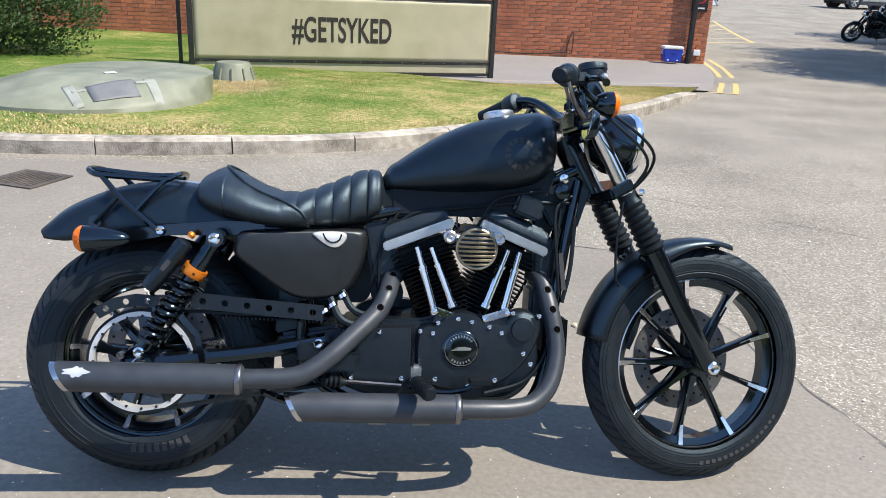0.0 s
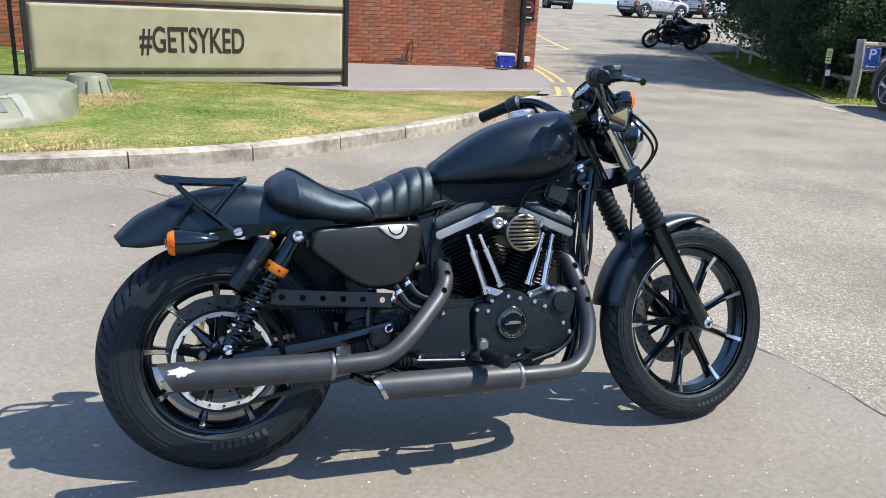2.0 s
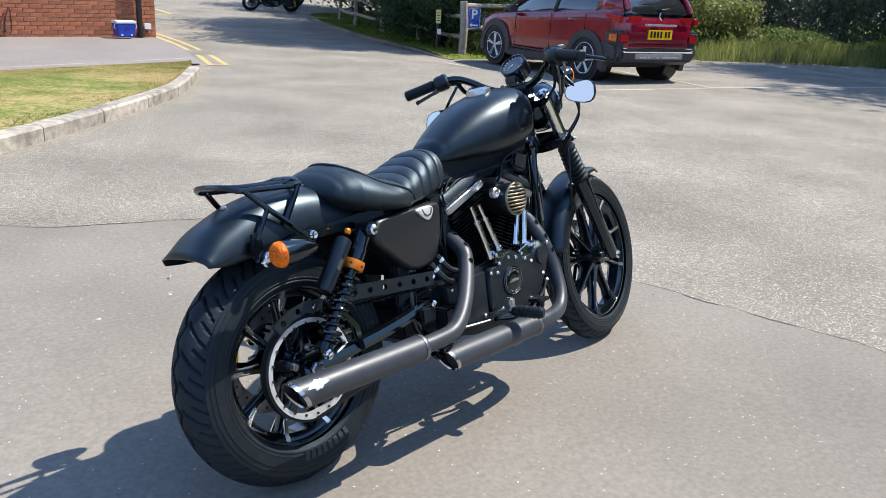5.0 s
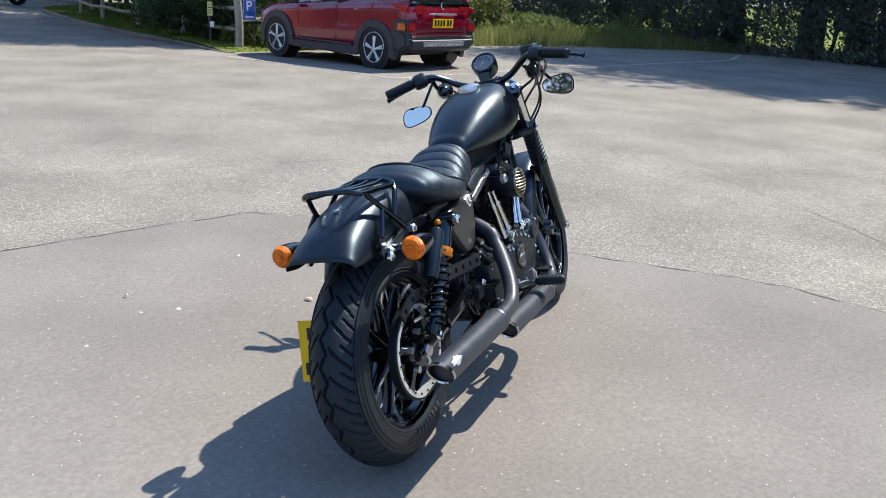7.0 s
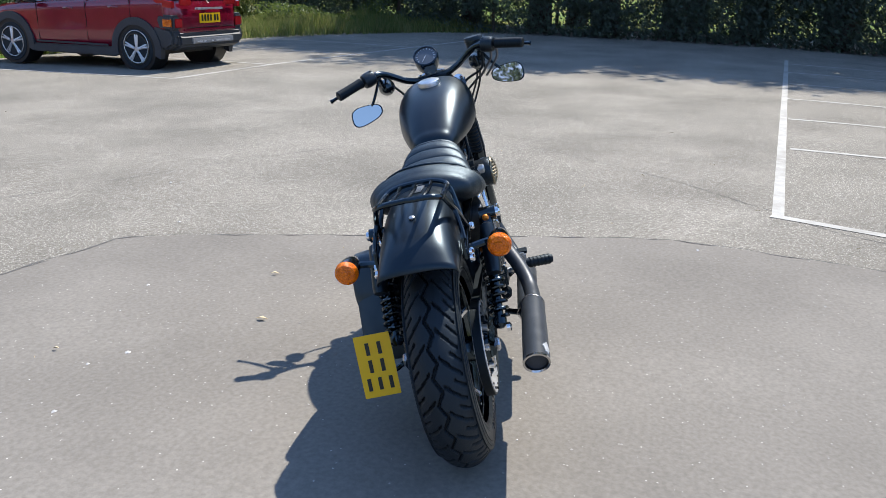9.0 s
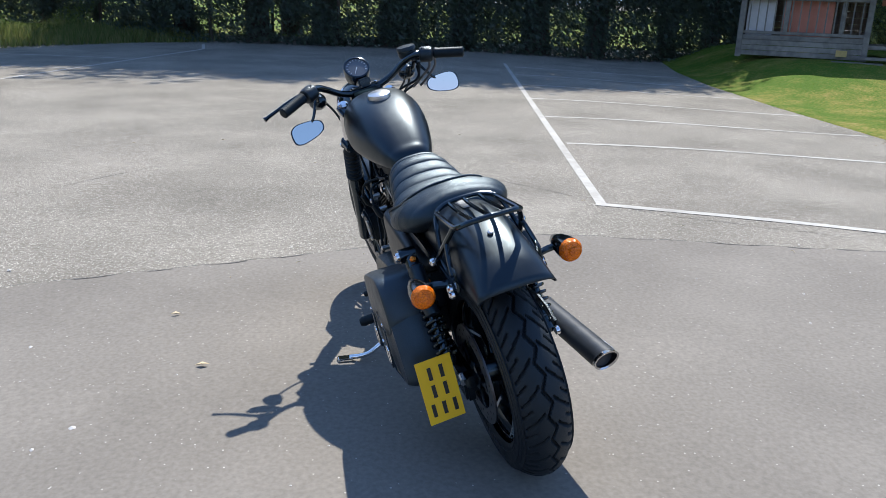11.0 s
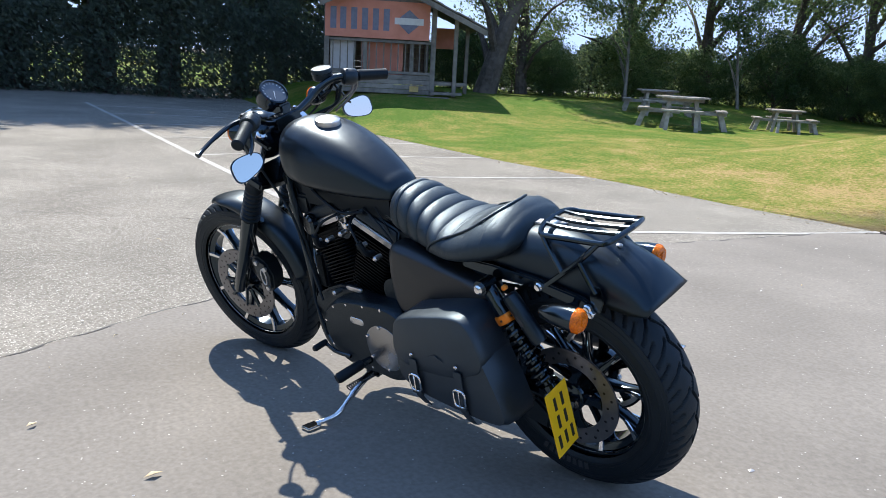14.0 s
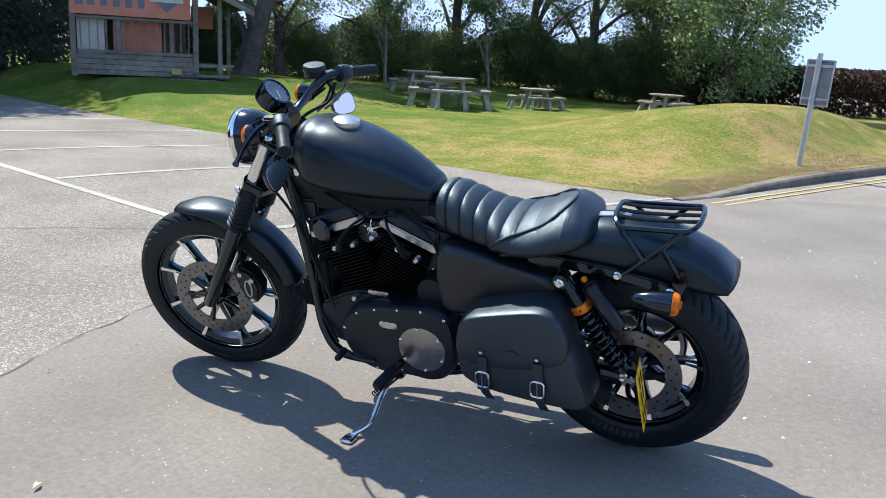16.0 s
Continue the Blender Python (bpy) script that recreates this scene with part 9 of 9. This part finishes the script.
van = thing("van", "pale van with an open tail and loading ramp", "van", pose(7.3, 44.0, land(7, 44), 0, 0, 95))
part("body", Geo().box((1.6, 0, 1.25), (3.4, 1.8, 1.7)), WHITE_PL, van, bevel=0.08)
# flat black panel paints the shaded inside of the open tail
part("load_bay", Geo().box((-0.08, 0, 1.2), (0.06, 1.5, 1.3)), BAR_INK, van)
part("chassis", Geo().box((1.4, 0, 0.40), (3.4, 1.6, 0.2)), CLAD, van, bevel=0.02)
for x in (0.4, 2.6):
    for s in (-1, 1):
        part("wheel", Geo().lathe([(0.18, -0.2), (0.33, -0.18), (0.34, 0), (0.2, 0.02)], (x, s * 0.88, 0.34), (0, s, 0), 28), RUBBER, van)
part("plate", Geo().box((-0.12, 0.5, 0.75), (0.01, 0.5, 0.2)), PLATE, van)
part("ramp", Geo().box((-0.75, -0.2, 0.32), (1.5, 0.6, 0.05), Matrix.Rotation(radians(-22), 3, "Y")), GALV, van, "ribbed alloy ramp")
for y in (-0.48, 0.08):
    part("ramp_edge", Geo().box((-0.75, y, 0.37), (1.5, 0.04, 0.08), Matrix.Rotation(radians(-22), 3, "Y")), GALV, van)

# ---- other motorcycles beyond the entrance ----
def bike_pose(x, y, yaw):
    return Matrix.Translation((x, y, land(x, y) + 0.004)) @ Matrix.Rotation(radians(yaw), 4, "Z") @ Matrix.Rotation(radians(-13), 4, "X")
tagged(copy_thing(bike, bike_pose(11.1, 28.4, 178)), "black cruiser motorcycle parked far off by the verge", "motorcycle")
tagged(copy_thing(bike, bike_pose(12.6, 31.2, 172)), "dark motorcycle parked behind another by the fence", "motorcycle")

# ---- verge, fence and signs by the entrance road ----
VERGE = [(7.65, 13.45), (7.9, 15.0), (8.35, 18.1), (9.56, 22.8), (10.9, 26.6), (12.4, 27.6), (15, 29)]
vg = polyline([(*q, 0) for q in VERGE])


def verge(u, v):
    a = vg(u)
    return a.x + 0.06 + v * 7.5, a.y - v * 0.4 * (1 - u)


verge_h = lambda x, y: land(x, y) - 0.02 + 0.09 * ease(13.42, 14.3, y) + ease(13.5, 14.5, y) * 0.05 * noise.noise(Vector((x * 0.7, y * 0.7, 2)))
sheet("grass_verge", verge, 30, 12, GRASS_BRIGHT, "green grass verge beneath dark evergreens", "grass", 0, verge_h)
blades("grass_blades", lambda r: verge(r.random(), r.random() * 0.5), verge_h, 16000, 0.010, "verge grass blades", GRASS_BRIGHT, seed=15, tall=0.07)
kerb_run("kerb_verge", VERGE, 0.93, 0, -1, lambda u: 0.012 + 0.065 * ease(0.0, 0.12, u), "low worn kerb along the verge", KERB_DARK)
fence = thing("rail_fence", "rustic split-rail fence of weathered timber", "fence")
posts = [(8.42, 14.10), (9.35, 17.2), (9.75, 19.6), (10.25, 22.0), (11.0, 24.4), (12.4, 26.2)]
for i, (x, y) in enumerate(posts):
    z = land(x, y)
    w = 0.085 if i == 0 else 0.06
    part("post", Geo().tube(curve([(x, y, z - 0.1), (x + 0.02, y, z + 0.55), (x - 0.01, y + 0.02, z + (1.08 if i == 0 else 0.95))], 3), [w, w * 0.98, w * 0.96, w * 0.94, w * 0.92, w * 0.9, w * 0.9], 8), TIMBER_GREY, fence)
    if i:
        px, py = posts[i - 1]
        for h in (0.38, 0.78):
            part("rail", Geo().tube(curve([(px, py, land(px, py) + h), ((px + x) / 2 + 0.03, (py + y) / 2, (land(px, py) + z) / 2 + h - 0.03), (x, y, z + h + 0.02)], 3), 0.04, 7), TIMBER_GREY, fence)
for h, x1, y1 in ((0.86, 17.5, 15.4), (0.42, 17.5, 15.4)):
    part("rail", Geo().tube([(8.42, 14.10, h), (12.6, 14.9, h + 0.02), (x1, y1, h)], 0.045, 7), TIMBER_GREY, fence)
SIGN_BLUE = surface("blue_sign_enamel", (0.012, 0.07, 0.30), (0.016, 0.09, 0.36), 8, 0.3)
psign = thing("parking_sign", "blue parking sign with white letter and arrow on a post", "sign", pose(8.42, 13.96, 0.40, 0, 0, -32) @ Matrix.Diagonal((0.74, 1, 0.86, 1)))
part("board", Geo().box((0.17, 0, 0.27), (0.34, 0.012, 0.46)), SIGN_BLUE, psign, bevel=0.004)
lettering("lettering", "P", 0.15, 0.21, pose(0.10, -0.010, 0.25, 90, 0, 0), WHITE_PL, psign, 0.02)
part("arrow", Geo().box((0.18, -0.008, 0.11), (0.2, 0.004, 0.028)).add([(0.05, -0.010, 0.11), (0.11, -0.010, 0.15), (0.11, -0.010, 0.07)], [(0, 1, 2)]), WHITE_PL, psign)
part("border", Geo().tube([(0.02, -0.008, 0.06), (0.32, -0.008, 0.06), (0.32, -0.008, 0.48), (0.02, -0.008, 0.48)], 0.004, 4, closed=True), WHITE_PL, psign)
NOTICE = surface("faded_lime_notice", (0.50, 0.52, 0.16), (0.62, 0.62, 0.26), 9, 0.5)
warn = thing("warning_sign", "small yellow notice on a dark post", "sign", pose(8.22, 14.72, -0.02, 0, 0, -30))
part("post", Geo().cyl((0, 0.02, 0), (0, 0.02, 0.78), 0.03), BLACK_STEEL, warn)
part("board", Geo().box((0, -0.02, 0.62), (0.10, 0.01, 0.27)), NOTICE, warn, bevel=0.003)
for k in range(4):
    part("writing_bar", Geo().box((0, -0.027, 0.69 - k * 0.05), (0.07, 0.004, 0.014)), BAR_INK, warn)
part("small_notice", Geo().box((0.03, -0.02, 0.32), (0.08, 0.01, 0.11)), WHITE_PL, warn)

# ---- twigs and dead leaves lying on the tarmac ----
LITTER = surface("dry_leaf_litter", (0.36, 0.28, 0.16), (0.62, 0.51, 0.34), 30, 0.8)
rnd = random.Random(77)
spots = [(4.84, 4.26, 0.09), (3.72, 8.41, 0.05), (0.53, 3.62, 0.09), (-0.5, 3.95, 0.06), (0.02, 3.4, 0.12), (-1.6, 4.6, 0.09), (-1.55, 2.5, 0.06), (2.9, 2.5, 0.08), (5.4, 2.0, 0.06), (0.28, -0.4, 0.05)]
spots += [(rnd.uniform(-3, 6), rnd.uniform(-2.5, 5.2), rnd.uniform(0.012, 0.03)) for _ in range(44)]
for x, y, L in spots:
    z = land(x, y) + 0.006
    a = rnd.uniform(0, 6.283)
    d = Vector((math.cos(a), math.sin(a), 0))
    n = Vector((-d.y, d.x, 0))
    c = Vector((x, y, z))
    if rnd.random() < 0.45:
        ob = part("twig", Geo().tube(curve([c - d * L / 2, c + n * L * 0.1 + Vector((0, 0, 0.006)), c + d * L / 2], 3), 0.0018, 5), LITTER)
        tagged(ob, "small dry twig lying on the tarmac", "twig", "litter on the tarmac")
    else:
        L *= 0.45
        w = L * 0.2
        vs = [c - d * L / 2, c + n * w + Vector((0, 0, 0.008)), c + d * L / 2 + Vector((0, 0, 0.004)), c - n * w + Vector((0, 0, 0.010)), c + Vector((0, 0, 0.002))]
        ob = part("dead_leaf", Geo().add(vs, [(0, 4, 1), (1, 4, 2), (2, 4, 3), (3, 4, 0)]), LITTER, solid=0.0006)
        tagged(ob, "curled dead leaf lying on the tarmac", "leaf", "litter on the tarmac")
blades("leaf_litter", lambda r: (lambda t: (front_s(t).x + r.gauss(0, 0.1), front_s(t).y + abs(r.gauss(0, 0.18)) - 0.1))(r.random() ** 1.5 * 0.6), lambda x, y: land(x, y) + 0.006, 220, 0.018, "scattered dead leaves along the lawn edge", LITTER, 21, 0.004)
GRIT = surface("pale_grit", (0.5, 0.47, 0.43), (0.75, 0.72, 0.68), 30, 0.8)
gv, gf = [], []
grit_rnd = random.Random(22)
for _ in range(650):
    x, y = grit_rnd.uniform(-4.5, 2.4), grit_rnd.uniform(-2.5, 5.2)
    r = grit_rnd.uniform(0.0015, 0.0042) if grit_rnd.random() < 0.95 else grit_rnd.uniform(0.005, 0.012)
    z, k, a = land(x, y) + 0.001, len(gv), grit_rnd.uniform(0, 6.283)
    gv += [(x + r * math.cos(a + i * 1.2566) * grit_rnd.uniform(0.6, 1.3), y + r * math.sin(a + i * 1.2566) * grit_rnd.uniform(0.6, 1.3), z) for i in range(5)] + [(x, y, z + 0.6 * r)]
    gf += [(k + i, k + (i + 1) % 5, k + 5) for i in range(5)]
me = bpy.data.meshes.new("grit")
me.from_pydata(gv, [], gf)
me.materials.append(GRIT)
tagged(new("grit", me), "tiny pale chips of grit on the tarmac", "grit", kind="stuff")

# sandy dust swept against the northern kerb
SILT = surface("sandy_kerb_dust", (0.30, 0.26, 0.20), (0.46, 0.41, 0.33), 30, 0.95)
gv, gf = [], []
for _ in range(9000):
    u = grit_rnd.uniform(0.3, 1.0)
    p, t = kn(u), (kn(min(1, u + 0.01)) - kn(max(0, u - 0.01))).normalized()
    d = 0.004 + abs(grit_rnd.gauss(0, 0.10 + 0.06 * noise.noise(Vector((p.x * 2, p.y * 2, 4)))))
    x, y = p.x + t.y * d, p.y - t.x * d
    r = grit_rnd.uniform(0.002, 0.006)
    z, k, a = land(x, y) + 0.0005, len(gv), grit_rnd.uniform(0, 6.283)
    gv += [(x + r * math.cos(a + i * 1.2566) * grit_rnd.uniform(0.6, 1.3), y + r * math.sin(a + i * 1.2566) * grit_rnd.uniform(0.6, 1.3), z) for i in range(5)] + [(x, y, z + 0.15 * r)]
    gf += [(k + i, k + (i + 1) % 5, k + 5) for i in range(5)]
me = bpy.data.meshes.new("kerb_dust")
me.from_pydata(gv, [], gf)
me.materials.append(SILT)
tagged(new("kerb_dust", me), "sandy dust swept against the kerb", "dust", kind="stuff")

# ---- bricks of the building, nearest first ----
BL, BH, JX, JZ = 0.217, 0.066, 0.012, 0.012
bm_full = mesh_of("brick", Geo().box((0, 0, 0), (BL, 0.02, BH)))
bevelled(bm_full, 0.004, 1)
bm_full.materials.append(BRICK)
rest_v, rest_f, count = [], [], 0
rows = int(1.55 / (BH + JZ))
cube_f = [(0, 2, 3, 1), (4, 5, 7, 6), (0, 1, 5, 4), (2, 6, 7, 3), (0, 4, 6, 2), (1, 3, 7, 5)]
for i in range(int(WALL_LEN / (BL + JX))):
    for r in range(rows):
        x = -BL / 2 - i * (BL + JX) - (0.5 * (BL + JX) if r % 2 else 0)
        if x < -WALL_LEN + 0.2:
            continue
        z = 0.02 + r * (BH + JZ) + BH / 2
        y = 0.004 + 0.003 * noise.noise(Vector((x * 7, z * 13, 5)))
        if count < 300:
            ob = new("brick", bm_full)
            ob.parent = house
            ob.location = (x, y, z)
            count += 1
        else:
            k = len(rest_v)
            rest_v += [(x + ((q & 1) - 0.5) * BL, y + (((q >> 1) & 1) - 0.5) * 0.02, z + ((q >> 2) - 0.5) * BH) for q in range(8)]
            rest_f += [tuple(k + w for w in f) for f in cube_f]
half_brick = mesh_of("half_brick", Geo().box((0, 0, 0), (BL / 2 - JX / 2, 0.02, BH)))
bevelled(half_brick, 0.004, 1)
half_brick.materials.append(BRICK)
for r in range(1, rows, 2):
    ob = new("half_brick", half_brick)
    ob.parent = house
    ob.location = (-BL / 4 + JX / 4, 0.0045, 0.02 + r * (BH + JZ) + BH / 2)
for i in range(12):
    for r in range(rows):
        k = len(rest_v)
        yy, z = 0.02 + BL / 2 + i * (BL + JX) + (0.5 * (BL + JX) if r % 2 == 0 else 0), 0.02 + r * (BH + JZ) + BH / 2
        rest_v += [(-0.006 + ((q & 1) - 0.5) * 0.02, yy + (((q >> 1) & 1) - 0.5) * BL, z + ((q >> 2) - 0.5) * BH) for q in range(8)]
        rest_f += [tuple(k + w for w in f) for f in cube_f]
me = bpy.data.meshes.new("brickwork")
me.from_pydata(rest_v, [], rest_f)
me.materials.append(BRICK)
ob = new("brickwork", me)
ob.parent = house
tagged(ob, kind="stuff")
